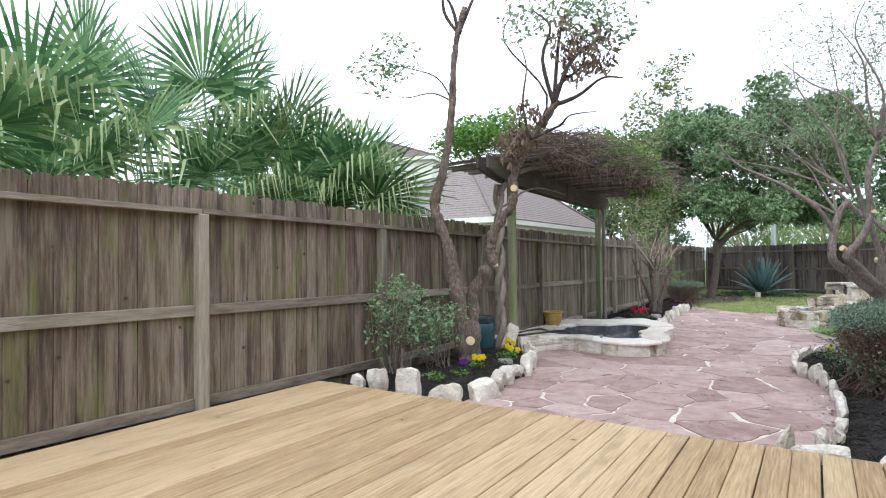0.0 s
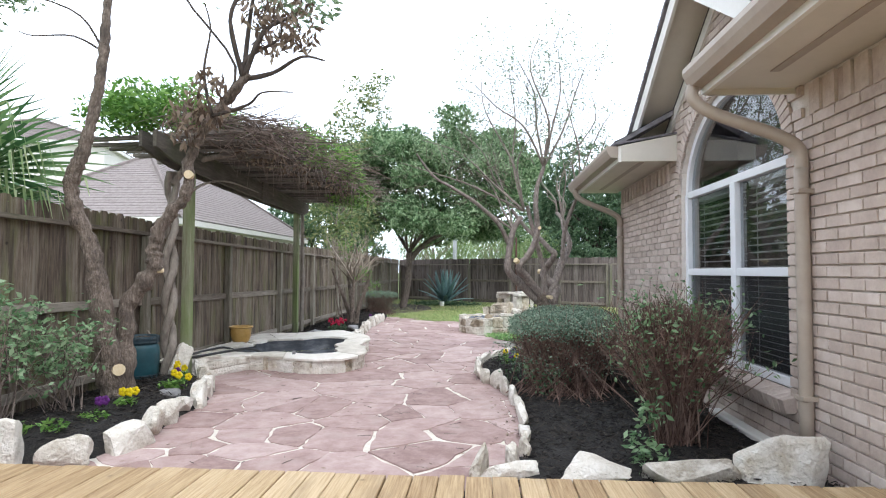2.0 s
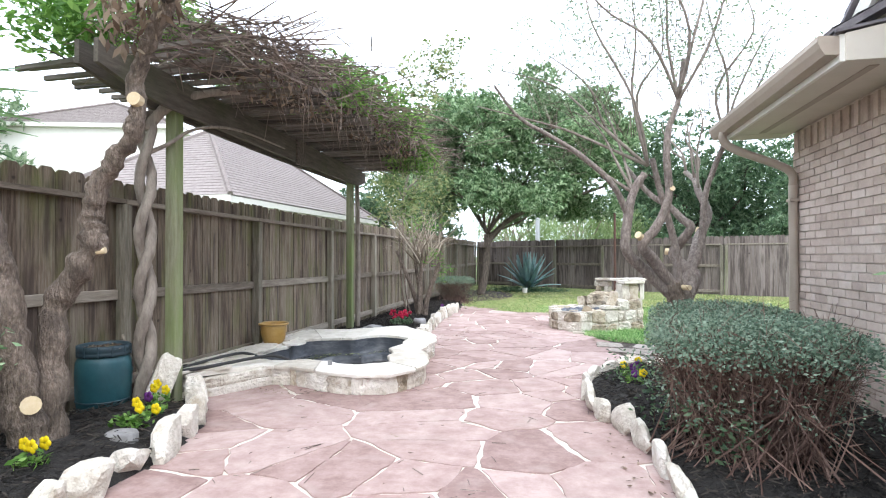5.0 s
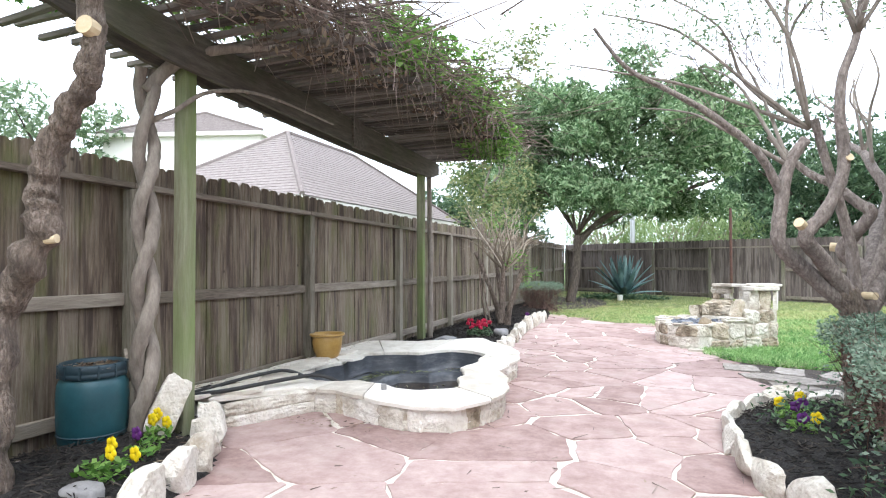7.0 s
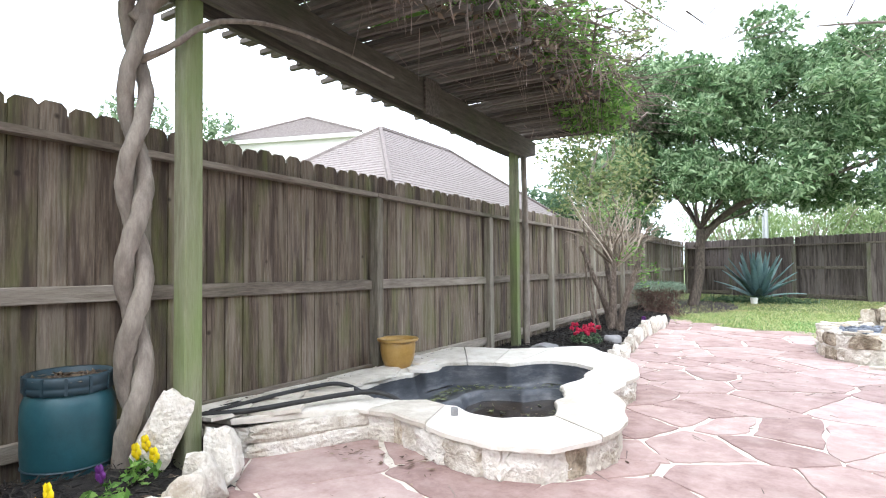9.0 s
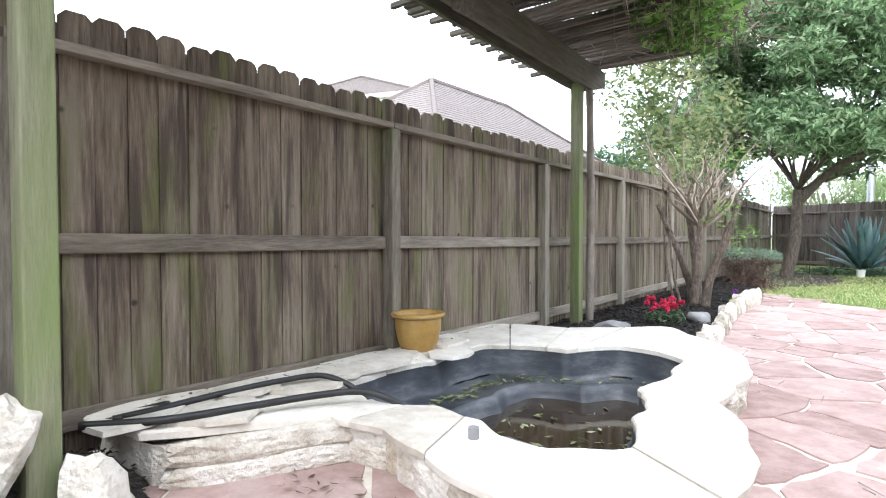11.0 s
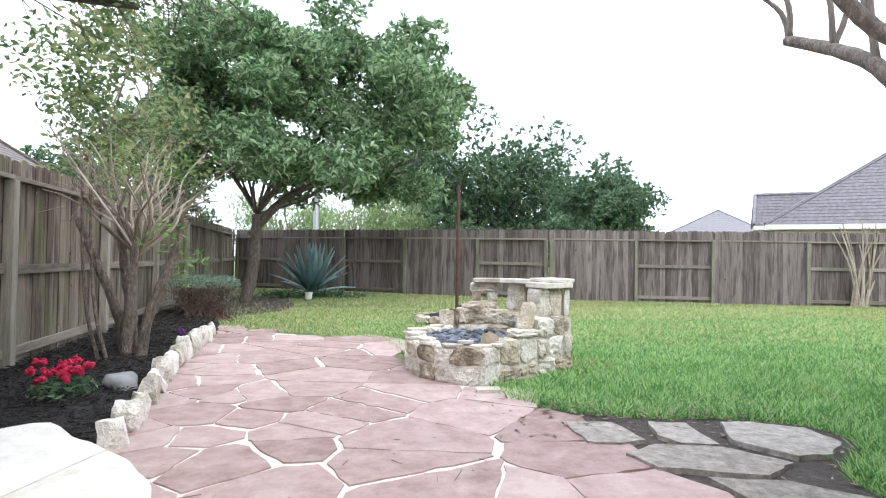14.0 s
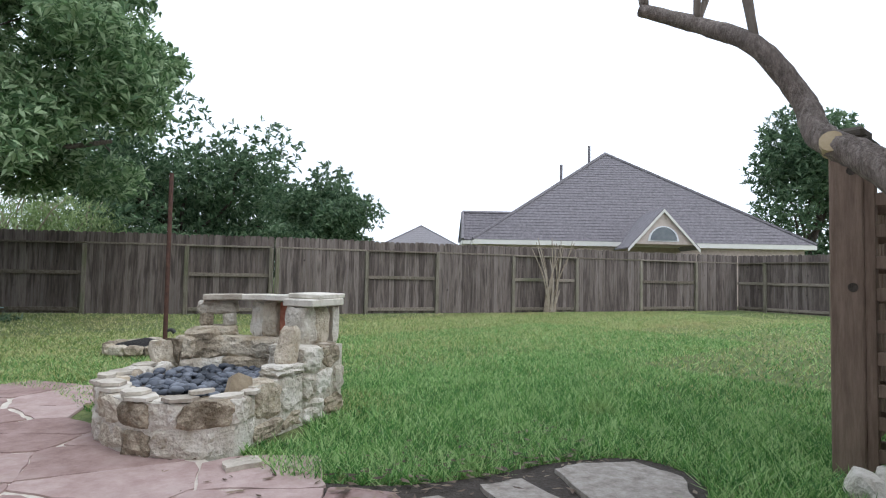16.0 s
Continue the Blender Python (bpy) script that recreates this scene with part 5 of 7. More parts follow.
LOW = curve2([(-0.1, 14.76), (-0.32, 14.64), (-0.53, 14.38), (-0.66, 14.05), (-0.69, 13.7), (-0.62, 13.37), (-0.43, 13.11), (-0.14, 12.99), (0.04, 13.14)], 3)
FLANK = [(0.04, 13.14), (0.27, 13.27), (0.5, 13.39)]
PIER = [(0.5, 13.39), (0.72, 13.49), (0.93, 13.59)]
TALL = [(0.93, 13.59)] + [ring_point(a) for a in range(-8, 100, 9)]
core(LOW, 0.2, 0.3)
core(FLANK, 0.22, 0.34)
core(PIER, 0.34, 0.5)
core(TALL, 0.22, 0.49)
course(LOW, -0.01, 0.155, 0.21, 0.13, 0.36)
course(LOW, 0.155, 0.31, 0.2, 0.12, 0.34, 0.1)
course(FLANK, -0.01, 0.11, 0.26, 0.2, 0.3, 0, LIME_OLD)
course(FLANK, 0.11, 0.35, 0.24, 0.26, 0.3)
fblock((0.27, 13.28), (0.5, 13.4), 0.35, 0.42, 0.2, LIME)
for z0, z1, sh in ((-0.01, 0.15, 0.0), (0.15, 0.34, 0.12), (0.34, 0.51, 0.0)):
    course(PIER, z0, z1, 0.36, 0.2, 0.3, sh)
    course(TALL, z0, z1, 0.24, 0.2, 0.34, sh)
# rounded boulders that step down at the end of the tall wall
for x, y, z, sx, sz in ((0.2, 14.6, 0.5, 0.24, 0.16), (0.06, 14.66, 0.4, 0.22, 0.22), (-0.06, 14.72, 0.36, 0.16, 0.24)):
    sd += 1
    piece("boulder", rock_mesh("boulder", (sx, 0.2, sz), sd, LIME_OLD, 2), fountain, pose(x, y, z, 0, rnd.uniform(-12, 12), 15))
# columns with gaps between them under flat caps
fblock(ring_point(60), ring_point(79), 0.51, 0.59, 0.18)
fblock(ring_point(60), ring_point(66), 0.59, 0.7, 0.16)
fblock(ring_point(73), ring_point(79), 0.59, 0.7, 0.16)
fblock(ring_point(60), ring_point(79), 0.69, 0.8, 0.17)
fblock(ring_point(33), ring_point(41), 0.5, 0.8, 0.16)
fblock(ring_point(41.5), ring_point(49), 0.5, 0.8, 0.16, LIME)
piece("red_brick", mesh_of("red_brick", solid(-0.055, 0.055, -0.07, 0.07, 0, 0.29, 0.012), mat("red_clay", (0.22, 0.07, 0.045), (0.33, 0.115, 0.07), (0.45, 0.22, 0.15), 12, 0.9, 0.6, 50)), fountain, pose(*ring_point(25, 0.8), 0.505, 0, 0, 25))
fblock((0.58, 13.6), (0.72, 13.66), 0.5, 0.79, 0.2)
fblock((0.71, 13.65), (0.87, 13.72), 0.5, 0.79, 0.2)
fblock((0.95, 13.7), (0.99, 13.86), 0.5, 0.79, 0.06, LIME)
for a0, a1 in ((55, 78), (38, 54), (16, 37)):
    p0, p1 = ring_point(a0, 0.8), ring_point(a1, 0.8)
    piece("cap_slab", mesh_of("cap_slab", solid(-math.dist(p0, p1) / 2, math.dist(p0, p1) / 2, -0.13, 0.13, 0, 0.05, 0.007), COPING_OLD), fountain,
          pose((p0[0] + p1[0]) / 2, (p0[1] + p1[1]) / 2, 0.8 + rnd.uniform(0, 0.006), 1, 0.8, math.degrees(math.atan2(p1[1] - p0[1], p1[0] - p0[0]))))
piece("cap_slab", mesh_of("cap_slab", solid(-0.2, 0.2, -0.14, 0.14, 0, 0.055, 0.007), COPING_OLD), fountain, pose(0.74, 13.74, 0.79, 0, 0, 24))
piece("cap_slab", mesh_of("cap_slab", solid(-0.19, 0.19, -0.14, 0.14, 0, 0.035, 0.006), COPING_OLD), fountain, pose(0.79, 13.78, 0.848, 1, 0, 29))
# leaning stones, loose slabs on the rim
sd += 1
piece("leaning_stone", rubble("leaning_stone", (0.13, 0.12, 0.3), sd, LIME_OLD), fountain, pose(0.4, 13.47, 0.52, -6, 28, 28))
tilted = [(-0.11, -0.07), (0.09, -0.07), (0.11, 0.03), (0.02, 0.075), (-0.03, 0.06)]
piece("tilted_slab", slab_mesh("tilted_slab", (0, 0), tilted, 0.02, 0.04, SLATE_TAN), fountain, pose(-0.06, 13.2, 0.35, 68, 0, 18))
for x, y, z, l, w, a in ((-0.6, 13.38, 0.288, 0.3, 0.2, -55), (-0.62, 13.42, 0.312, 0.2, 0.18, -40), (-0.66, 13.72, 0.29, 0.3, 0.2, -82), (-0.67, 13.76, 0.318, 0.22, 0.19, -95), (-0.66, 13.98, 0.29, 0.26, 0.2, -100), (-0.64, 14.06, 0.316, 0.16, 0.12, -70),
                         (-0.5, 14.3, 0.29, 0.26, 0.18, -125), (-0.28, 14.54, 0.292, 0.24, 0.18, -145), (-0.44, 13.18, 0.29, 0.24, 0.16, -35), (-0.2, 13.09, 0.29, 0.26, 0.13, -5), (-0.02, 13.14, 0.29, 0.16, 0.12, 30), (-0.3, 13.2, 0.312, 0.2, 0.1, 10)):
    x, y, z, l, w = x * 0.95 + 0.02, y, z + 0.02, l * 0.85, w * 0.9
    outline = [(math.cos(k * 1.05 + 0.3) * l / 2 * rnd.uniform(0.85, 1.1), math.sin(k * 1.05 + 0.3) * w / 2 * rnd.uniform(0.85, 1.1)) for k in range(6)]
    piece("rim_slab", slab_mesh("rim_slab", (0, 0), outline, 0.02, 0.02, COPING_OLD), fountain, pose(x, y, z, rnd.uniform(-2, 2), rnd.uniform(-2, 2), a))
bm = bmesh.new()
for i in range(240):
    a, r = rnd.uniform(0, 6.3), 0.54 * math.sqrt(rnd.random())
    k = rnd.uniform(0.022, 0.042)
    m = pose(fc[0] - 0.03 + math.cos(a) * r, fc[1] + 0.08 + math.sin(a) * r, 0.255 + rnd.uniform(0, 0.025), rnd.uniform(-30, 30), rnd.uniform(-20, 20), rnd.uniform(0, 360)) @ Matrix.Diagonal((k * 1.3, k, k * 0.7, 1))
    bmesh.ops.create_icosphere(bm, subdivisions=2, radius=1, matrix=m)
part("pebbles", bm, PEBBLE, fountain, "smooth dark blue-grey pebbles", True, "stuff")
part("basin_fill", lathe([(0.52, 0.02), (0.52, 0.24), (0.02, 0.24)], (fc[0] - 0.04, fc[1] + 0.09, 0)), SOIL, fountain)

# planter ring with an iron pole on the lawn
ring = thing("planter_ring", (0.55, 17.75, 0), "round low stone planter ring filled with mulch", "planter")
for k in range(12):
    a = k * 30 + rnd.uniform(-3, 3)
    piece("ring_stone", rubble("ring_stone", (0.21, 0.15, 0.14 + rnd.uniform(-0.015, 0.015)), 500 + k, LIME_OLD, 2), ring, pose(0.55 + 0.4 * math.cos(radians(a)), 17.75 + 0.4 * math.sin(radians(a)), 0.055, 0, 0, a + 90))
part("mulch", lathe([(0.36, 0.02), (0.34, 0.1), (0.02, 0.17)], (0.55, 17.75, 0)), MULCH, ring, smooth=True)
pole = thing("iron_pole", (0.84, 17.95, 0.05), "thin rusty iron garden pole standing in the planter", "pole")
part("shaft", tube(bmesh.new(), [(0.84, 17.95, 0.05), (0.84, 17.95, 1.2), (0.84, 17.95, 2.35)], 0.03, 0.028, 8), IRON, pole)
part("hook", tube(bmesh.new(), [(0.84, 17.95, 0.22), (0.91, 17.93, 0.24), (0.95, 17.91, 0.2)], 0.02, 0.03, 8), HOSE, pole)

# gate post and slatted panel at the house corner
gate = thing("gate_fence", (2.36, 10.65, 0), "brown wooden gate post with capped top and slatted panel", "gate")
post = part("gate_post", solid(2.29, 2.44, 10.57, 10.73, -0.05, 1.8, 0.008), GATEWOOD, gate, "thick brown square post")
part("cap", solid(2.25, 2.48, 10.53, 10.77, 1.8, 1.83, 0.006), BEAM, post)
part("cap_top", solid(2.275, 2.455, 10.555, 10.745, 1.83, 1.9, 0.02), BEAM, post)
for z in (1.02, 1.66):
    part("knot", tube(bmesh.new(), [(2.2895, 10.62, z), (2.285, 10.62, z)], 0.025, 0.025, 10, 0, 1), BARK_DARK, post)
part("edge_batten", solid(2.3, 2.36, 10.52, 10.57, 0, 1.75, 0.004), GATEWOOD, gate)
part("batten", solid(2.27, 2.3, 10.3, 10.36, 0, 1.55, 0.004), POST, gate, "mossy upright batten")
for k in range(9):
    part("cross_slat", solid(2.305, 2.33, 9.86, 10.52, 0.1 + k * 0.17, 0.17 + k * 0.17, 0.003), GATEWOOD, gate)
for k in range(9):
    part("inner_slat", solid(2.6, 2.63, 9.9, 10.6, 0.08 + k * 0.17, 0.15 + k * 0.17, 0.003), GATEWOOD, gate)
slat = mesh_of("slat", solid(-0.03, 0.03, -0.01, 0.01, 0, 1.5, 0.002), GATEWOOD)
for k in range(14):
    piece("slat", slat, gate, pose(2.5 + k * 0.095, 10.7, 0.04))
part("top_rail", solid(2.44, 3.8, 10.63, 10.73, 1.54, 1.58, 0.004), GATEWOOD, gate)


# ---- trees and shrubs ----
def limbs(bm, start, tips, r0, r1, wob=0.15, rough=0.3, sides=7):
    for i, t in enumerate(tips):
        a, b = Vector(start), Vector(t)
        d = (b - a).length * wob
        pts = [a, a.lerp(b, 0.33) + Vector((rnd.uniform(-d, d), rnd.uniform(-d, d), rnd.uniform(0, d))), a.lerp(b, 0.66) + Vector((rnd.uniform(-d, d), rnd.uniform(-d, d), rnd.uniform(0, d))), b]
        tube(bm, pts, r0, r1, sides, rough, 4, i)
    return bm


def branch_points(start, tips, n, spread, length):
    """Random twigs sprouting along lines from start to tips, pointing out and up."""
    A, B = [], []
    for t in tips:
        s0, d = np.array(start), np.array(t) - np.array(start)
        u = rng.uniform(0.35, 1, (n, 1))
        a = s0 + d * u + rng.normal(0, spread, (n, 3)) * u
        v = rng.normal(0, 1, (n, 3)) + d / np.linalg.norm(d) * 1.2 + np.array([0, 0, 0.6])
        v /= np.linalg.norm(v, axis=1)[:, None]
        A.append(a)
        B.append(a + v * length * rng.uniform(0.4, 1.3, (n, 1)))
    return np.concatenate(A), np.concatenate(B)


def broadleaf(name, base, trunk_top, r, centres, radii, per, leaf, material, label, bark=BARK_DARK, size=0.09, parent_kind="tree", limb_r=0.35, tuft=0, every=4):
    t = thing(name, base, label, parent_kind)
    bm = tube(bmesh.new(), [base, Vector(base).lerp(Vector(trunk_top), 0.5) + Vector((r * 0.6, 0, 0)), trunk_top], r * 1.15, r * 0.8, 10, 0.25, 6)
    part("trunk", bm, bark, t, smooth=True)
    for q in centres[::every]:
        part("limb", limbs(bmesh.new(), trunk_top, [Vector(q)], r * limb_r * 1.4, r * 0.1, 0.14), bark, t, smooth=True)
    p = clumps(centres, radii, per)
    quads("crown", tuft_quads(p, leaf, leaf * 0.27, tuft) if tuft else leaf_quads(p, leaf, leaf * 0.42), material, t, kind="stuff")
    return t


def crown_centres(c, rx, ry, rz, n, seed, low=-0.5):
    r = random.Random(seed)
    out = []
    while len(out) < n:
        x, y, z = r.uniform(-1, 1), r.uniform(-1, 1), r.uniform(low, 1)
        k = x * x + y * y + z * z
        if 0.12 < k < 1:
            out.append((c[0] + x * rx, c[1] + y * ry, c[2] + z * rz))
    return out


# live oak in the far left corner
cs = crown_centres((-1.95, 22.6, 4.5), 3.75, 3.1, 3.05, 84, 5, -0.55)
oak = broadleaf("oak_tree", (-3.1, 21.9, -0.05), (-2.9, 22.0, 2.0), 0.125, cs, [(0.78, 0.78, 0.5)] * len(cs), 190, 0.2, OAK, "live oak with a dense green crown of narrow leaves", BARK_OAK, limb_r=0.2, tuft=7, every=7)
part("low_limb", tube(bmesh.new(), [(-3.0, 21.95, 1.5), (-2.5, 22.1, 2.2), (-1.7, 22.3, 2.75), (-0.5, 22.5, 3.1), (1.0, 22.7, 3.6)], 0.11, 0.045, 8, 0.3), BARK_OAK, oak, smooth=True)
cs = crown_centres((-4.6, 18.6, 3.0), 1.1, 2.4, 2.2, 22, 8)
broadleaf("thin_tree", (-4.75, 18.2, -0.02), (-4.7, 18.3, 1.8), 0.07, cs, [(0.55, 0.65, 0.5)] * len(cs), 150, 0.13, MAPLE, "thin young tree with yellowing leaves behind the fence", BARK_PALE)
cs = [(-4.2 + rnd.uniform(-0.5, 0.5), 16.9 + rnd.uniform(-0.6, 0.6), 2.2 + k * 0.19) for k in range(20)]
broadleaf("thin_tree", (-4.6, 16.9, -0.02), (-4.4, 16.9, 2.4), 0.06, cs, [(0.35, 0.35, 0.3)] * len(cs), 85, 0.15, MAPLE, "tall sparse young tree with pale leaves behind the fence", BARK_PALE, limb_r=0.2)

cs = [(-5.0 + rnd.uniform(-0.75, 0.75), 24.4 + rnd.uniform(-0.6, 0.6), 3.6 + k * 0.2) for k in range(30)]
broadleaf("thin_tree", (-5.1, 24.5, -0.02), (-5.0, 24.4, 5.0), 0.08, cs, [(0.5, 0.5, 0.4)] * len(cs), 75, 0.2, MAPLE, "tall sparse tree with pale leaves beyond the fence", BARK_PALE, limb_r=0.2)

# far trees beyond the back fence
for nm, c, rx, rz, n, sz, m, lb, s in (("far_tree", (8.8, 44, 5.3), 6.4, 5.2, 52, 0.3, DARKLEAF, "large dark green tree beyond the back fence", 1), ("far_tree", (13.7, 35.5, 3.3), 3.0, 2.9, 30, 0.22, DARKLEAF, "round bright green tree beyond the back fence", 2),
                                       ("far_tree", (33, 19.6, 5.2), 3.2, 4.6, 26, 0.26, DARKLEAF, "dark tree beside the neighbouring roof", 3), ("far_tree", (-25, 21.5, 5.0), 3.4, 3.4, 22, 0.24, SAGE, "pale green tree behind the neighbouring house", 4),
                                       ("far_tree", (18.5, 50, 3.8), 5.0, 3.6, 30, 0.3, DARKLEAF, "dark tree far beyond the back fence", 6), ("far_tree", (-9, 33, 2.6), 3.2, 2.8, 24, 0.22, DARKLEAF, "dark green tree beyond the fence corner", 7)):
    cs = crown_centres(c, rx, rx * 0.8, rz, n, s, -0.8)
    broadleaf(nm, (c[0], c[1], -0.05), (c[0], c[1], c[2] * 0.5), 0.22, cs, [(rx * 0.42, rx * 0.42, rz * 0.32)] * n, 170, sz * 1.35, m, lb, tuft=7)
for x, y, h in ((0.5, 40, 4.6), (-3.2, 37, 4.0), (3.2, 41, 4.2)):
    w = thing("willow_tree", (x, y, -0.02), "pale weeping willow with hanging branches beyond the fence", "tree", "pale willows")
    part("trunk", tube(bmesh.new(), [(x, y, -0.05), (x + 0.1, y, 1.2), (x - 0.1, y, h * 0.7)], 0.16, 0.07, 8, 0.2), BARK_PALE, w, smooth=True)
    tips = [(x + rnd.uniform(-2.2, 2.2), y + rnd.uniform(-1.5, 1.5), h * rnd.uniform(0.75, 1.05)) for _ in range(16)]
    part("limbs", limbs(bmesh.new(), (x, y, h * 0.35), [Vector(q) for q in tips], 0.05, 0.015, 0.1), TWIG_PALE, w)
    p = np.concatenate([np.array(q) + np.column_stack([rng.normal(0, 0.45, 320), rng.normal(0, 0.4, 320), -rng.uniform(0, h * 0.55, 320)]) for q in tips])
    quads("crown", leaf_quads(p, 0.3, 0.05, droop=1.6), WILLOW, w, kind="stuff")

# crape myrtle by the deck, pruned, two leaning stems
myrtle = thing("crape_myrtle", (-3.58, 6.1, 0.05), "pruned tree with two rough brown leaning trunks", "tree")
part("trunk", tube(bmesh.new(), [(-3.58, 6.02, -0.02), (-3.62, 5.98, 0.35), (-3.67, 5.93, 0.9), (-3.74, 5.85, 1.5), (-3.88, 5.76, 2.05), (-3.74, 5.75, 2.5), (-3.62, 5.75, 3.1), (-3.56, 5.75, 3.9), (-3.42, 5.75, 4.4)], 0.125, 0.033, 14, 0.45, 14, 0, 1.6), BARK, myrtle, smooth=True)
part("trunk", tube(bmesh.new(), [(-3.58, 6.12, -0.02), (-3.58, 6.14, 0.45), (-3.6, 6.2, 1.02), (-3.36, 6.22, 1.33), (-3.37, 6.22, 1.57), (-3.26, 6.22, 1.82), (-3.04, 6.21, 2.1), (-3.01, 6.19, 2.42), (-2.75, 6.15, 2.83), (-2.4, 6.1, 3.2)], 0.098, 0.042, 14, 0.5, 14, 4, 1.4), BARK, myrtle, smooth=True)
for c, d, r in (((-3.5, 5.93, 0.42), (0.6, -0.6, 0.15), 0.055), ((-3.0, 6.15, 2.25), (0.2, -1, 0.1), 0.044), ((-3.28, 6.22, 1.33), (0.9, 0.3, 0.1), 0.022), ((-3.66, 5.86, 1.2), (0.5, -0.8, 0.2), 0.03)):
    c, d = Vector(c), Vector(d).normalized()
    part("pruned_cut", tube(bmesh.new(), [c - d * 0.04, c, c + d * 0.014], r, r * 0.95, 12, 0.1, 1), CUT, myrtle, "pale sawn cut")
tips = [(-2.1, 6.1, 3.7), (-2.0, 6.3, 4.2), (-1.7, 6.2, 3.35), (-2.6, 5.9, 4.2), (-2.3, 6.5, 4.5)]
for s, ts, r in (((-2.45, 6.1, 3.15), tips, 0.028), ((-2.75, 6.1, 2.8), [(-2.85, 6.1, 3.9), (-3.0, 6.2, 4.4), (-1.9, 5.9, 2.95)], 0.018),
                 ((-3.5, 5.75, 4.1), [(-3.9, 5.7, 4.9), (-3.2, 5.9, 5.0), (-3.7, 5.5, 4.9)], 0.024), ((-3.6, 5.75, 3.3), [(-4.5, 5.5, 3.9), (-4.3, 5.6, 3.45)], 0.011)):
    for q in ts:
        part("branch", limbs(bmesh.new(), s, [Vector(q)], r, r * 0.25, 0.14), BARK_DARK, myrtle, smooth=True)
p = clumps([(-2.1, 6.2, 4.1), (-2.4, 6.3, 4.4), (-1.85, 6.2, 3.9), (-2.8, 6.1, 4.2), (-4.6, 5.5, 3.75), (-4.35, 5.6, 3.95), (-2.2, 6.4, 4.7), (-1.7, 6.1, 4.4)], [(0.34, 0.34, 0.32)] * 6 + [(0.5, 0.4, 0.4)] * 2, 170)
quads("leaves", leaf_quads(p, 0.085, 0.035), SAGE, myrtle, kind="stuff")
p = clumps([(-2.15, 6.1, 3.6), (-1.95, 6.2, 3.7), (-2.75, 6.05, 2.95), (-2.95, 6.0, 2.75), (-2.3, 6.1, 3.9)], [(0.22, 0.2, 0.3)] * 5, 150)
quads("dead_leaves", leaf_quads(p, 0.11, 0.035, droop=1.6), DEADLEAF, myrtle, "hanging withered leaves", "stuff")

# crape myrtle by the gate
cm = thing("crape_myrtle", (0.78, 9.6, 0.0), "pruned bare tree with smooth knobbled limbs", "tree")
tr = bmesh.new()
tube(tr, [(0.8, 9.62, -0.05), (0.77, 9.62, 0.35), (0.75, 9.63, 0.75), (0.68, 9.6, 1.0)], 0.125, 0.085, 14, 0.16, 10)
part("trunk", tr, BARK, cm, smooth=True)
lb = [
    tube(bmesh.new(), [(0.72, 9.64, 0.85), (0.39, 9.51, 1.15), (0.21, 9.39, 1.34), (0.21, 9.38, 1.6), (0.28, 9.41, 1.95), (0.4, 9.44, 2.15)], 0.066, 0.04, 10, 0.16, 8),
    tube(bmesh.new(), [(0.22, 9.39, 1.72), (0.05, 9.27, 2.04), (-0.28, 9.14, 2.33), (-0.59, 9.02, 2.52), (-0.88, 8.91, 2.69), (-1.11, 8.81, 2.99)], 0.035, 0.012, 8, 0.16, 6),
    tube(bmesh.new(), [(0.75, 9.62, 0.9), (0.5, 9.45, 1.22), (0.36, 9.3, 1.4), (0.5, 9.35, 1.58), (0.63, 9.39, 1.9), (0.61, 9.38, 2.3), (0.63, 9.38, 2.59), (0.73, 9.4, 2.9), (0.79, 9.42, 3.33)], 0.064, 0.022, 10, 0.16, 8, 3),
    tube(bmesh.new(), [(0.77, 9.66, 0.95), (0.75, 9.74, 1.4), (0.61, 9.67, 1.91), (0.5, 9.62, 2.34)], 0.048, 0.03, 10, 0.16, 7, 5),
    tube(bmesh.new(), [(0.8, 9.66, 0.75), (0.98, 10.0, 1.2), (1.12, 10.3, 1.5), (1.22, 10.48, 1.64), (1.28, 10.56, 1.82), (1.21, 10.72, 2.08), (1.22, 10.98, 2.26), (1.16, 11.24, 2.4)], 0.07, 0.032, 10, 0.16, 9, 7),
    tube(bmesh.new(), [(0.78, 9.64, 0.7), (0.96, 9.8, 1.05), (0.87, 9.99, 1.18), (0.79, 10.05, 1.31), (0.86, 10.0, 1.44), (0.95, 9.91, 1.6), (0.87, 9.97, 1.7), (0.74, 10.07, 1.86), (0.55, 10.2, 2.02), (0.3, 10.3, 2.36)], 0.075, 0.026, 14, 0.16, 12, 9),
    tube(bmesh.new(), [(0.82, 9.72, 0.9), (1.05, 9.9, 1.4), (1.12, 9.95, 2.0), (1.35, 10.0, 2.6)], 0.05, 0.026, 10, 0.16, 7, 2),
]
for bm in lb:
    part("limb", bm, BARK_LIMB, cm, smooth=True)
for c, d, r in (((1.13, 10.42, 1.59), (-0.7, -0.15, 0.12), 0.042), ((0.31, 9.25, 1.5), (-0.5, -0.7, 0.4), 0.04), ((0.66, 9.36, 1.98), (0.3, -0.9, 0.3), 0.03), ((0.72, 10.11, 1.335), (-0.75, 0.3, 0.1), 0.038), ((0.85, 9.53, 0.95), (0.5, -0.8, 0), 0.03)):
    c, d = Vector(c), Vector(d).normalized()
    part("pruned_cut", tube(bmesh.new(), [c - d * 0.09, c, c + d * 0.008], r, r * 0.97, 12, 0.12, 1), CUT, cm, "pale sawn stub")
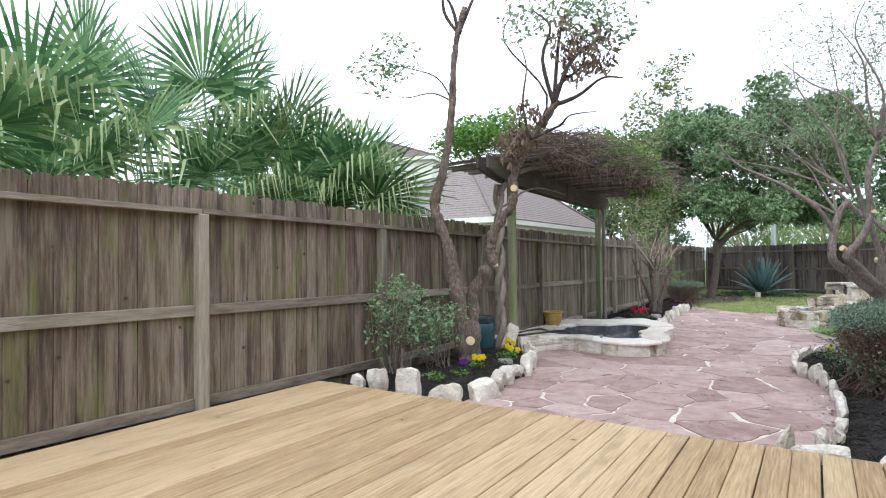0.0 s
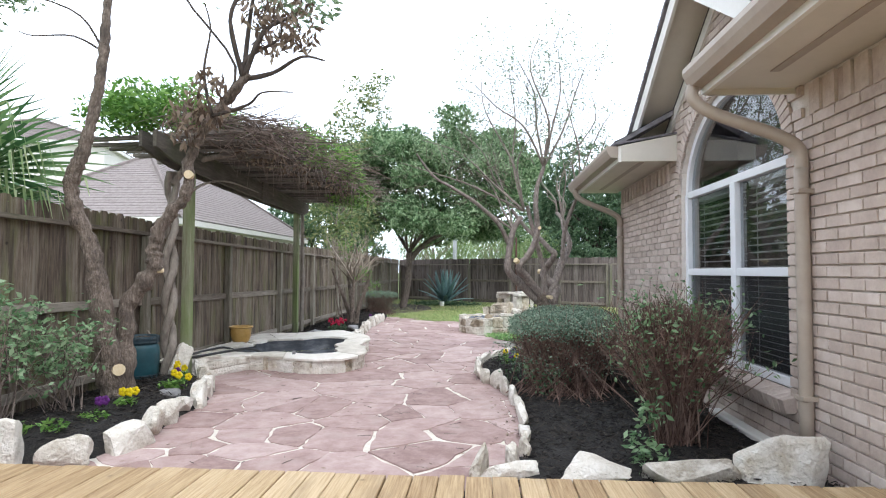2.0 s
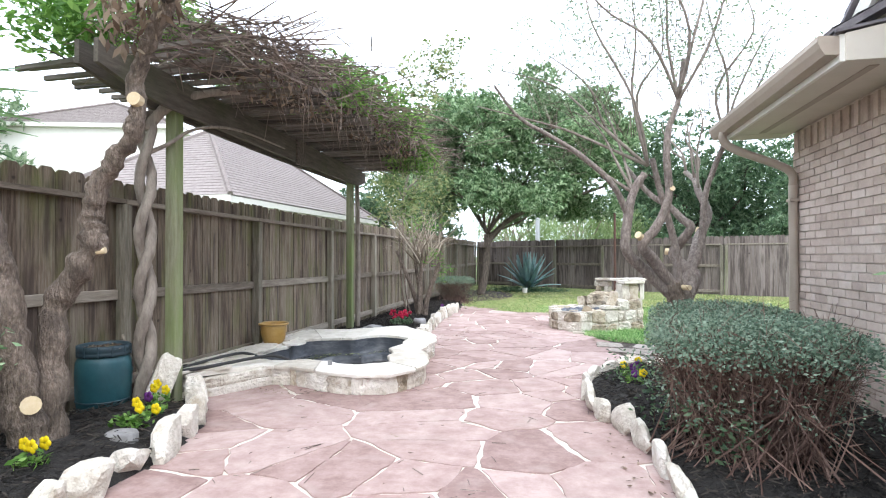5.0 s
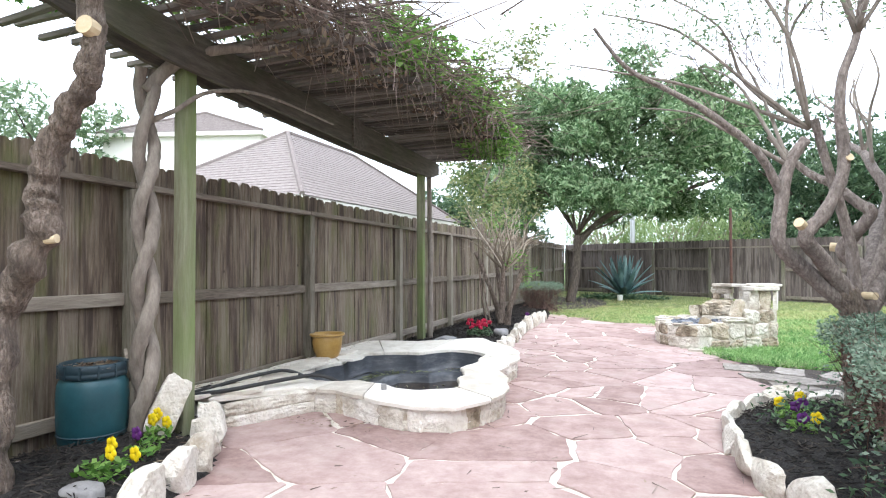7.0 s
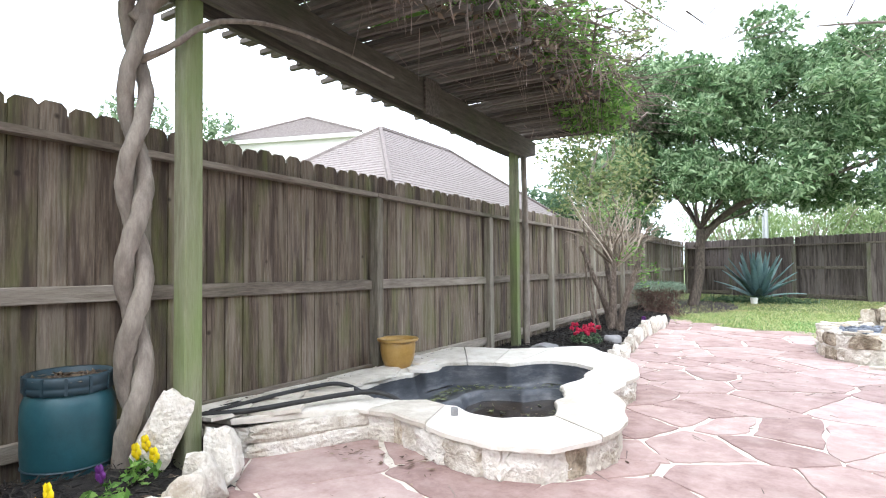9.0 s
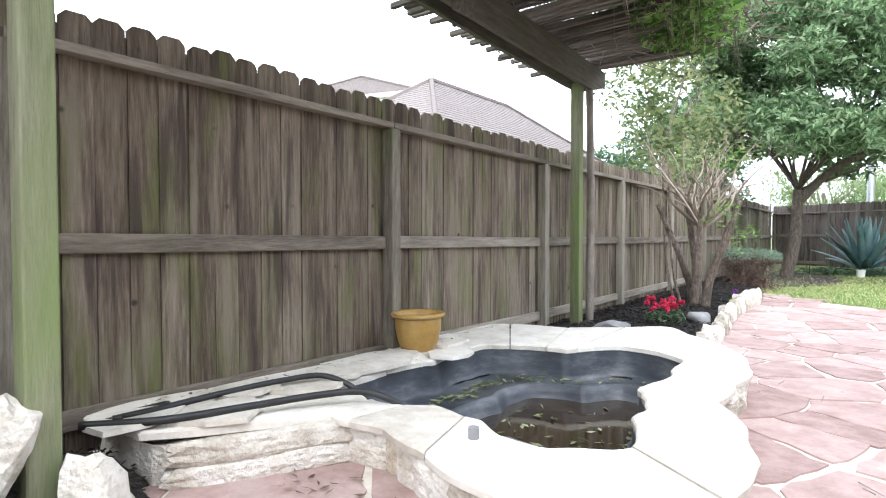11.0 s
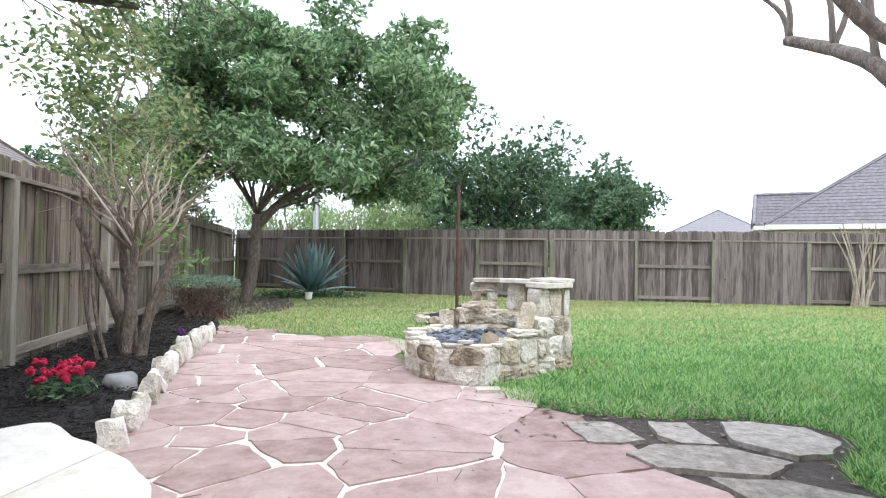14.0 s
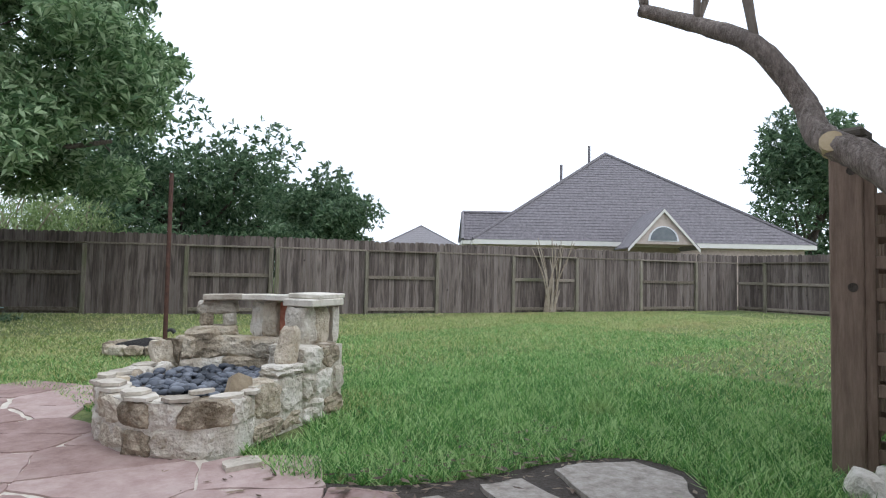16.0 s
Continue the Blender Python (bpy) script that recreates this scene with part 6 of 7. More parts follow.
starts = [((0.45, 9.55, 2.25), [(-0.6, 9.8, 3.6), (-1.1, 9.3, 3.3), (-0.2, 9.4, 4.2), (0.2, 9.2, 4.3), (-1.4, 9.6, 3.0), (0.6, 9.8, 4.2)]),
          ((0.73, 9.4, 2.9), [(0.3, 9.0, 4.4), (0.9, 9.0, 4.5), (1.3, 9.1, 4.3), (-0.3, 8.9, 4.0), (0.6, 8.8, 4.6)]),
          ((1.35, 10.0, 2.6), [(1.5, 9.9, 4.2), (1.9, 10.2, 3.9), (1.1, 9.9, 4.2), (1.7, 9.6, 3.4)]),
          ((1.22, 10.98, 2.27), [(1.16, 10.95, 3.0), (1.3, 11.2, 3.2)]), ((1.21, 10.72, 2.1), [(1.2, 10.7, 3.2), (1.12, 10.9, 3.0)]), ((1.16, 11.22, 2.41), [(1.0, 11.35, 2.8), (0.9, 11.4, 3.1)]),
          ((0.28, 9.41, 1.95), [(-0.3, 9.7, 2.9), (-0.8, 9.8, 2.6), (0.0, 9.9, 3.0)])]
tip_list = []
for s, ts in starts:
    for q in ts:
        part("branch", limbs(bmesh.new(), s, [Vector(q)], 0.019, 0.005, 0.1), BARK_PALE, cm, smooth=True)
    tip_list += [t for t in ts if t[1] < 10.5]
A0, B0 = branch_points((0.6, 9.5, 2.3), tip_list, 26, 0.16, 0.5)
quads("twigs", twig_quads(A0, B0, rng.uniform(0.004, 0.009, len(A0))), TWIG, cm, kind="stuff")
B0 = B0[B0[:, 2] > 3.0]
pts = np.concatenate([B0 + rng.normal(0, 0.075, B0.shape) for _ in range(16)])
quads("leaves", leaf_quads(pts, 0.05, 0.018), SAGE, cm, "sparse small leaves", "stuff")


def twiggy(name, base, n, spread, height, tips, material, label, leaf=None, leaf_n=0, leaf_size=0.06, leaf_low=0.5, kind="shrub", lean=(0, 0)):
    """A shrub of many thin stems that fan up from its foot, each forking once."""
    t = thing(name, base, label, kind)
    b = np.array(base)
    a = b + np.column_stack([rng.normal(0, spread * 0.28, n), rng.normal(0, spread * 0.28, n), np.zeros(n)])
    top = np.column_stack([rng.normal(0, spread, n) + lean[0], rng.normal(0, spread, n) + lean[1], height * rng.uniform(0.55, 1.0, n)])
    m = a + top * 0.5 * np.array([0.7, 0.7, 1]) + rng.normal(0, 0.03, (n, 3))
    e = a + top
    st = [twig_quads(a, m, rng.uniform(0.008, 0.014, n)), twig_quads(m, e, rng.uniform(0.006, 0.01, n))]
    ends = [e]
    for _ in range(tips):
        f = m + (e - m) * rng.uniform(0.1, 0.9, (n, 1))
        g = f + rng.normal(0, 0.09, (n, 3)) + np.array([0, 0, 0.1]) * height
        st.append(twig_quads(f, g, rng.uniform(0.003, 0.007, n)))
        ends.append(g)
    quads("stems", np.concatenate(st), material, t, kind="stuff")
    if leaf_n:
        e = np.concatenate(ends)
        e = e[e[:, 2] > base[2] + height * leaf_low]
        c = e[rng.integers(0, len(e), leaf_n)] + rng.normal(0, 0.035, (leaf_n, 3))
        quads("leaves", leaf_quads(c, leaf_size, leaf_size * 0.45), leaf, t, kind="stuff")
    return t


# clipped hedge: leafy flat top over bare stems
def clipped(base, rx, ry, h, label, n_top, n_stem):
    t = thing("clipped_hedge", base, label, "hedge", "clipped hedges")
    n = n_stem
    a = np.array(base) + np.column_stack([rng.normal(0, rx * 0.35, n), rng.normal(0, ry * 0.35, n), np.zeros(n)])
    ang, rad = rng.uniform(0, 6.3, n), np.sqrt(rng.uniform(0, 1, n))
    e = np.array(base) + np.column_stack([np.cos(ang) * rad * rx * 0.95, np.sin(ang) * rad * ry * 0.95, h * rng.uniform(0.6, 0.97, n)])
    m = (a + e) / 2 + np.column_stack([(e - a)[:, 0] * 0.15, (e - a)[:, 1] * 0.15, np.zeros(n)]) + rng.normal(0, 0.02, (n, 3))
    st = [twig_quads(a, m, rng.uniform(0.007, 0.013, n)), twig_quads(m, e, rng.uniform(0.004, 0.009, n))]
    for _ in range(3):
        f = m + (e - m) * rng.uniform(0, 1, (n, 1))
        st.append(twig_quads(f, f + rng.normal(0, 0.09, (n, 3)), rng.uniform(0.003, 0.006, n)))
    quads("stems", np.concatenate(st), TWIG_RED, t, "reddish-brown bare stems", "stuff")
    n = n_top
    ang, rad = rng.uniform(0, 6.3, n), rng.uniform(0, 1, n) ** 0.5
    sq = 1 / np.maximum(np.abs(np.cos(ang)), np.abs(np.sin(ang))) ** 0.45
    zz = np.where(rng.random(n) < 0.82, rng.uniform(0.84, 1.0, n) - 0.12 * rad ** 4, rng.uniform(0.3, 0.92, n))
    c = np.array(base) + np.column_stack([np.cos(ang) * rad * sq * rx, np.sin(ang) * rad * sq * ry, h * zz]) + rng.normal(0, 0.012, (n, 3))
    quads("leaves", leaf_quads(c, 0.028, 0.015), HEDGE, t, "small grey-green leaves", "stuff")


clipped((0.72, 7.12, 0.06), 0.62, 0.76, 0.84, "clipped hedge with grey-green top and bare brown stems", 15000, 1300)
clipped((1.0, 8.9, 0.05), 0.62, 0.8, 0.8, "clipped hedge with grey-green top below the house wall", 12000, 900)
clipped((-3.35, 18.4, 0.0), 0.55, 0.7, 0.72, "small clipped round hedge by the far fence", 7000, 500)
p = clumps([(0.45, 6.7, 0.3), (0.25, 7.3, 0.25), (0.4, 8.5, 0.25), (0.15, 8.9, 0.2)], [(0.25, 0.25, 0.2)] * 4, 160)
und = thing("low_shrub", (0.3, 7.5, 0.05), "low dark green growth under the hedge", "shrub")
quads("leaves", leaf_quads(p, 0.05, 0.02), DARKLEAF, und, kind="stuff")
twiggy("twiggy_shrub", (1.22, 5.22, 0.06), 620, 0.2, 1.06, 5, TWIG_RED, "twiggy red-brown shrub with few green leaves", FRESH, 2300, 0.048, 0.3)
twiggy("twiggy_shrub", (1.5, 5.85, 0.06), 260, 0.17, 1.0, 3, TWIG_RED, "sparse red-brown shrub under the window", FRESH, 1100, 0.055, 0.45)
p = clumps([(0.85, 4.75, 0.22), (0.95, 4.85, 0.4), (0.9, 4.7, 0.12)], [(0.13, 0.1, 0.12)] * 3, 60)
sp = thing("leafy_sprig", (0.88, 4.8, 0.05), "bright green leafy sprig at the shrub's foot", "plant")
quads("leaves", leaf_quads(p, 0.06, 0.027), FRESH, sp, kind="stuff")
twiggy("nandina_shrub", (-3.85, 4.95, 0.08), 34, 0.2, 1.05, 3, TWIG, "slender green leafy shrub against the fence", FRESH, 1100, 0.06, 0.2)
twiggy("nandina_shrub", (-3.65, 5.45, 0.08), 34, 0.24, 0.8, 3, TWIG, "low green leafy shrub against the fence", FRESH, 900, 0.06, 0.2)
# bare-stemmed shrub in the far bed
vt = thing("bare_shrub", (-3.28, 14.5, 0.05), "tall bare shrub with pale forking branches", "shrub")
bm = bmesh.new()
for x, y, tx in ((-3.28, 14.5, -0.1), (-3.2, 14.4, 0.25), (-3.36, 14.6, -0.3), (-3.3, 14.35, 0.05)):
    tube(bm, [(x, y, -0.02), (x + tx * 0.3, y, 0.45), (x + tx, y, 0.95), (x + tx * 1.6, y, 1.4)], 0.06, 0.03, 8, 0.4, 5, x)
for x in (-3.62, -3.55):
    tube(bm, [(x + 0.15, 14.2, 0), (x, 14.2, 0.7), (x - 0.05, 14.2, 2.0)], 0.02, 0.012, 6, 0.2)
part("trunk", bm, BARK, vt, smooth=True)
tips = [(-3.28 + math.cos(a) * rr, 14.5 + math.sin(a) * rr, z) for a, rr, z in [(rnd.uniform(0, 6.3), rnd.uniform(0.3, 0.95), rnd.uniform(1.6, 2.2)) for _ in range(34)]]
bm = bmesh.new()
limbs(bm, (-3.25, 14.45, 1.05), [Vector(t) for t in tips], 0.016, 0.005, 0.12, 0.2, 5)
part("branches", bm, TWIG_PALE, vt)
A0, B0 = branch_points((-3.25, 14.45, 1.2), tips, 12, 0.07, 0.3)
quads("twigs", twig_quads(A0, B0, rng.uniform(0.003, 0.007, len(A0))), TWIG_PALE, vt, kind="stuff")
p = clumps([(-3.0, 14.3, 1.25), (-3.4, 14.4, 1.7), (-2.9, 14.2, 1.9), (-2.75, 14.4, 0.95), (-3.5, 14.6, 2.0)], [(0.25, 0.25, 0.2)] * 5, 70)
quads("leaves", leaf_quads(p, 0.08, 0.02), BRIGHT, vt, kind="stuff")

# palms behind the left fence
def palm(base, hubs, label):
    t = thing("fan_palm", base, label, "palm", "fan palms")
    top = np.array(base) + np.array([0, 0, 1.75])
    hubs = [(hx, hy, hz - (0.42 if hz > 2.7 and hy < 2.45 else 0.1), R * 1.08) for hx, hy, hz, R in hubs]
    part("trunk", tube(bmesh.new(), [base, tuple(np.array(base) + [0.03, 0, 0.9]), tuple(top)], 0.17, 0.15, 10, 0.4, 5), BARK_DARK, t, smooth=True)
    stalks = bmesh.new()
    blades, tips = [], []
    for hx, hy, hz, R in hubs:
        hub = np.array([hx, hy, hz])
        d = hub - top
        L = np.linalg.norm(d)
        d = d / L
        tube(stalks, [tuple(top), tuple(top + d * L * 0.5 + np.array([0, 0, 0.06])), tuple(hub)], 0.018, 0.01, 5, 0, 4)
        side = np.cross(d, [0, 0, 1])
        side = side / (np.linalg.norm(side) + 1e-6)
        nrm = np.cross(side, d)
        side = side * math.cos(0.5) + nrm * math.sin(rnd.uniform(-0.7, 0.7))
        side = side / np.linalg.norm(side)
        nrm = np.cross(side, d)
        n = 42
        limp = hz < 2.95 and rnd.random() < 0.4
        for i in range(n):
            a = (i / (n - 1) - 0.5) * 4.3
            v = d * math.cos(a) + side * math.sin(a)
            r = R * (0.86 + 0.2 * math.cos(a)) * rnd.uniform(0.9, 1.06)
            w = R * 4.3 / n * 0.5
            s = np.cross(v, nrm)
            fold = nrm * (0.014 if i % 2 else -0.014)
            p0, p1 = hub, hub + v * r * 0.5 + fold
            p2 = p1 + v * r * 0.32 - np.array([0, 0, r * 0.05])
            fall = rnd.uniform(0.3, 0.55) if limp else rnd.uniform(0.02, 0.14)
            p3 = p2 + v * r * (0.12 if limp else 0.34) - np.array([0, 0, r * fall])
            ww = s * w
            blades.append([p0 - ww * 0.05, p0 + ww * 0.05, p1 + ww * 0.5, p1 - ww * 0.5])
            (tips if limp and rnd.random() < 0.6 else blades).append([p1 - ww * 0.5, p1 + ww * 0.5, p2 + ww * 0.34, p2 - ww * 0.34])
            (tips if limp else blades).append([p2 - ww * 0.34, p2 + ww * 0.34, p3 + ww * 0.05, p3 - ww * 0.05])
    part("stalks", stalks, PALM_TIP, t)
    quads("fans", np.array(blades), PALM, t, "green pleated fans", "stuff")
    # pale drooping tips
    n = 16
    hb = np.array([h[:3] for h in hubs if h[2] < 3.1] or [h[:3] for h in hubs])
    c = hb[rng.integers(0, len(hb), n)] + np.column_stack([rng.uniform(0.0, 0.45, n), rng.normal(0, 0.4, n), rng.uniform(-0.1, 0.35, n)])
    for q in c:
        o = np.array([rnd.uniform(0.1, 0.3), rnd.uniform(-0.35, 0.35), rnd.uniform(-0.1, 0.05)])
        e = q + o * 1.5 + np.array([0, 0, -rnd.uniform(0.15, 0.38)])
        s = np.array([0.006, 0.014, 0.0])
        tips.append([q - s, q + s, q + o + s, q + o - s])
        tips.append([q + o - s, q + o + s, e + s * 0.2, e - s * 0.2])
    quads("drooping_tips", np.array(tips), PALM_TIP, t, "pale drooping leaf tips", "stuff")


palm((-5.6, 2.3, 0), [(-5.3, 2.0, 3.1, 0.8), (-5.5, 2.5, 3.35, 0.85), (-5.2, 2.9, 2.75, 0.75), (-5.2, 1.7, 2.55, 0.75), (-5.1, 2.4, 2.35, 0.7), (-5.9, 1.6, 2.8, 0.8), (-5.3, 3.2, 2.3, 0.7), (-6.0, 2.8, 3.3, 0.8), (-5.2, 1.2, 2.3, 0.7), (-5.0, 2.0, 2.1, 0.6), (-5.0, 2.7, 2.1, 0.65), (-5.3, 2.2, 2.75, 0.8), (-5.9, 2.3, 2.3, 0.8), (-6.1, 2.9, 2.6, 0.8), (-5.0, 1.5, 2.35, 0.65), (-5.4, 3.3, 2.9, 0.75), (-6.2, 1.9, 3.2, 0.8)], "green fan palm with drooping pale tips behind the fence")
palm((-5.7, 4.0, 0), [(-5.5, 3.7, 3.4, 0.9), (-5.5, 4.2, 3.45, 0.9), (-5.3, 4.7, 3.1, 0.8), (-5.1, 4.0, 2.75, 0.75), (-5.1, 3.5, 2.4, 0.7), (-5.1, 4.6, 2.4, 0.7), (-5.9, 3.4, 3.2, 0.9), (-5.6, 5.0, 2.6, 0.8), (-4.95, 4.2, 2.15, 0.6), (-5.0, 3.7, 2.1, 0.65), (-5.3, 3.9, 2.6, 0.8), (-6.0, 4.2, 2.4, 0.8), (-6.1, 4.8, 2.9, 0.85), (-5.2, 4.4, 2.8, 0.75), (-5.0, 4.9, 2.1, 0.65), (-5.5, 4.5, 3.6, 0.85)], "tall green fan palm with drooping pale tips behind the fence")
palm((-5.5, 5.7, 0), [(-5.0, 5.5, 2.55, 0.8), (-5.1, 5.9, 2.75, 0.85), (-4.7, 5.6, 2.25, 0.75), (-5.3, 5.2, 2.85, 0.8), (-5.0, 5.0, 2.2, 0.7), (-5.2, 6.1, 2.2, 0.7), (-5.5, 5.6, 2.5, 0.8), (-4.85, 5.2, 2.0, 0.6), (-5.6, 6.0, 2.9, 0.8), (-4.75, 5.9, 2.05, 0.65), (-4.72, 5.2, 2.4, 0.85), (-4.7, 5.6, 2.3, 0.9)], "dark green fan palm hanging over the fence")

# agave
ag = thing("agave_plant", (-1.66, 24.0, 0.0), "large blue-green agave with pointed leaves", "plant")
for i in range(34):
    a, el = i * 2.4, radians(14 + 72 * (i / 33) ** 0.75)
    d = Vector((math.cos(a) * math.cos(el), math.sin(a) * math.cos(el), math.sin(el)))
    L = 1.42 - 0.3 * abs(el - 0.95)
    bm = bmesh.new()
    s = Vector((-math.sin(a), math.cos(a), 0))
    up = s.cross(d)
    prev = None
    for q in range(7):
        t = q / 6
        c = Vector((-1.66, 24.0, 0.1)) + d * L * t + Vector((0, 0, -0.18 * t * t * math.cos(el) * 1.5 + 0.1 * t))
        w = 0.12 * (0.7 + 0.9 * t - 1.58 * t * t) + 0.002
        ring_ = [bm.verts.new(c - s * w + up * w * 0.35), bm.verts.new(c - up * 0.012), bm.verts.new(c + s * w + up * w * 0.35), bm.verts.new(c + up * 0.006)]
        if prev:
            for k in range(4):
                bm.faces.new((prev[k], prev[(k + 1) % 4], ring_[(k + 1) % 4], ring_[k]))
        prev = ring_
    bm.faces.new(prev)
    bmesh.ops.recalc_face_normals(bm, faces=bm.faces)
    part("leaf", bm, AGAVE, ag, smooth=True)
tagged(part("ground_light", lathe([(0.05, 0), (0.08, 0.02), (0.09, 0.14), (0.1, 0.18), (0.02, 0.18)], (-1.72, 23.0, -0.02), 12), PALE), "small white ground lamp before the agave", "lamp")
p = clumps([(-1.7, 23.7, 0.05)], [(1.5, 0.6, 0.1)], 400)
quads("dead_leaves", leaf_quads(p, 0.4, 0.04), DARKLEAF, ag, kind="stuff")


# flowers
def pansy(x, y, z, cols, seed):
    t = thing("pansy", (x, y, z), "flowering pansy with small green leaves in mulch", "flower", "pansies")
    p = clumps([(x, y, z + 0.04)], [(0.1, 0.1, 0.05)], 60)
    quads("leaves", leaf_quads(p, 0.055, 0.024), BRIGHT, t, kind="stuff")
    r = random.Random(seed)
    for m in cols:
        c = Vector((x + r.uniform(-0.08, 0.08), y + r.uniform(-0.08, 0.08), z + r.uniform(0.1, 0.16)))
        bm = bmesh.new()
        for k in range(5):
            a = k * 1.257
            o = Vector((math.cos(a) * 0.022, -0.008, math.sin(a) * 0.022))
            bmesh.ops.create_icosphere(bm, subdivisions=1, radius=1, matrix=Matrix.Translation(c + o) @ Matrix.Diagonal((0.022, 0.006, 0.022, 1)))
        part("bloom", bm, m, t, smooth=True)


for i, (x, y, cols) in enumerate([(-3.3, 5.75, (YELLOW, YELLOW, YELLOW)), (-3.52, 7.04, (YELLOW, YELLOW, YELLOW)), (-3.26, 6.52, (YELLOW, YELLOW, YELLOW)), (-3.38, 6.8, (PURPLE,)), (-3.35, 6.5, ()), (-3.25, 5.25, (PURPLE, PURPLE)), (-3.35, 4.95, ()), (-3.55, 4.85, ()),
                                  (0.2, 9.15, (YELLOW, PURPLE, PURPLE)), (0.22, 8.8, (PURPLE, YELLOW)), (0.3, 9.35, (YELLOW,)), (-2.95, 15.0, (PURPLE,))]):
    pansy(x, y, 0.14 if x < -3.2 and y < 8 else 0.07, cols, i)
az = thing("azalea", (-3.2, 12.72, 0.06), "small shrub covered in crimson flowers", "flower")
p = clumps([(-3.2, 12.72, 0.14)], [(0.22, 0.2, 0.1)], 300)
quads("leaves", leaf_quads(p, 0.06, 0.025), DARKLEAF, az, kind="stuff")
for i in range(26):
    c = (-3.2 + rnd.gauss(0, 0.085), 12.7 + rnd.gauss(0, 0.08), 0.22 + rnd.uniform(0, 0.11))
    bm = bmesh.new()
    for k in range(6):
        bmesh.ops.create_icosphere(bm, subdivisions=1, radius=1, matrix=pose(c[0] + rnd.uniform(-0.02, 0.02), c[1] + rnd.uniform(-0.02, 0.02), c[2] + rnd.uniform(-0.015, 0.02), rnd.uniform(0, 180), rnd.uniform(0, 180), 0) @ Matrix.Diagonal((0.022, 0.02, 0.008, 1)))
    part("bloom", bm, CRIMSON, az)


# ---- neighbouring houses ----
def hip_house(name, corners, eave, ridge, label, wall_m, roof_m, courses=26):
    """Walls on four corners, a hip roof up to the ridge's two points."""
    c = Vector((sum(p[0] for p in corners) / 4, sum(p[1] for p in corners) / 4, 0))
    h = thing(name, c, label, "house")
    bm = bmesh.new()
    ins = [Vector((p[0], p[1], 0)).lerp(c, 0.05) for p in corners]
    lo, hi = [bm.verts.new((p.x, p.y, -0.05)) for p in ins], [bm.verts.new((p.x, p.y, eave - 0.02)) for p in ins]
    for i in range(4):
        bm.faces.new((lo[i], lo[(i + 1) % 4], hi[(i + 1) % 4], hi[i]))
    bmesh.ops.recalc_face_normals(bm, faces=bm.faces)
    part("wall", bm, wall_m, h)
    bm = bmesh.new()
    e = [bm.verts.new((p[0], p[1], eave)) for p in corners]
    f = [bm.verts.new((p[0], p[1], eave - 0.18)) for p in corners]
    for i in range(4):
        bm.faces.new((e[i], e[(i + 1) % 4], f[(i + 1) % 4], f[i]))
    bm.faces.new(f)
    part("fascia", bm, PALE, h, "white fascia")
    r0, r1 = Vector(ridge[0]), Vector(ridge[1])
    bm = bmesh.new()
    E = [Vector((p[0], p[1], eave)) for p in corners]
    for a, b, u, v in ((E[0], E[1], r0, r0), (E[1], E[2], r0, r1), (E[2], E[3], r1, r1), (E[3], E[0], r1, r0)):
        slope(bm, a, b, v, u, 0.03) if u is not v else None
        if u is v:
            bm.faces.new([bm.verts.new(q) for q in (a, b, u)])
        shingles(bm, (a, b), (u, v), courses, roof_m, None)
    part("roof", bm, roof_m, h, "shingled hip roof", kind="stuff")
    for a, b in ((E[0], r0), (E[1], r0), (E[2], r1), (E[3], r1), (r0, r1)):
        if (a - b).length > 0.1:
            part("ridge_cap", tube(bmesh.new(), [a + Vector((0, 0, 0.02)), a.lerp(b, 0.5) + Vector((0, 0, 0.02)), b + Vector((0, 0, 0.02))], 0.07, 0.07, 5, 0, 1), roof_m, h)
    return h


hip_house("neighbour_house", [(-14.2, 15.3), (-8.15, 15.3), (-8.0, 26.0), (-14.2, 26.0)], 2.75, [(-11.0, 18.7, 5.1), (-11.0, 22.6, 5.1)], "neighbouring house with a brown-grey shingled hip roof", SIDING, SHINGLE)
two_storey = hip_house("neighbour_house", [(-24.5, 23.0), (-17.0, 25.2), (-19.5, 34), (-27, 32)], 7.1, [(-20.6, 25.6, 8.3), (-22.5, 31, 8.3)], "two-storey cream house with a grey hip roof", SIDING, SHINGLE)
rh = hip_house("neighbour_house", [(13.9, 25.5), (23.9, 16.7), (30.4, 24.1), (20.4, 32.9)], 2.45, [(21.1, 24.3, 6.7), (23.2, 26.7, 6.7)], "neighbouring brick house with a grey shingled hip roof", BRICKS, SHINGLE2, 34)
hip_house("neighbour_house", [(32, 59), (39.5, 52.5), (44, 58), (37, 64)], 3.6, [(37.3, 57.5, 6.3), (38.7, 59, 6.3)], "far grey hip roof beyond the lawn", SIDING, SHINGLE2, 12)
hip_house("neighbour_house", [(15.9, 28.4), (14.4, 26.6), (18.2, 23.4), (19.7, 25.2)], 2.5, [(15.15, 27.4, 3.72), (18.9, 24.3, 3.72)], "low grey roof wing behind the brick house", BRICKS, SHINGLE2, 10)
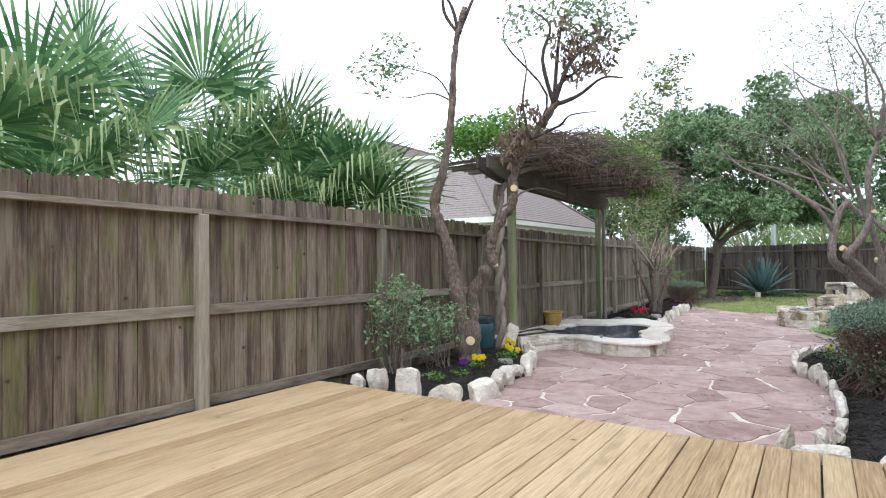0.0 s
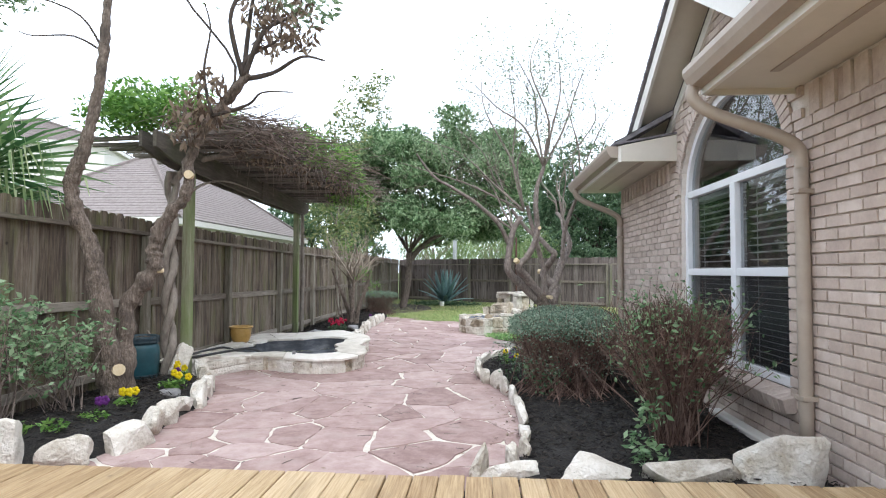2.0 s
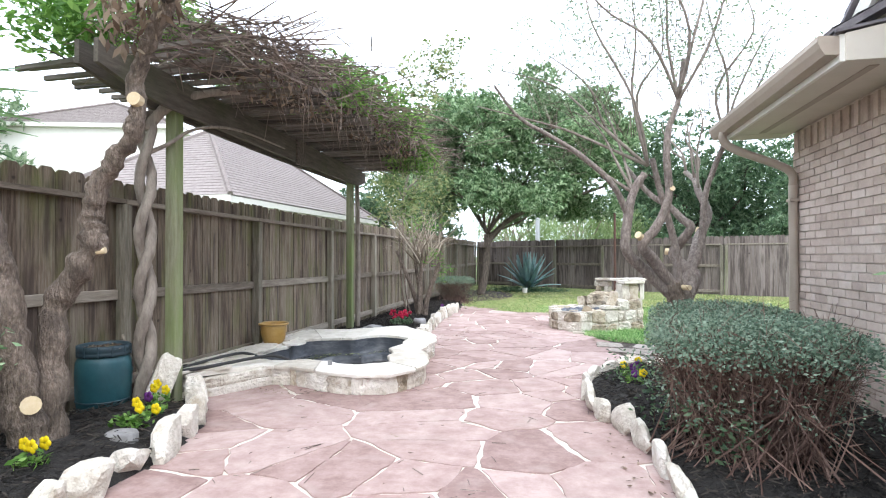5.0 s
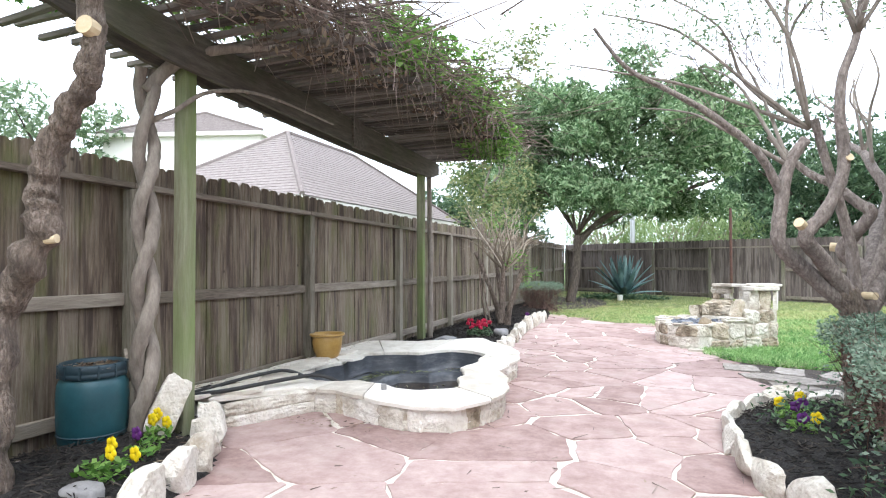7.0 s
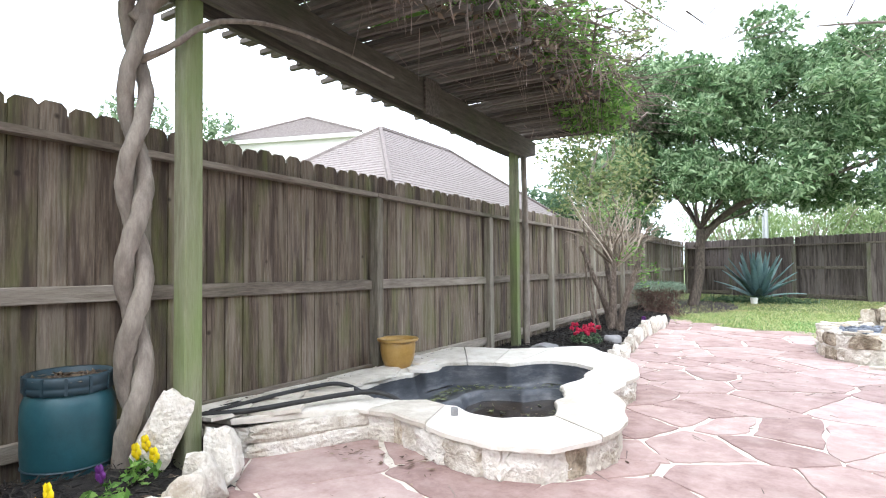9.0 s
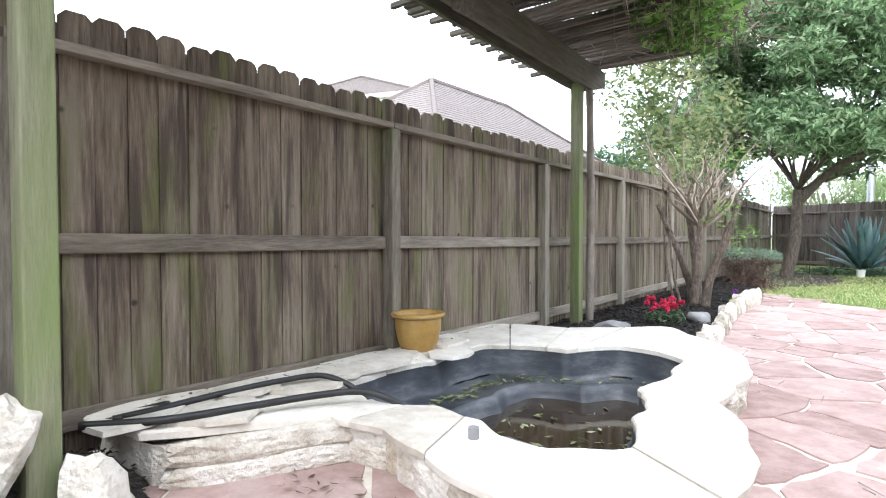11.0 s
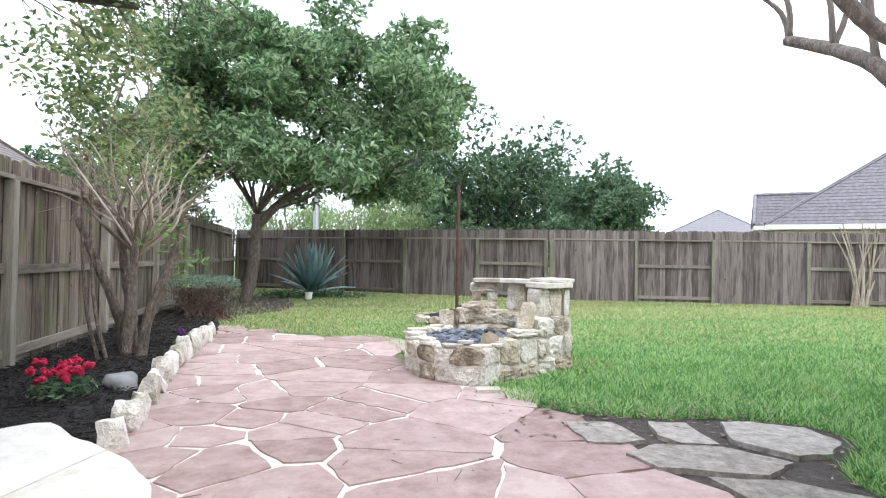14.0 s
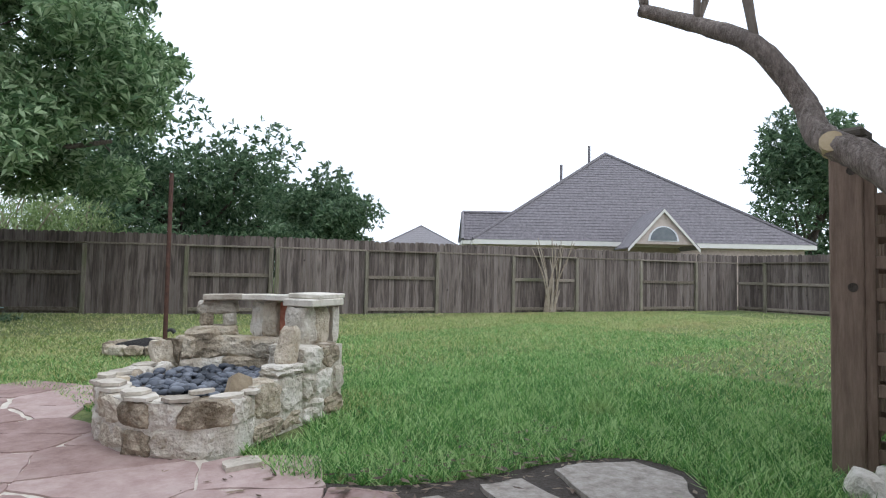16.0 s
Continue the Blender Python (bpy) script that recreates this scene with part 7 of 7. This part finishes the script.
# dormer gable with a half-round window on the brick house
gx, gy = 18.35, 20.2
t = Vector((0.751, -0.661, 0))
nv = Vector((-0.661, -0.751, 0))
bm = bmesh.new()
base = Vector((gx, gy, 2.3)) + nv * 0.35
tri = [base - t * 1.15, base + t * 1.15, base + Vector((0, 0, 1.25))]
a, b = [bm.verts.new(p) for p in tri], [bm.verts.new(p - nv * 2.2) for p in tri]
bm.faces.new(a)
for i in range(3):
    bm.faces.new((a[i], b[i], b[(i + 1) % 3], a[(i + 1) % 3]))
bmesh.ops.recalc_face_normals(bm, faces=bm.faces)
dormer = part("dormer", bm, BRICKS, rh, "small brick gable")
for s in (-1, 1):
    bm = bmesh.new()
    p0, p1 = base + t * s * 1.3 + Vector((0, 0, -0.12)) + nv * 0.08, base + Vector((0, 0, 1.33)) + nv * 0.08
    slope(bm, p0, p1, p1 - nv * 2.2, p0 - nv * 2.2, 0.05)
    part("dormer_roof", bm, SHINGLE2, dormer)
    part("rake_board", slope(bmesh.new(), p0 - Vector((0, 0, 0.05)), p1 - Vector((0, 0, 0.05)), p1 + nv * 0.03 - Vector((0, 0, 0.05)), p0 + nv * 0.03 - Vector((0, 0, 0.05)), 0.12), PALE, dormer)
bm = bmesh.new()
w0 = base + nv * 0.02 - Vector((0, 0, 0.1))
bm.faces.new([bm.verts.new(w0 + t * math.cos(math.pi * i / 16) * 0.56 + Vector((0, 0, 0.2 + math.sin(math.pi * i / 16) * 0.56))) for i in range(17)])
part("window_frame", bm, WHITE, dormer)
bm = bmesh.new()
bm.faces.new([bm.verts.new(w0 + nv * 0.02 + t * math.cos(math.pi * i / 16) * 0.48 + Vector((0, 0, 0.24 + math.sin(math.pi * i / 16) * 0.48))) for i in range(17)])
part("window_pane", bm, mat("far_glass", (0.1, 0.12, 0.13), (0.15, 0.17, 0.18), (0.2, 0.22, 0.23), 2, 0.1, 0), dormer)
for x, y, z, h in ((20.5, 24.75, 6.0, 1.05), (19.3, 25.4, 5.3, 0.8)):
    part("vent_pipe", tube(bmesh.new(), [(x, y, z), (x, y, z + h)], 0.06, 0.06, 8, 0, 1), SHINGLE2, rh)
# dry creeper on the back fence, steel pole beyond it
cr = thing("dry_creeper", (12.1, 20.2, 0.0), "dry bare creeper climbing the back fence", "vine")
bm = bmesh.new()
for i in range(14):
    x = 12.1 + rnd.uniform(-0.3, 0.3)
    e = 12.1 + rnd.uniform(-0.9, 0.9)
    tube(bm, [(x, 20.33, 0), ((x + e) / 2 + rnd.uniform(-0.1, 0.1), 20.3, 1.0), (e, 20.36 - (e - 12.1) * 0.3, rnd.uniform(1.5, 2.2))], 0.03, 0.012, 5, 0.2)
part("stems", bm, TWIG_PALE, cr, kind="stuff")
tagged(part("steel_pole", tube(bmesh.new(), [(-1.6, 31, -0.1), (-1.6, 31, 2), (-1.6, 31, 4.6)], 0.12, 0.1, 8, 0, 1), STEEL), "pale steel street pole beyond the back fence", "pole")

# ---- grass blades and litter ----
def blades(n, x0, x1, y0, y1, h, w, avoid):
    p = np.column_stack([rng.uniform(x0, x1, n), rng.uniform(y0, y1, n)])
    ok = np.ones(n, bool)
    for poly in avoid:
        ok &= ~inside(p, poly)
    p = p[ok]
    n = len(p)
    a = rng.uniform(0, 6.3, n)
    s = np.column_stack([np.cos(a), np.sin(a), np.zeros(n)]) * (w / 2)
    b = np.column_stack([p, np.full(n, -0.025)])
    lean = np.column_stack([rng.normal(0, 0.75, n), rng.normal(0, 0.75, n), np.ones(n)]) * (h * rng.uniform(0.5, 1.25, (n, 1)))
    return np.stack([b - s, b + s, b + lean * 0.6 + s * 0.7, b + lean], 1)


RING = [(0.55 + 0.5 * math.cos(k), 17.75 + 0.5 * math.sin(k)) for k in range(6)]
FOUNT = [(fc[0] + 0.88 * math.cos(k), fc[1] + 0.88 * math.sin(k)) for k in range(6)]
AV = [PATIO, BED_RIGHT, BED_FAR, DIRT, RING, FOUNT]
def lawn_only(q):
    x, y = q[:, 0, 0], q[:, 0, 1]
    bare = inside(q[:, 0, :2], BARE) & (rng.random(len(q)) < 0.8)
    return q[((y < 28.3 - (x + 4.1) * 0.6) | (y < 22.9 - (x - 4.7) * 0.345)) & ~bare]


BARE = curve2([(-4.1, 19.5), (-3.0, 19.0), (-2.2, 19.8), (-2.0, 21.5), (-2.4, 23.4), (-3.6, 24.5), (-4.2, 24.0)], 4, True)
tagged(sheet("bare_soil", BARE, -0.015, SOIL), "bare brown soil and litter under the oak", "soil", kind="structure")
q = np.concatenate([blades(26000, -0.3, 3.4, 10.2, 13.4, 0.085, 0.011, AV), blades(44000, -0.3, 5.0, 10.2, 14.8, 0.06, 0.011, AV), blades(46000, -1.0, 9, 13.5, 18, 0.05, 0.013, AV), blades(14000, -4.1, 16, 16, 20, 0.045, 0.016, AV), blades(20000, 3.0, 18.5, 6, 15, 0.055, 0.018, AV)])
tagged(quads("grass", lawn_only(q), BLADE), "short green lawn grass blades", "grass", kind="stuff")
q = np.concatenate([blades(12000, 0, 16, 14.5, 17.0, 0.045, 0.014, AV), blades(56000, -4.1, 16, 16.0, 20.5, 0.045, 0.017, AV), blades(60000, -4.1, 19, 18, 28, 0.045, 0.02, AV), blades(6000, -1.2, 0.6, 14.6, 18.5, 0.04, 0.012, AV), blades(12000, 3.0, 18.5, 10, 17, 0.05, 0.018, AV), blades(1200, 0.9, 1.5, 13.2, 14.2, 0.045, 0.01, AV)])
tagged(quads("dry_grass", lawn_only(q), BLADE_DRY), "short straw-tinged lawn grass blades", "grass", kind="stuff")


def litter(n, x0, x1, y0, y1, z, size, material, poly=None):
    c = np.column_stack([rng.uniform(x0, x1, n), rng.uniform(y0, y1, n), np.full(n, z)])
    if poly:
        c = c[inside(c[:, :2], poly)]
    l = leaf_quads(c, size, size * 0.4)
    l[:, :, 2] = z + np.abs(l[:, :, 2] - z) * 0.25
    return l


edge_l = [litter(26, 0.0, 0.12, 4.9, 6.4, 0.012, 0.06, DEADLEAF), litter(150, -0.15, 0.3, 4.3, 9.0, 0.01, 0.05, DEADLEAF), litter(130, -3.0, -0.3, 4.4, 12, 0.008, 0.045, DEADLEAF), litter(160, -0.1, 0.35, 4.6, 9.8, 0.012, 0.04, DEADLEAF), litter(240, -0.4, 2.0, 11.6, 12.6, 0.01, 0.06, DEADLEAF), litter(160, -0.6, 1.0, 12.6, 14.6, 0.01, 0.05, DEADLEAF),
          litter(260, -0.3, 1.9, 10.6, 13, 0.0, 0.07, DEADLEAF, DIRT), litter(160, 0.0, 1.8, 11.75, 12.3, 0.02, 0.08, DEADLEAF), litter(60, -3.4, -2.6, 8.0, 8.3, 0.012, 0.06, DEADLEAF), litter(700, -4.1, -2.0, 19.2, 24.2, -0.005, 0.09, DEADLEAF, BARE), litter(70, -4.15, -3.9, 7.8, 11.0, 0.235, 0.05, DEADLEAF), litter(70, -4.1, -3.2, 5.5, 7.2, 0.13, 0.07, DEADLEAF)]
tagged(quads("fallen_leaves", np.concatenate(edge_l), DEADLEAF), "scattered dry brown fallen leaves", "leaves", kind="stuff")
n = 80
c = np.column_stack([rng.uniform(-2.8, -0.2, n), rng.uniform(4.5, 13, n), np.full(n, 0.012)])
a = rng.uniform(0, 6.3, n)
v = np.column_stack([np.cos(a), np.sin(a), np.zeros(n)]) * rng.uniform(0.02, 0.08, (n, 1))
tagged(quads("fallen_twigs", twig_quads(c - v, c + v, np.full(n, 0.006)), TWIG), "small dry twigs lying on the patio", "twigs", kind="stuff")

# ---- stepping stones in the soil strip ----
for outline in ([(0.04, 11.87), (0.37, 11.82), (0.38, 11.43), (0.2, 11.4), (0.02, 11.46)], [(0.62, 11.79), (0.85, 11.72), (0.76, 11.28), (0.55, 11.34), (0.5, 11.5)],
                [(1.1, 11.7), (1.3, 11.68), (1.57, 11.5), (1.53, 11.2), (1.28, 11.02), (1.05, 11.02), (0.89, 11.34)], [(0.4, 11.36), (0.76, 11.26), (0.96, 10.96), (0.68, 10.82), (0.18, 11.0), (0.13, 11.23)],
                [(0.35, 10.85), (0.72, 10.74), (0.95, 10.5), (0.7, 10.25), (0.4, 10.4)], [(-0.26, 12.86), (-0.08, 12.84), (-0.1, 12.72), (-0.29, 12.73)]):
    x, y = sum(p[0] for p in outline) / len(outline), sum(p[1] for p in outline) / len(outline)
    poly = []
    for p, q in zip(outline, outline[1:] + outline[:1]):
        for k in range(4):
            w = 0.0 if k == 0 else 0.012
            poly.append((p[0] + (q[0] - p[0]) * k / 4 + rnd.uniform(-w, w), p[1] + (q[1] - p[1]) * k / 4 + rnd.uniform(-w, w)))
    ob = new("stepping_stone", slab_mesh("stepping_stone", (x, y), poly, 0.045 if y > 12.5 else 0.03, 0.05, COPING_OLD if y > 12.5 else SLATE))
    ob.matrix_basis = pose(x, y, -0.016, rnd.uniform(-1, 1), rnd.uniform(-1, 1), 0)
    tagged(ob, "flat grey stepping stone set in dark soil", "stone", "stepping stones")

# ---- patio flagstones ----
r = random.Random(23)
seeds = []
tries = 0
while len(seeds) < 275 and tries < 9000:
    tries += 1
    p = (r.uniform(-4.2, 1.1), r.uniform(3.7, 17.3))
    need = r.choice((0.16, 0.26, 0.4, 0.5, 0.6))
    if all(math.dist(p, s) > need for s in seeds):
        seeds.append(p)
pc = np.array([s for s in seeds])
hidden = inside(pc, BED_LEFT) | inside(pc, BED_RIGHT)
ok = inside(pc, PATIO)
for i, (c, poly) in enumerate(cells(seeds, (-4.4, 1.3, 3.5, 17.5), 0.008, 0.055, 5)):
    j = min(range(len(seeds)), key=lambda q: math.dist(seeds[q], c))
    # stones that reach under the pond's rim end below its coping
    turn_of = [math.atan2(q[1] - PC[1], q[0] - PC[0]) for q in poly]
    if math.dist(c, PC) < r_in(math.atan2(c[1] - PC[1], c[0] - PC[0])) + 0.05:
        continue
    poly = [q if math.dist(q, PC) > r_in(a) + 0.05 else (PC[0] + math.cos(a) * (r_in(a) + 0.05), PC[1] + math.sin(a) * (r_in(a) + 0.05)) for q, a in zip(poly, turn_of)]
    if ok[j] and not (hidden[j] and edge_distance(pc[j:j + 1], BED_LEFT)[0] > 0.5 and edge_distance(pc[j:j + 1], BED_RIGHT)[0] > 0.5):
        piece("flagstone", slab_mesh("flagstone", c, poly, 0, 0.02, FLAG), patio, pose(c[0], c[1], 0.001 + r.uniform(0, 0.003), r.uniform(-0.15, 0.15), r.uniform(-0.15, 0.15), 0))
